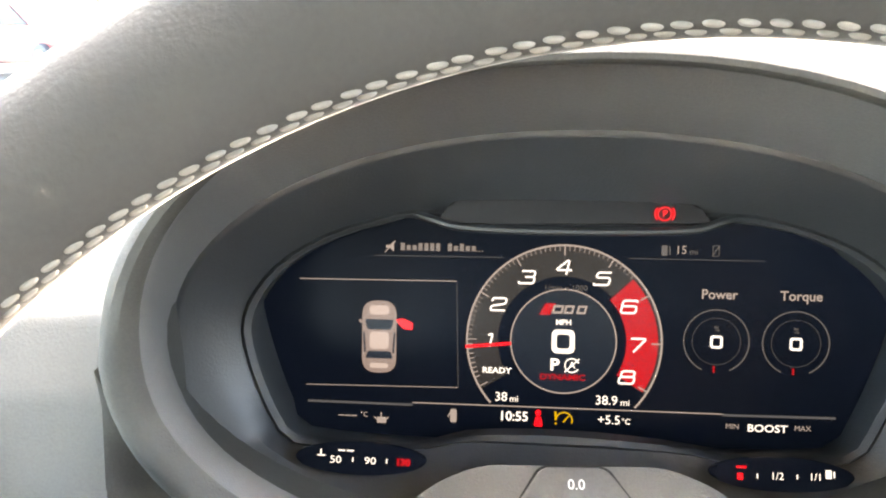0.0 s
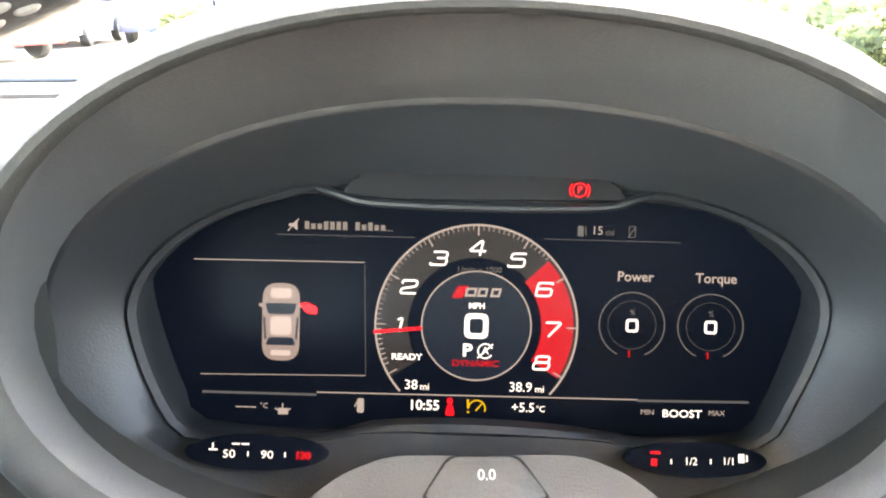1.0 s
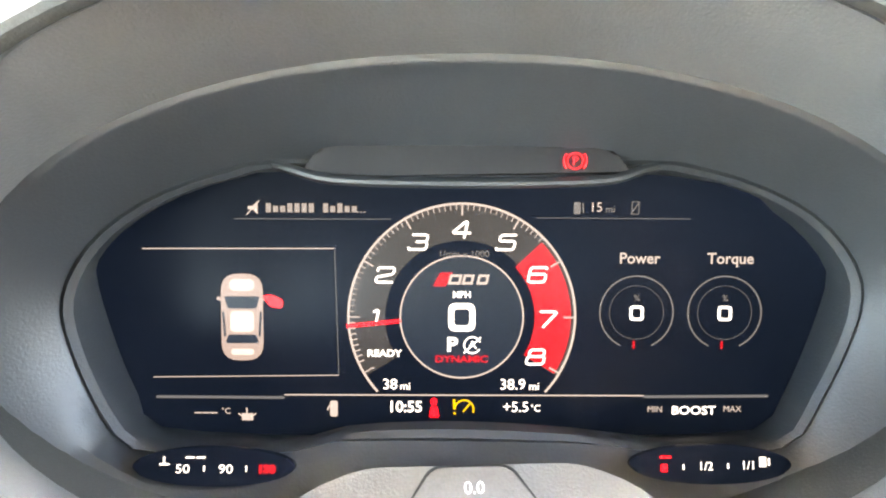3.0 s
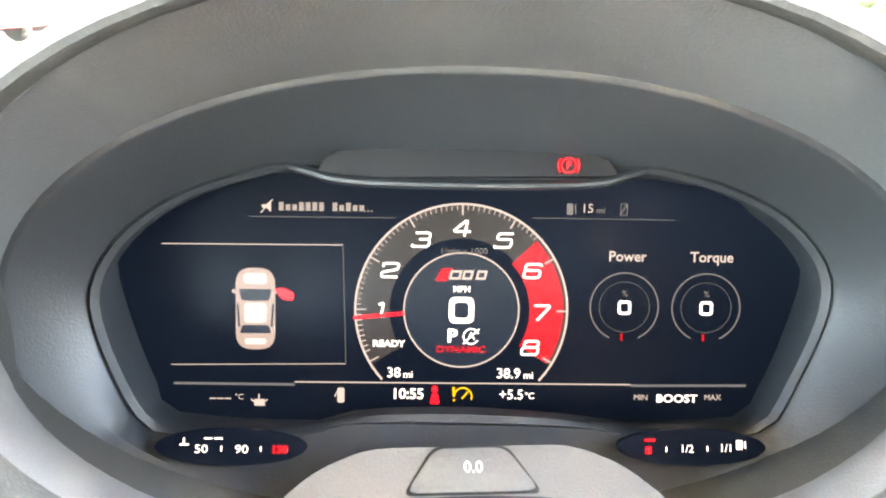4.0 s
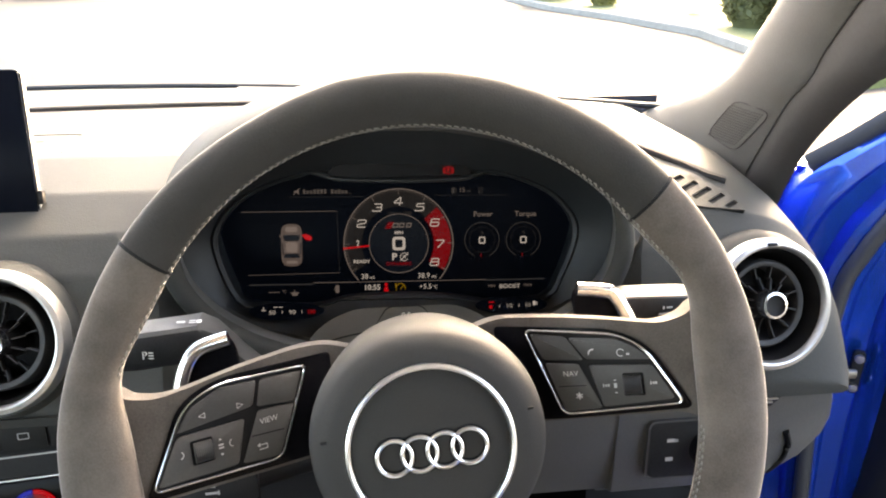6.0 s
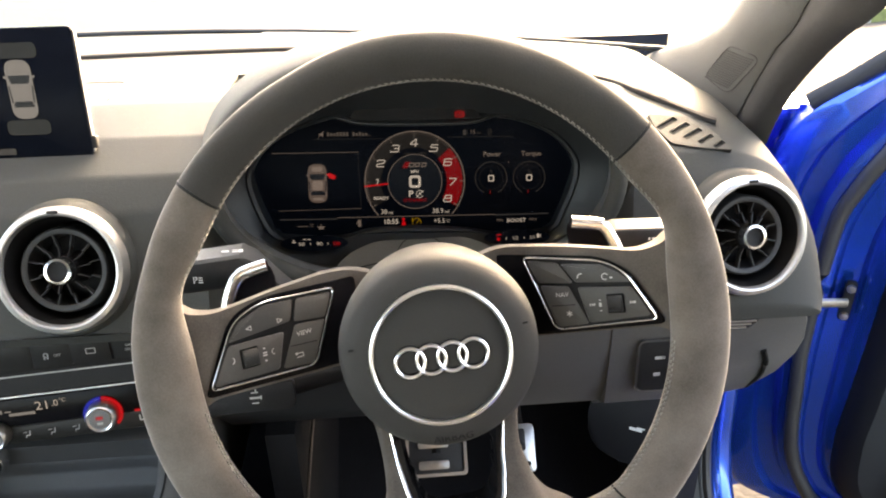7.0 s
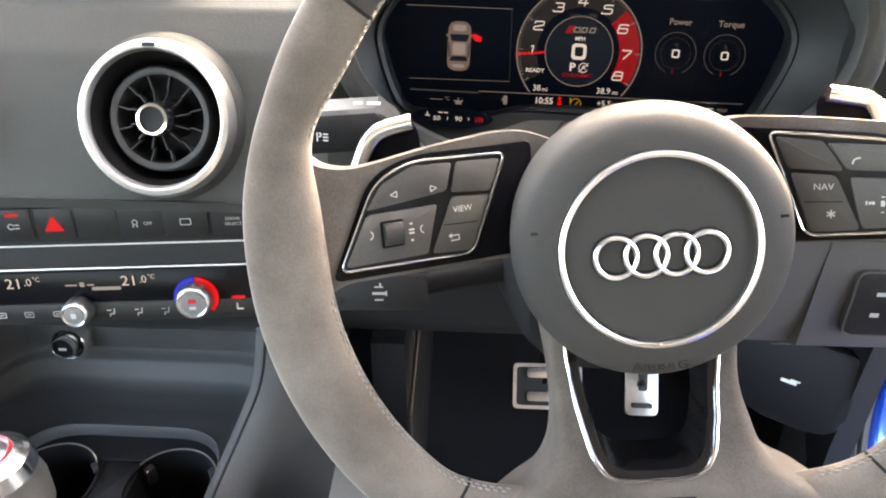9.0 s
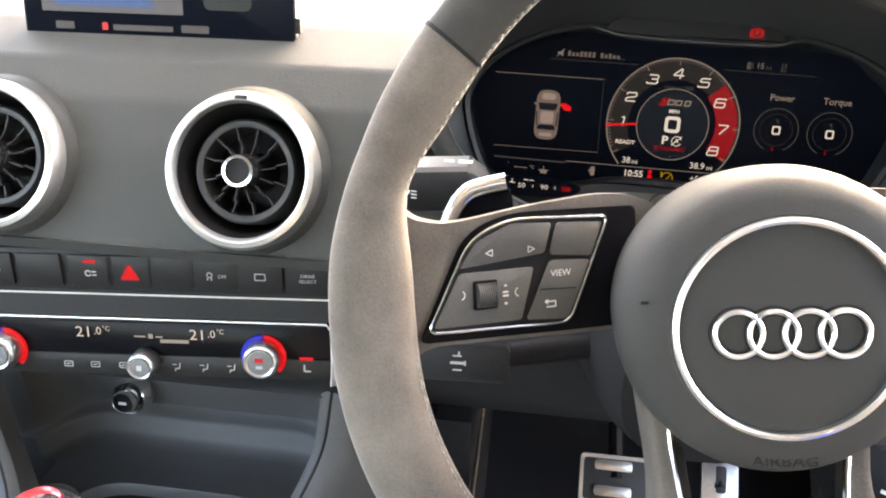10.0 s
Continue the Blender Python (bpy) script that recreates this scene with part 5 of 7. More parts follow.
tm = facing((-0.138, 0.176, 0.9665), 80, 0)
bars([(-0.006, 0, 0.005, 0.0016), (0.001, 0.0010, 0.004, 0.0007), (0.001, -0.0010, 0.004, 0.0007), (0.005, 0.0, 0.003, 0.0030)], PRINT_MID, s1, 0.0010, "mark", m=tm)
s2 = stalk("cruise_stalk", [(-0.03, 0.20, 0.846), (-0.08, 0.180, 0.850), (-0.125, 0.160, 0.852), (-0.175, 0.150, 0.846)], 0.007, 0.009, "flat cruise control stalk with speed marks")
part("face_plate", prism(rounded(box(0.075, 0.022), 0.004), -0.006, 0.0, 0.0015), DARK, s2, m=facing((-0.142, 0.148, 0.856), 15, 0, 2))
bars([(0.008, 0, 0.0080, 0.0016), (0.0125, 0, 0.0010, 0.0030), (0.008, 0.0042, 0.0052, 0.0008), (0.009, 0.0058, 0.0010, 0.0020), (0.008, -0.0042, 0.0052, 0.0008), (-0.028, 0, 0.0012, 0.008)], PRINT_DIM, s2, 0.0004, "mark", m=facing((-0.142, 0.148, 0.856), 15, 0, 2))
s3 = lever("wiper_stalk", -1, ((0.060, 0.215, 0.872, 0.006), (0.098, 0.205, 0.895, 0.007), (0.118, 0.192, 0.928, 0.009), (0.130, 0.177, 0.952, 0.0110), (0.142, 0.170, 0.9585, 0.0115), (0.180, 0.167, 0.9590, 0.0115), (0.188, 0.170, 0.9590, 0.009)), "dark wiper stalk on the steering column")
part("rocker", prism(rounded(box(0.013, 0.010), 0.002), 0.0, 0.003, 0.001), BUTTON, s3, m=facing((0.1660, 0.1665, 0.9560), 6, 4))
bars([(-0.003, 0, 0.0012, 0.0018), (0.001, 0, 0.0040, 0.0012)], PRINT_MID, s3, 0.0006, "mark", m=facing((0.1660, 0.1672, 0.9645), 6, 4))

lower = thing("lower_dash", Matrix(), "dark lower dashboard with knee panel and light switch housing", "dashboard")
# knee panel in two tones: darker below the column, paler beside it
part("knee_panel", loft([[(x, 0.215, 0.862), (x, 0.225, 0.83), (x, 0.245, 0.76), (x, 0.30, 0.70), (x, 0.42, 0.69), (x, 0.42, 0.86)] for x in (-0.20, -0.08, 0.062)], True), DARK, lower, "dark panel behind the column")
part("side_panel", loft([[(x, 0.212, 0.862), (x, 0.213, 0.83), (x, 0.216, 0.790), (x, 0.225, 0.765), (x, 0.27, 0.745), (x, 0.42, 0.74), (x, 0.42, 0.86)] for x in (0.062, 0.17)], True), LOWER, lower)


def housing_ring(y, k):
    """Cut across at y; k grows from the face to the back."""
    zb = 0.774 - 0.030 * k
    return [(0.16, y, 0.866), (0.16, y, zb - 0.004), (0.262 + 0.01 * k, y, zb - 0.003), (0.292 + 0.015 * k, y, zb + 0.003), (0.318 + 0.018 * k, y, zb + 0.020), (0.333 + 0.018 * k, y, zb + 0.040), (0.3375 + 0.018 * k, y, zb + 0.056), (0.336 + 0.018 * k, y, 0.850), (0.331 + 0.018 * k, y, 0.866)]


part("switch_housing", loft([housing_ring(y, k) for y, k in ((0.2115, -0.12), (0.2135, -0.03), (0.218, 0.06), (0.228, 0.30), (0.245, 0.85), (0.27, 1.1), (0.34, 1.1), (0.42, 0.9))], True), LOWER, lower, "grey housing at the end of the dashboard")
part("pocket_gap", tube(smooth_curve([(0.300, 0.2110, 0.822), (0.3045, 0.2112, 0.808), (0.302, 0.2125, 0.793), (0.292, 0.2145, 0.780)], 14, False), 0.0035, 0.0025, 8), VENTBLACK, lower, "dark gap beside a small flap")
part("air_slot", prism(rounded([(-0.045, -0.006), (0.008, -0.006), (0.018, 0.0055), (-0.045, 0.0055)], 0.003), -0.004, 0.001, 0.0005), BLACKMAT, lower, m=facing((0.272, 0.2095, 0.8540), 0))
for i in range(3):
    part("slot_blade", prism(rounded(shifted(box(0.046 + 0.004 * i, 0.0013), -0.018 + 0.002 * i, 0), 0.0005), 0.0, 0.0025), SATIN, lower, m=facing((0.272, 0.2095, 0.8505 + 0.0032 * i), 0))

ls = thing("light_switch", facing((0.222, 0.2095, 0.815), 4), "black headlight switch panel with rotary knob", "switch panel")
part("panel", prism(rounded(box(0.074, 0.050), 0.006), -0.004, 0.0035, 0.0012), DARK, ls)
part("panel_edge", ring_band(rounded(box(0.077, 0.053), 0.007), rounded(box(0.074, 0.050), 0.006), -0.003, 0.003), BUTTON, ls)
part("rotary", lathe([(0.0, 0.0), (0.018, 0.0), (0.0175, 0.010), (0.015, 0.012), (0.0, 0.012)], 32), GLOSS, ls, m=pose(0.014, 0, 0.0035))
bars([(-0.020, 0.009, 0.006, 0.0030), (-0.0155, 0.0095, 0.003, 0.0008), (-0.0155, 0.0080, 0.003, 0.0008)], PRINT_DIM, ls, 0.0040, "mark")
bars([(-0.020, -0.008, 0.006, 0.0034)], PRINT_DIM, ls, 0.0040, "mark")

# ---- footwell ----
floor = part("floor", loft([[(x, -1.9, 0.26), (x, 0.10, 0.26), (x, 0.50, 0.28), (x, 0.78, 0.42), (x, 0.86, 0.70), (x, 0.92, 0.70), (x, 0.92, 0.20), (x, -1.9, 0.20)] for x in (-1.10, 0.44)], True), CARPET)
tagged(floor, "dark carpeted footwell floor of the car", "floor", kind="structure")
mat_ = thing("floor_mat", Matrix(), "dark ribbed floor mat in the footwell", "floor mat")
part("mat", loft([[(x, 0.0, 0.268), (x, 0.10, 0.268), (x, 0.50, 0.290), (x, 0.66, 0.365), (x, 0.66, 0.355), (x, 0.50, 0.28), (x, 0.0, 0.262)] for x in (-0.17, 0.24)], True), CARPET, mat_)
tun = thing("centre_console", Matrix(), "dark centre console with two cup holders", "centre console")
RIM = smooth_curve([(-0.226, 0.197, 0.785), (-0.234, 0.190, 0.738), (-0.250, 0.175, 0.700), (-0.262, 0.157, 0.676), (-0.268, 0.134, 0.664), (-0.272, 0.08, 0.652), (-0.275, -0.15, 0.644), (-0.275, -0.55, 0.634)], 36, False)
for side, nm in ((1, "right_cheek"), (-1, "left_cheek")):
    def sx(x, side=side):
        return x if side > 0 else -0.732 - x
    part(nm, loft([[(sx(x - 0.014), y + 0.012, z - 0.030), (sx(x - 0.008), y + 0.002, z - 0.003), (sx(x - 0.003), y, z + 0.001), (sx(x + 0.004), y - 0.001, z + 0.001), (sx(x + 0.012), y - 0.002, z - 0.003), (sx(x + 0.019), y - 0.002, z - 0.010), (sx(x + 0.024), y, z - 0.021), (sx(x + 0.030), y + 0.005, z - 0.060), (sx(x + 0.044), y + 0.010, z - 0.13), (sx(-0.165), y + 0.02, 0.30), (sx(-0.165), y + 0.02, 0.26), (sx(x - 0.014), y + 0.012, 0.26)] for x, y, z in RIM], True), CONSOLE, tun, "padded side of the console")
    part("edge_seam", tube([(sx(x + 0.0005), y - 0.0005, z + 0.0010) for x, y, z in RIM], 0.0011, n=8), BLACKMAT, tun, "dark seam along the padded edge")
part("tunnel_panel", loft([[(x, 0.28, 0.30), (x, 0.28, 0.70), (x, 0.85, 0.76), (x, 0.85, 0.30)] for x in (-0.165, -0.135)], True), CARPET, tun)
part("tunnel_seam", tube([(-0.1335, 0.29, 0.31), (-0.1335, 0.29, 0.60), (-0.1335, 0.42, 0.62)], 0.0025), DARK, tun)
CUPS = [(-0.318, 0.1715), (-0.4195, 0.1725)]
TOPZ, WELLR = 0.648, 0.0375


RECESS = rounded([(-0.456, 0.095), (-0.280, 0.095), (-0.280, 0.2200), (-0.456, 0.2200)], [0.02, 0.02, 0.050, 0.050], 9)


def grown(pts, g, cx=-0.368, cy=0.159):
    return [(x + g * math.copysign(1, x - cx), y + g * math.copysign(1, y - cy)) for x, y in pts]


part("console_top", plate([(-0.490, -0.55), (-0.250, -0.55), (-0.250, 0.240), (-0.490, 0.240)], [grown(RECESS, 0.003)], TOPZ, 0.006), CONSOLE, tun, "dark console top")
part("holder_lip", loft([[(x, y, TOPZ - 0.003) for x, y in grown(RECESS, 0.0035)], [(x, y, TOPZ + 0.0006) for x, y in grown(RECESS, 0.0028)], [(x, y, TOPZ + 0.0008) for x, y in grown(RECESS, 0.0012)], [(x, y, TOPZ - 0.0010) for x, y in RECESS], [(x, y, TOPZ - 0.014) for x, y in grown(RECESS, -0.0008)]], True, (False, False)), CONSOLE, tun, "rounded lip round the cup holders")
# two round wells joined by a lower saddle
(rx_, ry_), (lx_, ly_) = CUPS
well_edge = [(rx_ + WELLR * math.cos(radians(a)), ry_ + WELLR * math.sin(radians(a))) for a in range(-140, 143, 6)] + [(lx_ + WELLR * math.cos(radians(a)), ly_ + WELLR * math.sin(radians(a))) for a in range(38, 323, 6)]
part("recess_floor", plate(grown(RECESS, 0.001), [well_edge], TOPZ - 0.011, 0.003), DARK, tun, "sunken floor round the cup wells")
part("holder_bridge", prism(rounded(shifted(box(0.034, 0.052), (rx_ + lx_) / 2, 0.172), 0.002), 0.545, TOPZ - 0.0165, 0.0015), DARK, tun, "low bridge between the wells")
for x, y in CUPS:
    part("cup_well", lathe([(0.0, 0.545), (0.0350, 0.545), (WELLR - 0.0002, TOPZ - 0.0135), (WELLR + 0.0010, TOPZ - 0.0140), (0.0370, 0.541), (0.0, 0.541)], 48), BLACKMAT, tun, "round cup well", m=pose(x, y, 0))
    s_ = 1 if x > -0.37 else -1
    a0, a1 = (0, 150) if s_ > 0 else (30, 150)
    part("cup_rim", tube([(x + (WELLR - 0.0004) * math.cos(radians(a)), y + (WELLR - 0.0004) * math.sin(radians(a)), TOPZ - 0.0113) for a in range(a0, a1 + 1, 5)], 0.0008, n=8), THREAD, tun, "thin pale rim")
    for k in (38, 142):
        a = radians(k)
        part("cup_grip", prism(rounded(box(0.018, 0.008), 0.002), -0.003, 0.003, 0.0015), BUTTON, tun, m=pose(x + (WELLR - 0.003) * math.cos(a), y + (WELLR - 0.003) * math.sin(a), TOPZ - 0.027, 0, 90, k + 180))
gs = thing("gear_selector", pose(-0.377, 0.088, 0.640), "gear selector with chrome top and leather grip", "gear selector")
part("gaiter", lathe([(0.0, 0.0), (0.045, 0.0), (0.036, 0.02), (0.022, 0.045), (0.018, 0.06), (0.0, 0.06)], 24), LEATHER, gs)
part("grip", lathe([(0.0, 0.055), (0.021, 0.055), (0.027, 0.075), (0.028, 0.095), (0.024, 0.112), (0.0, 0.112)], 32), LEATHER, gs, "grey leather grip")
part("collar", lathe([(0.0245, 0.108), (0.0265, 0.112), (0.0240, 0.122), (0.016, 0.127), (0.0, 0.128)], 32), CHROME, gs, "chrome top")
part("red_ring", lathe([(0.0130, 0.1265), (0.0145, 0.1290), (0.0160, 0.1265)], 32), REDPLAS, gs, "thin red ring")
for nm, o, w, h, lab in (("brake_pedal", (0.0180, 0.438, 0.503), 0.082, 0.054, "wide brake pedal of ribbed stainless steel"), ("accelerator_pedal", (0.138, 0.460, 0.484), 0.040, 0.066, "narrow stainless steel accelerator pedal")):
    pd = thing(nm, facing(o, 38), lab, "pedal", "foot pedals")
    part("plate", prism(rounded(box(w, h), 0.006), -0.006, 0.0, 0.002), STEEL if w < 0.06 else RUBBER, pd)
    if w > 0.06:
        part("steel_frame", ring_band(rounded(box(w, h), 0.006), rounded(box(w - 0.008, h - 0.008), 0.005), -0.004, 0.003), STEEL, pd, "bright steel frame")
        for yy in (-0.012, 0.016):
            part("steel_bar", prism(rounded(shifted(box(w * 0.5, 0.011), -0.004, yy), 0.003), 0.0, 0.004, 0.0012), STEEL, pd)
    else:
        part("rubber_pad", prism(rounded(shifted(box(0.011, 0.030), 0.001, 0.012), 0.003), 0.0, 0.002, 0.0008), RUBBER, pd)
        part("rubber_pad", prism(rounded(shifted(box(0.026, 0.006), 0.0, -0.021), 0.002), 0.0, 0.002, 0.0008), RUBBER, pd)
    part("lever", tube([(0, 0.0, -0.006), (0, 0.06, -0.03), (0, 0.18, -0.04), (0, 0.30, 0.0)], 0.008, 0.012, 8), BLACKMAT, pd)
seat = thing("driver_seat", pose(0.004, -0.16, 0.40), "grey leather driver's seat cushion below the wheel", "seat")
part("cushion", prism(rounded(box(0.245, 0.56), 0.03), 0.0, 0.185, 0.020, 3), SEAT, seat)
for k, h, d in ((-1, 0.285, 0.66), (1, 0.205, 0.56)):
    part("side_bolster", prism(shifted(rounded(box(0.058, d), 0.008), k * 0.151, 0.0), 0.0, h, 0.010, 3), SEAT, seat, "padded side bolster")
part("seat_base", prism(box(0.34, 0.50), -0.13, 0.0), DARK, seat)
# upper seat is out of view, added to block light from behind right
part("unseen_backrest", prism(rounded([(-0.21, 0.0), (0.21, 0.0), (0.23, 0.32), (0.15, 0.62), (-0.15, 0.62), (-0.23, 0.32)], 0.06), -0.05, 0.05, 0.025, 4), SEAT, seat, m=pose(0, -0.38, 0.20, 72, 0, 180) @ pose(0, 0, 0))
part("unseen_headrest", prism(rounded(box(0.24, 0.17), 0.05), -0.04, 0.04, 0.025, 4), SEAT, seat, m=pose(0, -0.62, 0.90, 76, 0, 180))
fr = thing("kick_panel", Matrix(), "dark kick panel beside the pedals with bonnet release lever", "trim panel")
part("panel", loft([[(0.332, y, 0.27), (0.322, y, 0.50), (0.322, y, 0.735), (0.345, y, 0.735), (0.352, y, 0.27)] for y in (0.36, 0.50, 0.80)], True), DARK, fr)
part("pocket", prism(rounded(box(0.125, 0.105), [0.050, 0.030, 0.012, 0.040]), -0.004, 0.012, 0.004), BLACKMAT, fr, m=facing((0.276, 0.40, 0.568), 10, -30))
bars([(0, 0, 0.016, 0.004), (0.006, 0.003, 0.010, 0.002)], PRINT, fr, 0.0125, "mark", m=facing((0.276, 0.40, 0.568), 10, -30))

# ---- steering wheel ----
WHEEL = facing((0.0010, 0.0683, 0.9495), 20, 0, 6)
wheel = thing("steering_wheel", WHEEL, "flat-bottomed grey suede steering wheel with pale stitching", "steering wheel")


def smin(a, b, k=0.012):
    h = max(0.0, min(1.0, 0.5 + 0.5 * (b - a) / k))
    return b * (1 - h) + a * h - k * h * (1 - h)


def rim_radii(deg):
    a = radians(deg)
    s = math.sin(a)
    up = max(s, 0.0)
    side = abs(math.cos(a))
    ro = 0.1815 + 0.0055 * up ** 1.5
    ri = 0.1440 + 0.0150 * up ** 1.2 + (0.003 * (1 - side) if s < 0 else 0)
    if 95 < deg % 360 < 170:
        ro -= 0.003 * min(1.0, (deg % 360 - 95) / 15, (170 - deg % 360) / 15)
    # hollows for the thumbs above the spokes
    if s > 0:
        ri += 0.0070 * math.exp(-((math.degrees(math.asin(min(1.0, s))) - 21.5) / 8.5) ** 2)
    if s < -0.2:
        ro = smin(ro, 0.1555 / -s)
        ri = smin(ri, 0.1165 / -s, 0.02)
    return ri, ro


def rim_point(deg, k, z=0.0):
    """k from -1 at the inside of the rim to 1 at its outside."""
    ri, ro = rim_radii(deg)
    r = (ri + ro) / 2 + k * (ro - ri) / 2
    a = radians(deg)
    return Vector((r * math.cos(a), r * math.sin(a), z))


def rim_rings(d0, d1, step, grow=0.0, n=24):
    rings = []
    m = max(2, int(round((d1 - d0) / step)) + 1)
    for i in range(m):
        d = d0 + (d1 - d0) * i / (m - 1)
        ri, ro = rim_radii(d)
        h = (ro - ri) / 2 + grow
        a = radians(d)
        ring = []
        for j in range(n):
            b = 2 * math.pi * j / n
            cb, sb = math.cos(b), math.sin(b)
            r = (ri + ro) / 2 + h * math.copysign(abs(cb) ** 0.97, cb)
            z = (0.0094 + grow) * math.copysign(abs(sb) ** 0.97, sb)
            ring.append((r * math.cos(a), r * math.sin(a), z))
        rings.append(ring)
    return rings


SEAMS = (137.6, 39.0, -48.5, -129.0)
part("upper_rim", loft(rim_rings(39, 137.6, 2)), SUEDE_DARK, wheel, "black-grey suede top of the rim")
part("left_grip", loft(rim_rings(137.6, 231, 2)), SUEDE, wheel, "worn suede grip")
part("right_grip", loft(rim_rings(-48.5, 39, 2)), SUEDE, wheel, "worn suede grip")
part("lower_rim", loft(rim_rings(-129, -48.5, 2)), SUEDE, wheel, "worn flat bottom of the rim")
for d in SEAMS:
    part("rim_seam", loft(rim_rings(d - 0.28, d + 0.28, 0.28, 0.0004)), BLACKMAT, wheel)


def plump(p, q, r, bm):
    """One stitch: a thread that swells between its two ends."""
    t = (q - p).normalized()
    u = t.cross(Vector((0, 0, 1))).normalized()
    w = u.cross(t)
    loft([[p + (q - p) * k + (u * math.cos(a) + w * math.sin(a)) * r * g for a in [2 * math.pi * i / 8 for i in range(8)]] for k, g in ((0.0, 0.25), (0.08, 0.62), (0.25, 0.92), (0.5, 1.0), (0.75, 0.92), (0.92, 0.62), (1.0, 0.25))], True, (True, True), bm)


def stitches(d0, d1, gap=1.42):
    """Two staggered rows of short plump stitches."""
    bm = bmesh.new()
    rng = random.Random(7)
    d = d0
    while d < d1:
        j = rng.uniform(-0.13, 0.13)
        plump(rim_point(d + j, -0.950, 0.0028), rim_point(d + 1.02 + j, -0.942, 0.0033), 0.00060, bm)
        plump(rim_point(d + 0.66 + j, -0.984, 0.0013), rim_point(d + 1.66 + j, -0.982, 0.0017), 0.00056, bm)
        d += gap
    return part("stitching", bm, THREAD, wheel, "pale braided stitching")


tagged(stitches(24, 158), kind="stuff")
tagged(stitches(186, 238), kind="stuff")
tagged(stitches(-58, -8), kind="stuff")


def dish(x, y):
    return -0.5 * max(0.0, 0.146 - abs(x))


SPOKES = {
    -1: dict(
        spoke=[(-0.030, 0.0400), (-0.0500, 0.0490), (-0.0660, 0.0503), (-0.100, 0.0465), (-0.120, 0.0428), (-0.134, 0.0412), (-0.1450, 0.0445), (-0.1500, 0.0490), (-0.158, 0.052), (-0.160, 0.03), (-0.158, -0.03), (-0.150, -0.018), (-0.140, -0.0105), (-0.060, -0.0130), (-0.030, -0.0130)],
        panel=[(-0.048, 0.0440), (-0.1055, 0.0445), (-0.1240, 0.0370), (-0.1440, -0.0085), (-0.078, -0.0105), (-0.048, -0.0110)],
        pad=[(-0.0612, 0.0402), (-0.1055, 0.0418), (-0.1215, 0.0345), (-0.1395, -0.0040), (-0.0797, -0.0062)],
        keys=[[(-0.0868, 0.0390), (-0.1045, 0.0398), (-0.1190, 0.0330), (-0.1262, 0.0222), (-0.0902, 0.0260)], [(-0.0640, 0.0380), (-0.0848, 0.0390), (-0.0882, 0.0250), (-0.0696, 0.0230)], [(-0.0700, 0.0215), (-0.0880, 0.0228), (-0.0988, -0.0028), (-0.0804, -0.0044)], [(-0.1262, 0.0202), (-0.0950, 0.0203), (-0.1008, -0.0024), (-0.1372, -0.0022)]],
        roller=(-0.1158, 0.0102), seam=(-0.0925, 0.0100, -0.0765, 0.0092)),
    1: dict(
        spoke=[(0.030, 0.0400), (0.0500, 0.0480), (0.0835, 0.0455), (0.106, 0.0425), (0.121, 0.0398), (0.133, 0.0380), (0.1440, 0.0420), (0.1490, 0.0465), (0.157, 0.050), (0.160, 0.03), (0.158, -0.03), (0.150, -0.018), (0.140, -0.0105), (0.060, -0.0150), (0.030, -0.0150)],
        panel=[(0.048, 0.0430), (0.1090, 0.0370), (0.1250, 0.0272), (0.1430, -0.0085), (0.078, -0.0130), (0.048, -0.0130)],
        pad=[(0.0635, 0.0400), (0.1090, 0.0345), (0.1218, 0.0262), (0.1375, -0.0050), (0.0787, -0.0098)],
        keys=[[(0.0855, 0.0340), (0.1085, 0.0320), (0.1180, 0.0262), (0.1245, 0.0197), (0.0932, 0.0214)], [(0.0662, 0.0378), (0.0840, 0.0348), (0.0918, 0.0210), (0.0714, 0.0224)], [(0.0722, 0.0204), (0.0890, 0.0190), (0.0985, -0.0064), (0.0800, -0.0078)], [(0.0941, 0.0180), (0.1245, 0.0165), (0.1335, -0.0022), (0.0990, -0.0058)]],
        roller=(0.1147, 0.0065), seam=(0.0775, 0.0066, 0.0915, 0.0068))}


def tilted(x, y, h=0.0031):
    """A frame lying on the sloping face of a switch pad."""
    k = 26.565 if x < 0 else -26.565
    return Matrix.Translation((x, y, dish(x, y) + h)) @ pose(0, 0, 0, 0, k, 0)


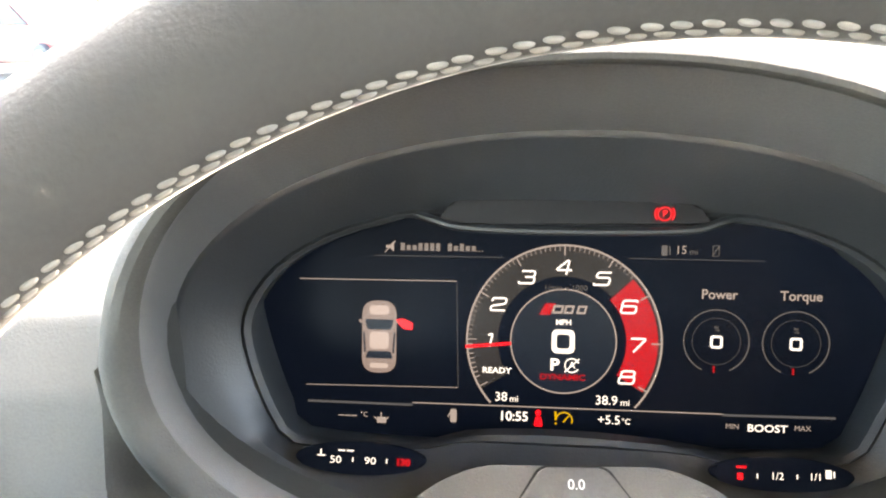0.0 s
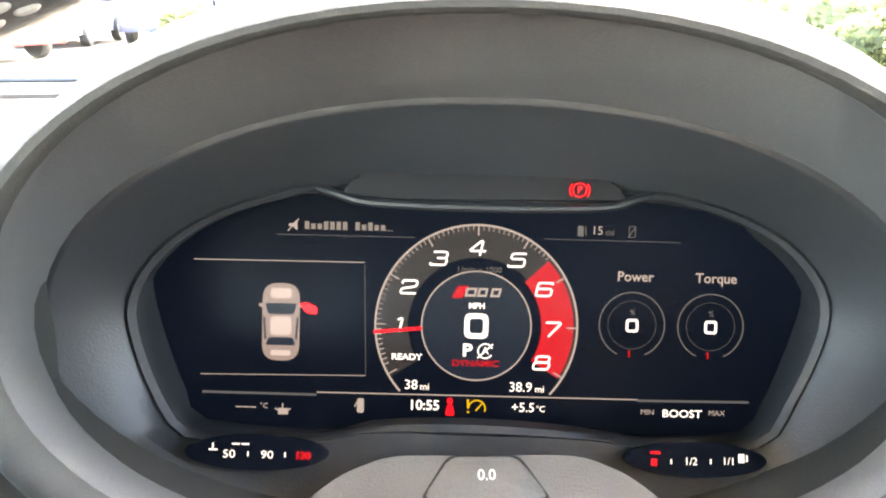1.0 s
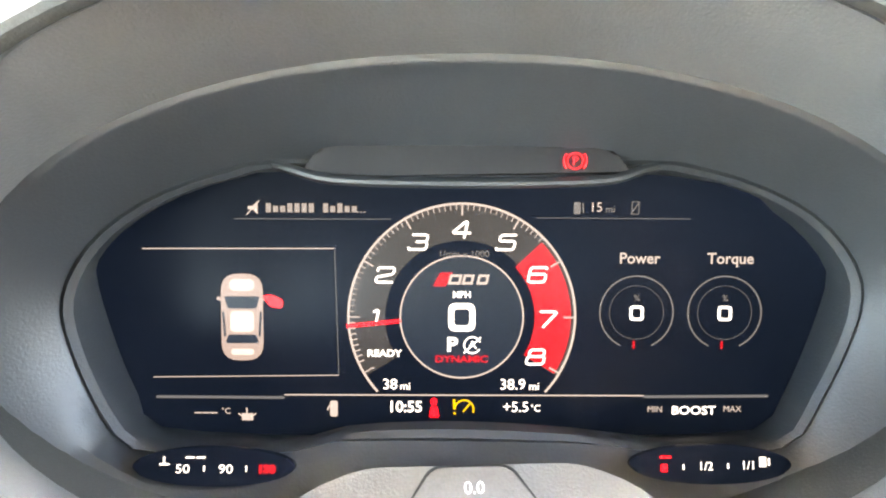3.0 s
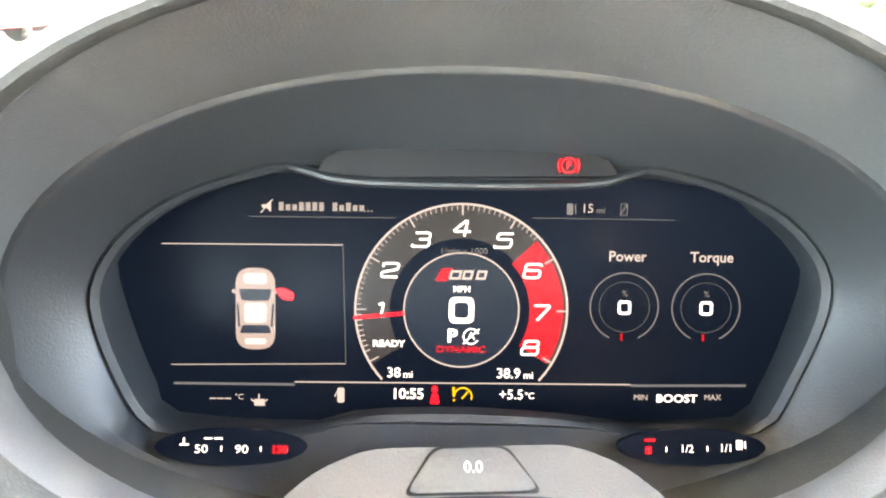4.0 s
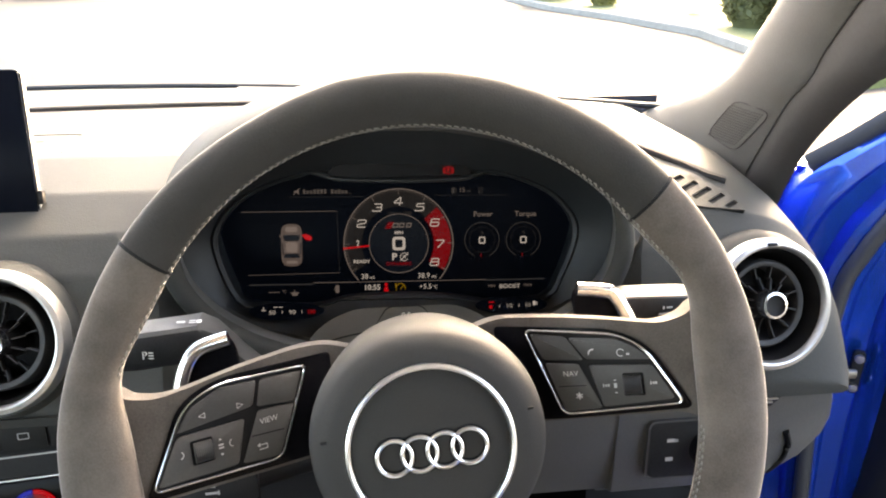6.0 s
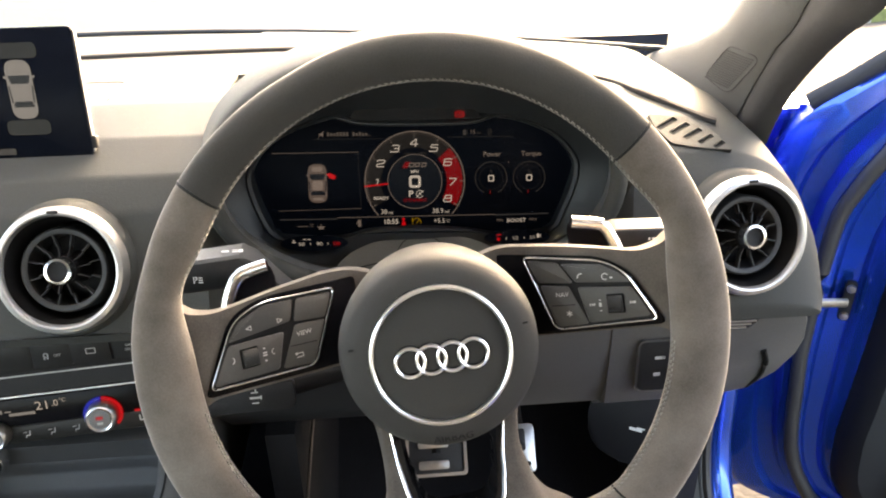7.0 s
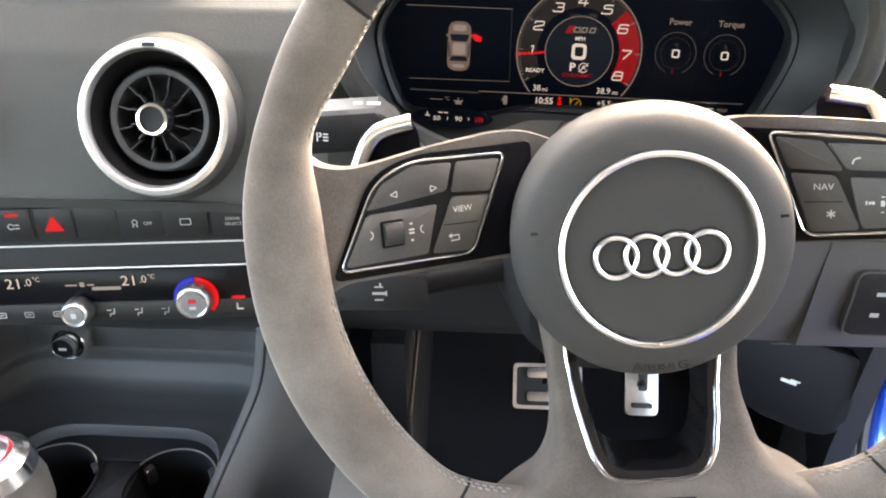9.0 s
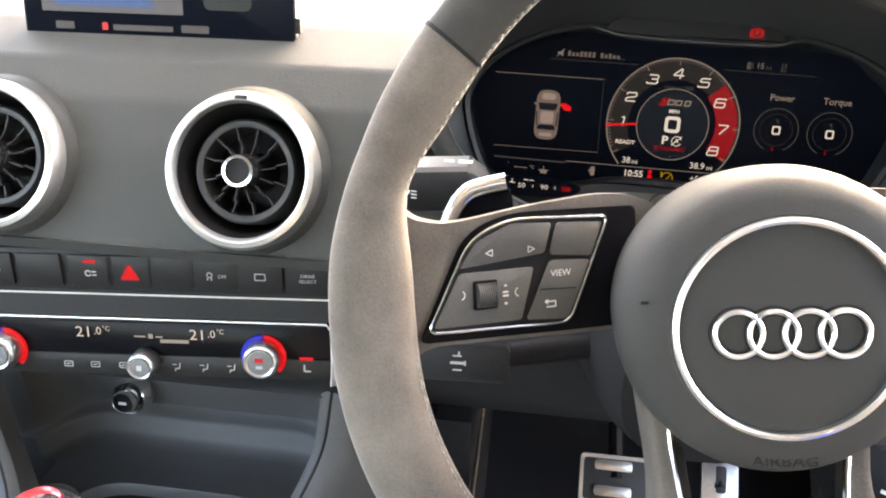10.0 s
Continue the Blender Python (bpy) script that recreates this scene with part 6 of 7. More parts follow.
for s in (-1, 1):
    K = SPOKES[s]
    turn = (lambda pts, s=s: list(pts) if s < 0 else list(pts)[::-1])
    spoke = part("spoke", prism(turn(rounded(K["spoke"], [0.002, 0.01, 0.02, 0.02, 0.01, 0.006, 0.006, 0.006, 0.001, 0.01, 0.004, 0.01, 0.01, 0.01, 0.002])), -0.016, -0.002, 0.005, 3, fz=dish), SUEDE_SPOKE, wheel, "suede covered spoke")
    part("spoke_panel", prism(turn(rounded(K["panel"], [0.003, 0.012, 0.012, 0.004, 0.004, 0.003])), -0.004, -0.0005, 0.001, fz=dish), PIANO, wheel, "gloss black spoke panel")
    outline = turn(rounded(K["pad"], [0.0040, 0.014, 0.014, 0.004, 0.005]))
    key = part("switch_pad", prism(outline, -0.002, 0.0012, 0.0004, fz=dish), BLACKMAT, wheel, "multifunction switch pad")
    part("chrome_edge", tube([(x, y, 0.0014 + dish(x, y)) for x, y in outline], 0.0008, n=8, closed=True), CHROME, key, "thin chrome surround")
    for pts in K["keys"]:
        part("button", prism(turn(rounded(pts, 0.0018)), 0.0004, 0.0027, 0.0007, fz=dish), BUTTON, key)
    rx, ry = K["roller"]
    part("roller_slot", prism(rounded(box(0.0112, 0.0126), 0.001), -0.0002, 0.0002), VENTBLACK, key, m=tilted(rx, ry, 0.0028))
    rings = [[(x, (0.0054 if i % 2 else 0.0051) * math.cos(a), 0.0016 + (0.0034 if i % 2 else 0.0031) * math.sin(a)) for a in [2 * math.pi * j / 20 for j in range(20)]] for i, x in enumerate(-0.0046 + 0.0092 * k / 20 for k in range(21))]
    part("roller", loft(rings, True), RUBBER, key, "ribbed roller", m=tilted(rx, ry, 0.0020))
    x0, y0, x1, y1 = K["seam"]
    part("key_seam", prism(line(x0, y0, x1, y1, 0.0005), 0.0027, 0.0029, fz=dish), VENTBLACK, key)
    if s < 0:
        text("VIEW", 0.0042, 0, 0, 0.0, PRINT_MID, key, m=tilted(-0.0832, 0.0165))
        bars([(0.0002, 0.0012, 0.0040, 0.0005), (0.0022, 0.0000, 0.0005, 0.0026), (0, -0.0012, 0.0046, 0.0005)], PRINT_MID, key, 0.0, "back_mark", m=tilted(-0.0878, 0.0031))
        part("back_arrow", prism([(-0.0034, 0.0012), (-0.0016, 0.0024), (-0.0016, 0.0000)][::-1], 0.0, 0.0001), PRINT_MID, key, m=tilted(-0.0878, 0.0031))
        for x, y, k in ((-0.1135, 0.0280, -1), (-0.0959, 0.0283, 1)):
            tip, b0, b1 = (0.0017 * k, 0.0), (-0.0014 * k, 0.0014), (-0.0014 * k, -0.0014)
            bm = bmesh.new()
            for p, q in ((tip, b0), (b0, b1), (b1, tip)):
                prism(line(p[0], p[1], q[0], q[1], 0.0004), 0.0, 0.0001, bm=bm)
            part("arrow_mark", bm, PRINT_MID, key, m=tilted(x, y))
        part("swipe_mark", prism(arc_band(0, 0, 0.0017, 0.0021, -80, 60, 12), 0.0, 0.0001), PRINT_MID, key, m=tilted(-0.1258, 0.0110))
        part("swipe_mark", prism(arc_band(0, 0, 0.0017, 0.0021, 110, 260, 12), 0.0, 0.0001), PRINT_MID, key, m=tilted(-0.1015, 0.0101))
        bars([(0, 0.0038, 0.0012, 0.0008), (0, 0.0010, 0.0026, 0.0008), (0, -0.0006, 0.0026, 0.0008), (0, -0.0040, 0.0012, 0.0010)], PRINT_MID, key, 0.0, "list_mark", m=tilted(-0.1072, 0.0096))
    else:
        text("NAV", 0.0042, 0, 0, 0.0, PRINT_MID, key, m=tilted(0.0843, 0.0137))
        bm = bmesh.new()
        for k in range(3):
            a = radians(60 * k + 30)
            prism(line(-0.0020 * math.cos(a), -0.0020 * math.sin(a), 0.0020 * math.cos(a), 0.0020 * math.sin(a), 0.0006), 0.0, 0.0001, bm=bm)
        part("star_mark", bm, PRINT_MID, key, m=tilted(0.0874, 0.0010))
        part("call_mark", prism(arc_band(0.0010, -0.0012, 0.0020, 0.0028, 75, 190, 10), 0.0, 0.0001), PRINT_MID, key, m=tilted(0.0957, 0.0257))
        part("voice_mark", prism(arc_band(0, 0, 0.0017, 0.0022, 30, 300, 14), 0.0, 0.0001), PRINT_MID, key, m=tilted(0.1100, 0.0243))
        bars([(0.0018, -0.0010, 0.0016, 0.0010)], PRINT_MID, key, 0.0, "voice_dot", m=tilted(0.1118, 0.0243))
        for x, y in ((0.1012, 0.0063), (0.1239, 0.0068)):
            bars([(-0.0014, 0.0, 0.0006, 0.0018), (0.0, 0.0, 0.0010, 0.0012), (0.0013, 0.0, 0.0010, 0.0014)], PRINT_MID, key, 0.0, "skip_mark", m=tilted(x, y))
        bars([(0.0, 0.0034, 0.0012, 0.0006), (0.0, 0.0004, 0.0016, 0.0026), (0.0, -0.0036, 0.0012, 0.0005)], PRINT_MID, key, 0.0, "volume_mark", m=tilted(0.1057, 0.0057))
    # gear paddle behind the spoke
    if s < 0:
        edge = [(-0.1425, 0.0200), (-0.1405, 0.0304), (-0.1354, 0.0427), (-0.1290, 0.0510), (-0.1205, 0.0545), (-0.1080, 0.0566)]
    else:
        edge = [(0.1412, 0.0180), (0.1388, 0.0275), (0.1355, 0.0362), (0.1310, 0.0455), (0.1255, 0.0490), (0.1075, 0.0532)]
    body = edge + [(s * 0.1050, 0.0480), (s * 0.1055, 0.0330), (s * 0.118, 0.015)]
    pdl = part("gear_paddle", prism(turn(rounded(body, 0.004))[::-1], -0.084, -0.0785, 0.001), PIANO, wheel, "gear shift paddle with satin chrome edge")
    part("paddle_edge", tube([(x, y, -0.0775) for x, y in smooth_curve(edge, 18, False)], 0.0048, 0.0040, 12), CHROME, pdl, "satin chrome edge")

# airbag cover
hub = part("airbag_cover", lathe([(0.0, -0.075), (0.054, -0.075), (0.0605, -0.045), (0.0620, -0.022), (0.0622, -0.010), (0.0608, -0.001), (0.0568, 0.0055), (0.050, 0.0090), (0.0435, 0.0105), (0.0425, 0.0095), (0.0405, 0.0095), (0.0395, 0.0105), (0.028, 0.0118), (0.0, 0.0125)], 72), AIRBAG, wheel, "round grained airbag cover", m=pose(0.0, -0.0015, 0))
part("emblem_ring", lathe([(0.0400, 0.0095), (0.0404, 0.0122), (0.0415, 0.0130), (0.0428, 0.0122), (0.0432, 0.0095)], 80), EMBLEM, hub, "satin chrome ring")
for x in (-0.0189, -0.0063, 0.0063, 0.0189):
    # raised black ring standing for the shadow in each circle's recess
    part("emblem_recess_shade", lathe([(0.0071, 0.0112), (0.0072, 0.0128), (0.0110, 0.0126), (0.0111, 0.0112)], 48), BLACKMAT, hub, m=pose(x, -0.0008, 0) @ Matrix.Diagonal((0.96, 0.96, 1, 1)))
    part("emblem_circle", lathe([(0.0079, 0.0118), (0.0081, 0.0138), (0.0090, 0.0145), (0.0100, 0.0138), (0.0102, 0.0118)], 48), EMBLEM, hub, m=pose(x, -0.0008, 0) @ Matrix.Diagonal((0.96, 0.96, 1, 1)))
text("AIRBAG", 0.0060, 0, -0.0530, 0.0080, DARK, hub, wide=1.2, m=pose(0, 0, 0))
for s in (-1, 1):
    part("cover_mark", prism(shifted(box(0.0030, 0.0012), s * 0.0525, 0.011), 0.0070, 0.0084), DARK, hub)

# lower spoke: a frame round an opening
OUT = [(-0.052, -0.030), (-0.047, -0.070), (-0.0475, -0.093), (-0.0505, -0.1040), (-0.0570, -0.1125), (-0.0700, -0.1200), (-0.080, -0.134), (-0.030, -0.137), (0.026, -0.137), (0.080, -0.134), (0.0700, -0.1200), (0.0570, -0.1125), (0.0500, -0.1040), (0.0465, -0.093), (0.0430, -0.070), (0.052, -0.030)]
INN = [(-0.041, -0.030), (-0.0375, -0.070), (-0.0345, -0.086), (-0.0330, -0.092), (-0.0312, -0.0985), (-0.0290, -0.1035), (-0.0245, -0.1085), (-0.0150, -0.1110), (0.0100, -0.1110), (0.0195, -0.1085), (0.0240, -0.1035), (0.0262, -0.0985), (0.0275, -0.092), (0.0288, -0.086), (0.0310, -0.070), (0.041, -0.030)]


def lower_dish(x, y):
    return -0.030 * max(0.0, min(1.0, (y + 0.118) / 0.06))


def strip(outer, inner, z0, z1, fall=0.0):
    """A band between two open outlines; its outer edge falls away in a round by that much."""
    o, i = smooth_curve(outer, 64, False), smooth_curve(inner, 64, False)
    rings = []
    for (ax, ay), (bx, by) in zip(o, i):
        row_ = [(bx, by, z0 + lower_dish(bx, by))]
        for k in (0.0, 0.06, 0.3, 0.5, 0.65, 0.78, 0.88, 0.95, 1.0):
            x, y = bx + (ax - bx) * k, by + (ay - by) * k
            v = max(0.0, (k - 0.5) / 0.5)
            row_.append((x, y, z1 + lower_dish(x, y) - fall * (1 - math.sqrt(1 - v * v)) - (0.0015 if k == 0.0 else 0.0)))
        row_.append((ax, ay, z0 + lower_dish(ax, ay)))
        rings.append(row_)
    return loft(rings, True, (True, True))


low = part("lower_spoke", strip(OUT, INN, -0.020, 0.0115, 0.010), SUEDE_SPOKE, wheel, "grey suede lower spoke round an opening")
IN2 = [(x * 0.86, y + 0.004 if y < -0.09 else y) for x, y in INN]
part("gloss_insert", strip(INN, IN2, -0.018, 0.0105), GLOSS, low, "gloss black insert")
part("chrome_edge", tube([(x, y, 0.0112 + lower_dish(x, y)) for x, y in smooth_curve(INN, 64, False)], 0.0012, n=8), CHROME, low, "thin chrome line")
bdg = part("rim_badge", prism(rounded(shifted(box(0.031, 0.0105), -0.001, -0.1235), 0.001), 0.0095, 0.0128, 0.0004), GLOSS, wheel, "small badge, red and chrome")
part("badge_red", prism([(-0.0160, -0.1280), (-0.0095, -0.1280), (-0.0065, -0.1190), (-0.0130, -0.1190)], 0.0126, 0.0135), REDPLAS, bdg)
bars([(-0.001, -0.1235, 0.0080, 0.0070), (0.0085, -0.1235, 0.0080, 0.0070)], CHROME, bdg, 0.0135, "badge_plate")

# ---- car shell ----
pil = thing("windscreen_pillar", Matrix(), "grey fabric trimmed windscreen pillar with a tweeter grille", "pillar", kind="structure")
# cuts up the pillar: the edge at the glass, the edge at the door seal, the seal's outer edge
SEC = smooth_curve([(0.270, 0.545, 0.975, 0.305, 0.370, 0.945, 0.325, 0.335, 0.935), (0.278, 0.537, 1.006, 0.305, 0.354, 0.980, 0.325, 0.320, 0.975), (0.292, 0.512, 1.022, 0.305, 0.338, 1.008, 0.325, 0.308, 1.005),
                    (0.299, 0.452, 1.044, 0.305, 0.322, 1.035, 0.325, 0.290, 1.036), (0.300, 0.400, 1.068, 0.305, 0.300, 1.068, 0.325, 0.262, 1.068), (0.300, 0.372, 1.092, 0.305, 0.277, 1.092, 0.325, 0.236, 1.092),
                    (0.300, 0.335, 1.136, 0.305, 0.247, 1.138, 0.325, 0.185, 1.135), (0.292, 0.12, 1.370, 0.302, 0.05, 1.375, 0.322, -0.06, 1.380)], 36, False)
rings, dark = [], []
for q in SEC:
    A, B, E = Vector(q[:3]), Vector(q[3:6]), Vector(q[6:])
    out = Vector((0.050, 0.05, 0))
    n = Vector((-0.009, -0.003, 0.001))
    rings.append([A, A * 0.92 + B * 0.08 + n * 0.35, A * 0.78 + B * 0.22 + n * 0.75, (A + B) / 2 + n, A * 0.25 + B * 0.75 + n * 0.75, A * 0.08 + B * 0.92 + n * 0.35, B, B + out, A + out])
    dark.append([B + Vector((0.001, 0.002, 0)), B * 0.75 + E * 0.25 + Vector((-0.003, -0.005, 0)), B * 0.4 + E * 0.6 + Vector((-0.003, -0.006, 0)), B * 0.1 + E * 0.9 + Vector((0.0, -0.003, 0)), E, E + Vector((0.03, 0.06, 0)), B + Vector((0.05, 0.06, 0))])
trim = part("trim", loft(rings, True), PILLAR, pil, "pale grey pillar trim")
part("door_seal", loft(dark, True), RUBBER, pil, "black door seal along the pillar")
# the tweeter's pierced field lies flush in the trim
bpy.context.view_layer.update()


def on_trim(u, v, lift=0.0003):
    hit, q, _, _ = trim.ray_cast(Vector((0.20, 0.358 - u, 1.036 + v)), Vector((1, 0, 0)))
    return (q.x - lift if hit else 0.2935, 0.358 - u, 1.036 + v)


TWEET = rounded([(-0.043, -0.017), (0.0, -0.024), (0.043, 0.020), (-0.003, 0.022)], 0.012)
grille = part("tweeter_grille", tube([on_trim(x, y, 0.0) for x, y in TWEET], 0.0005, n=6, closed=True), DARK, pil, "thin dark line round a pierced tweeter field")
bm = bmesh.new()
for i in range(14):
    for j in range(15):
        v_ = -0.0175 + 0.0024 * j
        x, y, z = on_trim(-0.0215 + 0.0030 * i + v_ - 0.001, v_, 0.0)
        loft([[(x + dx_, y + 0.0007 * math.cos(a), z + 0.0007 * math.sin(a)) for a in [math.pi * k / 3 for k in range(6)]] for dx_ in (-0.0004, 0.001)], True, (True, True), bm)
tagged(part("grille_hole", bm, DARK, grille), kind="stuff")
left_p = thing("far_windscreen_pillar", Matrix(), "grey trimmed far windscreen pillar", "pillar", kind="structure")
part("trim", loft([[(-0.732 - p[0], p[1], p[2]) for p in r] for r in rings], True), PILLAR, left_p, "pale grey pillar trim")

roof = part("ceiling", loft([[(x, 0.12, 1.375), (x, -0.4, 1.42), (x, -1.9, 1.40), (x, -1.9, 1.44), (x, -0.4, 1.46), (x, 0.14, 1.42)] for x in (-1.16, 0.43)], True), HEADLINER)
tagged(roof, "unseen headliner, kept pale to bounce light into the cabin", "ceiling", kind="structure")
lw = part("wall_far_side", loft([[(x, 0.9, 0.25), (x, 0.9, 0.90), (x, -1.9, 0.90), (x, -1.9, 0.25)] for x in (-1.12, -1.18)], True), DARK)
tagged(lw, "dark far side door panels of the car", "wall", kind="structure")
# unseen plain wall; its top edge sets how much light enters from behind
rw = part("unseen_rear_wall", loft([[(-1.15, y, 0.25), (0.43, y, 0.25), (0.43, y, 0.84), (-1.15, y, 0.84)] for y in (-1.45, -1.50)], True), DARK)
tagged(rw, "unseen dark wall behind, its height set for the light let in", "wall", kind="structure")
bk = part("wall_firewall", loft([[(x, 0.93, 0.2), (x, 0.93, 0.95), (x, 0.97, 0.95), (x, 0.97, 0.2)] for x in (-1.15, 0.46)], True), BLACKMAT)
tagged(bk, "black bulkhead ahead of the footwell", "wall", kind="structure")
# unseen wall, added to keep side light off the wheel's right grip
nw = part("near_side_light_block", loft([[(x, -0.30, 0.25), (x, -0.18, 1.40), (x, -1.9, 1.40), (x, -1.9, 0.25)] for x in (0.44, 0.50)], True), DARK)
tagged(nw, "unseen dark wall added to block light from the near side", "wall", kind="structure")
rs = part("wall_sill", loft([[(x, 0.30, 0.20), (x, 0.30, 0.36), (x, -1.9, 0.36), (x, -1.9, 0.20)] for x in (0.42, 0.50)], True), BLUE)
tagged(rs, "blue painted door sill", "sill", kind="structure")

bon = thing("bonnet", Matrix(), "metallic blue car bonnet beyond the windscreen", "bonnet")
part("panel", loft([[(x, base_y(x) + 0.10 + d, 0.970 - 0.12 * d * d - 0.06 * (x + 0.366) ** 2 - 0.06 * d) for x in [-1.10 + 0.08 * i for i in range(19)]] for d in (0.0, 0.05, 0.2, 0.5, 0.9, 1.1)], False), BLUE, bon)
scu = part("wiper_tray", loft([[(x, base_y(x) + 0.02, 0.92), (x, base_y(x) + 0.12, 0.915), (x, base_y(x) + 0.12, 0.90), (x, base_y(x) + 0.02, 0.90)] for x in (-1.1, -0.7, -0.366, 0, 0.33)], True), BLACKMAT)
tagged(scu, "black plastic tray below the windscreen", "trim", kind="structure")

# door jamb and open door
jamb = thing("door_jamb", Matrix(), "blue painted door jamb with black seal and hinges", "door jamb", kind="structure")
part("post", loft([[(0.352, 0.44 + d, z), (0.390, 0.450 + d, z), (0.400, 0.475 + d, z), (0.404, 0.62, z), (0.352, 0.64, z)] for z, d in ((0.22, 0.02), (0.46, 0.02), (0.60, 0.01), (0.80, 0.0), (0.93, 0.0))], True), BLUE, jamb, "blue painted post")
part("wing_edge", loft([[(0.400, 0.615, z), (0.470, 0.640 + c, z), (0.600, 0.66 + c, z), (0.72, 0.66, z), (0.72, 0.72, z), (0.400, 0.72, z)] for z, c in ((0.16, 0.0), (0.40, 0.015), (0.55, 0.03), (0.70, 0.015), (0.90, 0.0))], True), BLUE, jamb, "blue inner edge of the wing")
FLANGE = smooth_curve([(0.400, 0.455, 0.90), (0.400, 0.440, 0.72), (0.400, 0.424, 0.575), (0.400, 0.412, 0.505), (0.400, 0.378, 0.445), (0.403, 0.300, 0.385), (0.408, 0.15, 0.350), (0.412, -0.30, 0.340), (0.412, -1.0, 0.340)], 44, False)
part("flange", tube(FLANGE, 0.017, 0.010, 10), BLUE, jamb, "rounded blue door opening flange")
part("seal", tube([(x - 0.021, y - 0.004, z - 0.003) for x, y, z in FLANGE], 0.0075, 0.010, 10), SEAL_GREY, jamb, "dark rubber door seal")
part("seal_lip", tube([(x - 0.031, y - 0.010, z - 0.001) for x, y, z in FLANGE], 0.003, 0.004, 8), PILLAR, jamb)
trim_rows = [[(x - 0.034, y - 0.012, z), (x - 0.050, y - 0.020, z + 0.004), (x - 0.075, y - 0.010, z - 0.03), (x - 0.085, y + 0.02, z - 0.12), (x - 0.034, y + 0.02, z - 0.12)] for x, y, z in FLANGE]
part("sill_trim", loft(trim_rows, True), DASH, jamb, "grey plastic sill trim")
for s_, z in ((0.020, 0.470), (0.026, 0.812)):
    hg = part("hinge", prism(rounded(box(0.062, 0.058), 0.008), -0.010, 0.010, 0.004), BLUE, jamb, "blue painted hinge", m=facing((0.462, 0.575, z), 0, 35))
    part("hinge_pin", tube([(-0.012, -0.036, 0.014), (-0.012, 0.036, 0.014)], 0.0085, n=12), BLUE, hg)
    for bx, by in ((0.016, 0.014), (0.016, -0.014)):
        part("hinge_bolt", lathe([(0.0, 0.010), (0.0075, 0.010), (0.0070, 0.016), (0.0, 0.016)], 6), STEEL, hg, m=pose(bx, by, 0))

door = thing("open_door", pose(0.50, 0.60, 0.0, 0, 0, 62), "open blue car door with grey inner panel", "car door")
# local: the door runs along -y from its hinge, its inside faces -x; curves are (distance from the hinge, height)
EDGE = smooth_curve([(0.22, 1.075), (0.10, 0.970), (0.035, 0.915), (0.004, 0.86), (-0.006, 0.77), (-0.006, 0.60), (0.0, 0.48), (0.010, 0.38), (0.035, 0.275), (0.09, 0.245), (0.3, 0.235), (1.0, 0.235)], 66, False)
SEALC = smooth_curve([(0.25, 1.04), (0.165, 0.945), (0.126, 0.874), (0.106, 0.827), (0.091, 0.766), (0.090, 0.593), (0.096, 0.508), (0.110, 0.394), (0.138, 0.323), (0.190, 0.275), (0.35, 0.262), (1.0, 0.262)], 66, False)
PANELC = smooth_curve([(0.33, 1.02), (0.235, 0.92), (0.195, 0.84), (0.180, 0.79), (0.170, 0.72), (0.168, 0.60), (0.167, 0.508), (0.166, 0.423), (0.180, 0.339), (0.230, 0.300), (0.37, 0.288), (1.0, 0.288)], 66, False)


def between(p, q, k, x):
    return (x, -(p[0] + (q[0] - p[0]) * k), p[1] + (q[1] - p[1]) * k)


shell = [[between(e, c, 0.0, 0.060), between(e, c, 0.0, 0.004), between(e, c, 0.10, -0.004), between(e, c, 0.42, -0.006), between(e, c, 0.50, 0.004), between(e, c, 0.72, 0.004), between(e, c, 0.80, -0.018), between(c, p, 0.0, -0.022), between(c, p, 0.22, -0.020), between(c, p, 0.30, -0.010), between(c, p, 0.62, -0.008), between(c, p, 0.78, -0.020), between(c, p, 1.0, -0.026), between(c, p, 1.1, 0.050)] for e, c, p in zip(EDGE, SEALC, PANELC)]
part("inner_frame", loft(shell, True), BLUE, door, "creased blue inner frame of the door")
part("edge_seal", tube([(-0.028, -a, z) for a, z in SEALC], 0.010, 0.0105, 12), SEAL_GREY, door, "brown-black seal round the door")
part("outer_skin", loft([[(0.062, 0.006, 0.24), (0.075, -0.5, 0.24), (0.062, -1.04, 0.24), (0.052, -1.04, 0.24), (0.064, -0.5, 0.24), (0.052, 0.006, 0.24)], [(0.105, 0.010, 0.60), (0.12, -0.5, 0.60), (0.10, -1.04, 0.60), (0.09, -1.04, 0.60), (0.108, -0.5, 0.60), (0.094, 0.010, 0.60)], [(0.062, -0.02, 0.91), (0.075, -0.5, 0.95), (0.062, -1.04, 0.97), (0.052, -1.04, 0.97), (0.064, -0.5, 0.95), (0.052, -0.02, 0.91)]], True), BLUE, door, "blue outer skin")
inset = [(a + 0.030, z + 0.030 * max(-1.0, min(1.0, (0.60 - z) / 0.25))) for a, z in PANELC]
# side face coloured black, as it turns away from the light
part("shaded_panel_side", loft([[between(p, q, 0.0, -0.026), between(p, q, 0.25, -0.050), between(p, q, 0.7, -0.066), between(p, q, 1.0, -0.071), between(p, q, 1.0, -0.02)] for p, q in zip(PANELC, inset)], True), BLACKMAT, door, "turned-in edge of the door panel, coloured black for shade")


def bulge(z):
    return 0.020 * max(0.0, 1 - abs(z - 0.86) / 0.10) - 0.018 * max(0.0, 1 - abs(z - 0.70) / 0.12) + 0.012 * max(0.0, 1 - abs(z - 0.45) / 0.16)


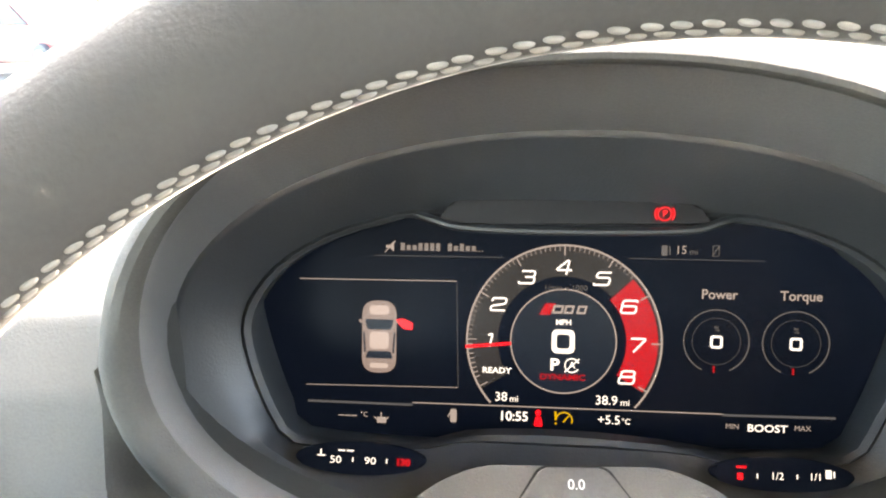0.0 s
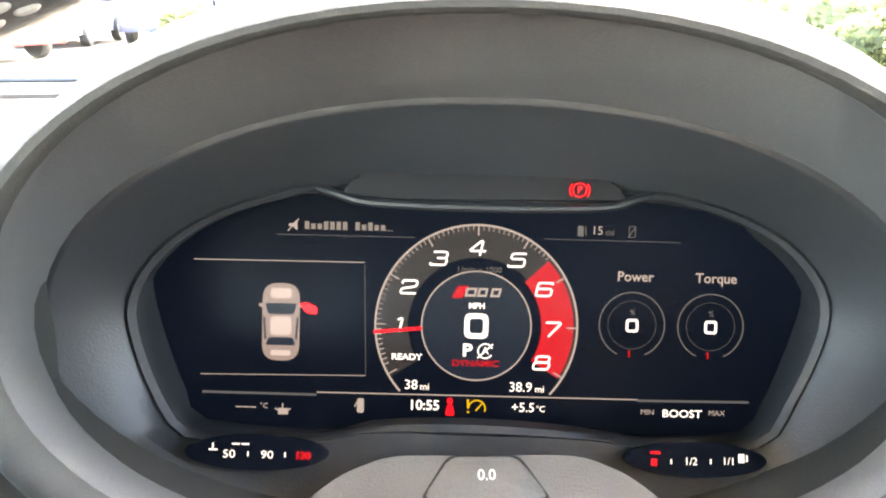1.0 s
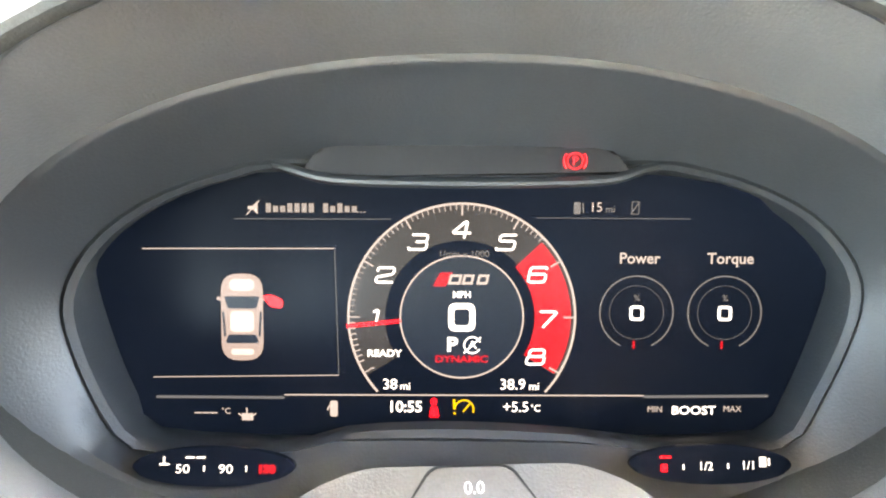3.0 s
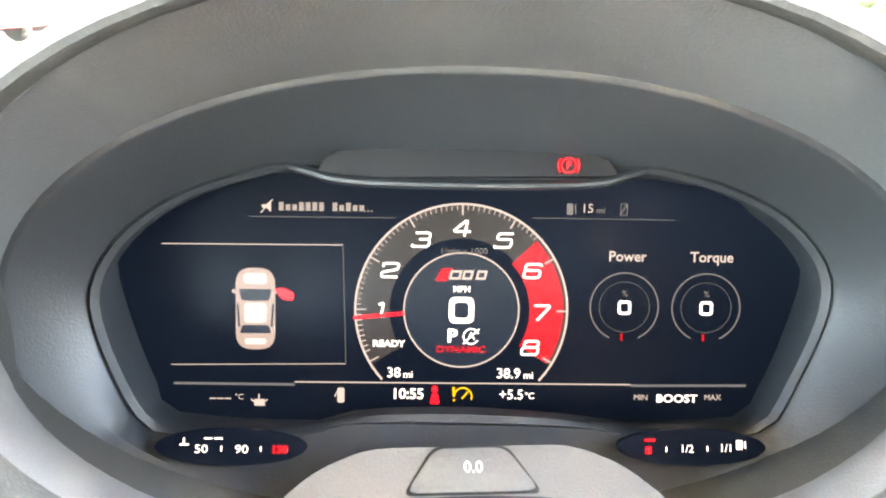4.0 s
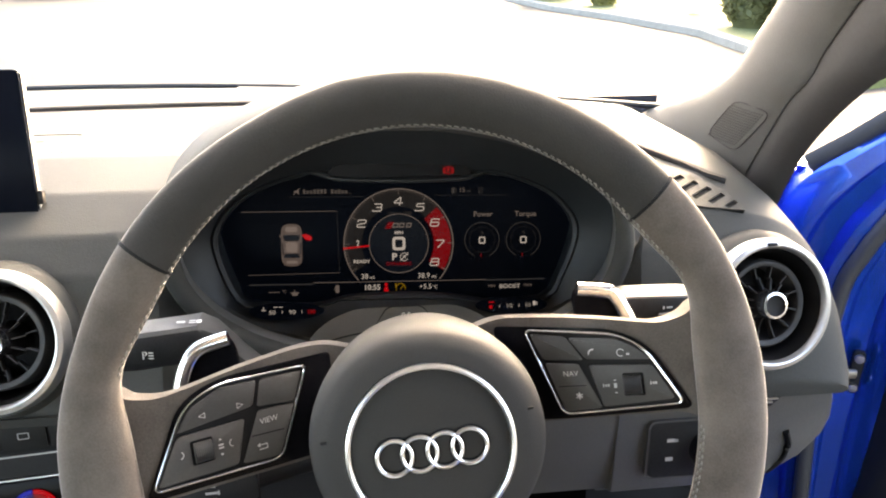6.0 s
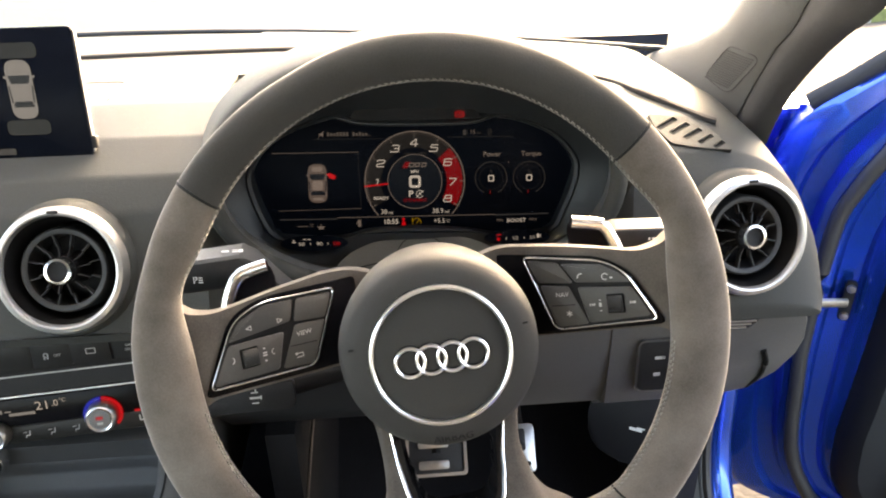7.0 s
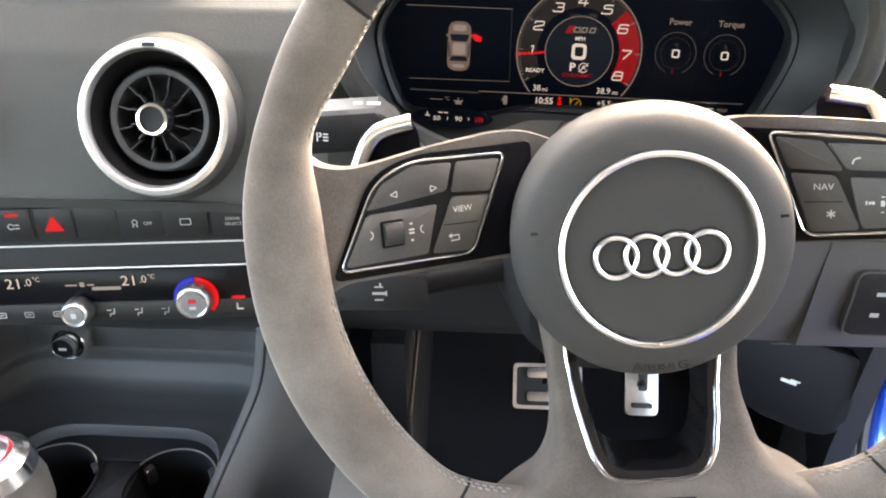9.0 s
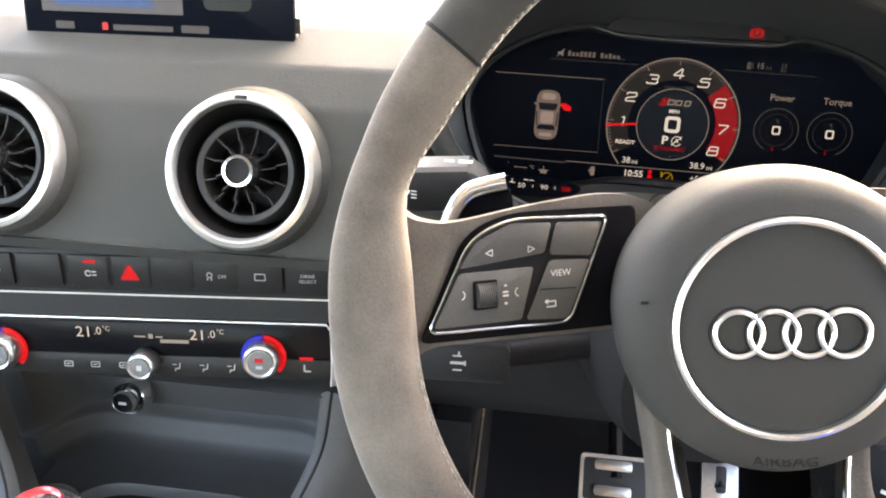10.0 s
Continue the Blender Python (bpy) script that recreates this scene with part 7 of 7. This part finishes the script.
part("inner_panel", loft([[(-0.071, -q[0], q[1]), (-0.082 - bulge(q[1]) * 0.4, -q[0] - 0.05, q[1]), (-0.085 - bulge(q[1]), -max(0.45, q[0] + 0.1), q[1]), (-0.080, -1.02, q[1]), (0.02, -1.02, q[1]), (0.0, -q[0] - 0.02, q[1])] for q in inset], True), DASH, door, "grey moulded inner panel")
spk = basis((-0.096, -0.385, 0.365), (0, -1, 0), (0, 0, 1), (-1, 0, 0))
part("speaker_grille", prism(rounded(box(0.26, 0.19), 0.035), -0.004, 0.008, 0.004), DASH, door, "grey speaker cover", m=spk)
part("speaker_edge", ring_band(rounded(box(0.268, 0.198), 0.039), rounded(box(0.260, 0.190), 0.035), -0.004, 0.010), SATIN, door, "silver edge round the speaker", m=spk)
part("frame_strip", tube([(0.020, -0.030, 0.922), (0.018, -0.072, 0.955), (0.015, -0.110, 0.990), (0.01, -0.23, 1.095)], 0.012, 0.014, 10), RUBBER, door, "black strip along the window frame")
strap = tube([(0.405, 0.516, 0.670), (0.52, 0.515, 0.664), (0.600, 0.513, 0.660)], 0.0050, 0.0075, 8)
part("check_strap", strap, STEEL, jamb, "steel door check strap")
brk = part("strap_bracket", prism(rounded(box(0.014, 0.062), 0.005), -0.004, 0.004, 0.002), BLACKMAT, door, "black strap bracket", m=basis((-0.026, -0.130, 0.662), (0, -1, 0), (0, 0, 1), (-1, 0, 0)))
for z in (-0.022, 0.022):
    part("bracket_bolt", lathe([(0.0, 0.004), (0.006, 0.004), (0.0055, 0.009), (0.0, 0.010)], 12), STEEL, brk, m=pose(0, z, 0))

ws = part("windscreen_glass", loft([[(x, base_y(x) + 0.01, 0.98), (x, base_y(x) + 0.014, 0.982), (x * 0.86 - 0.05, 0.134, 1.394), (x * 0.86 - 0.05, 0.128, 1.388)] for x in [-1.06 + 0.104 * i for i in range(15)]], True), bpy.data.materials.new("clear_glass"))
gm = ws.data.materials[0]
gm.use_nodes = True
gp = gm.node_tree.nodes["Principled BSDF"]
gp.inputs["Transmission Weight"].default_value, gp.inputs["Roughness"].default_value, gp.inputs["IOR"].default_value = 1.0, 0.0, 1.05
gp.inputs["Base Color"].default_value = (0.95, 0.98, 0.97, 1)
ws.visible_shadow = False
tagged(ws, "clear curved windscreen glass", "windscreen", kind="structure")
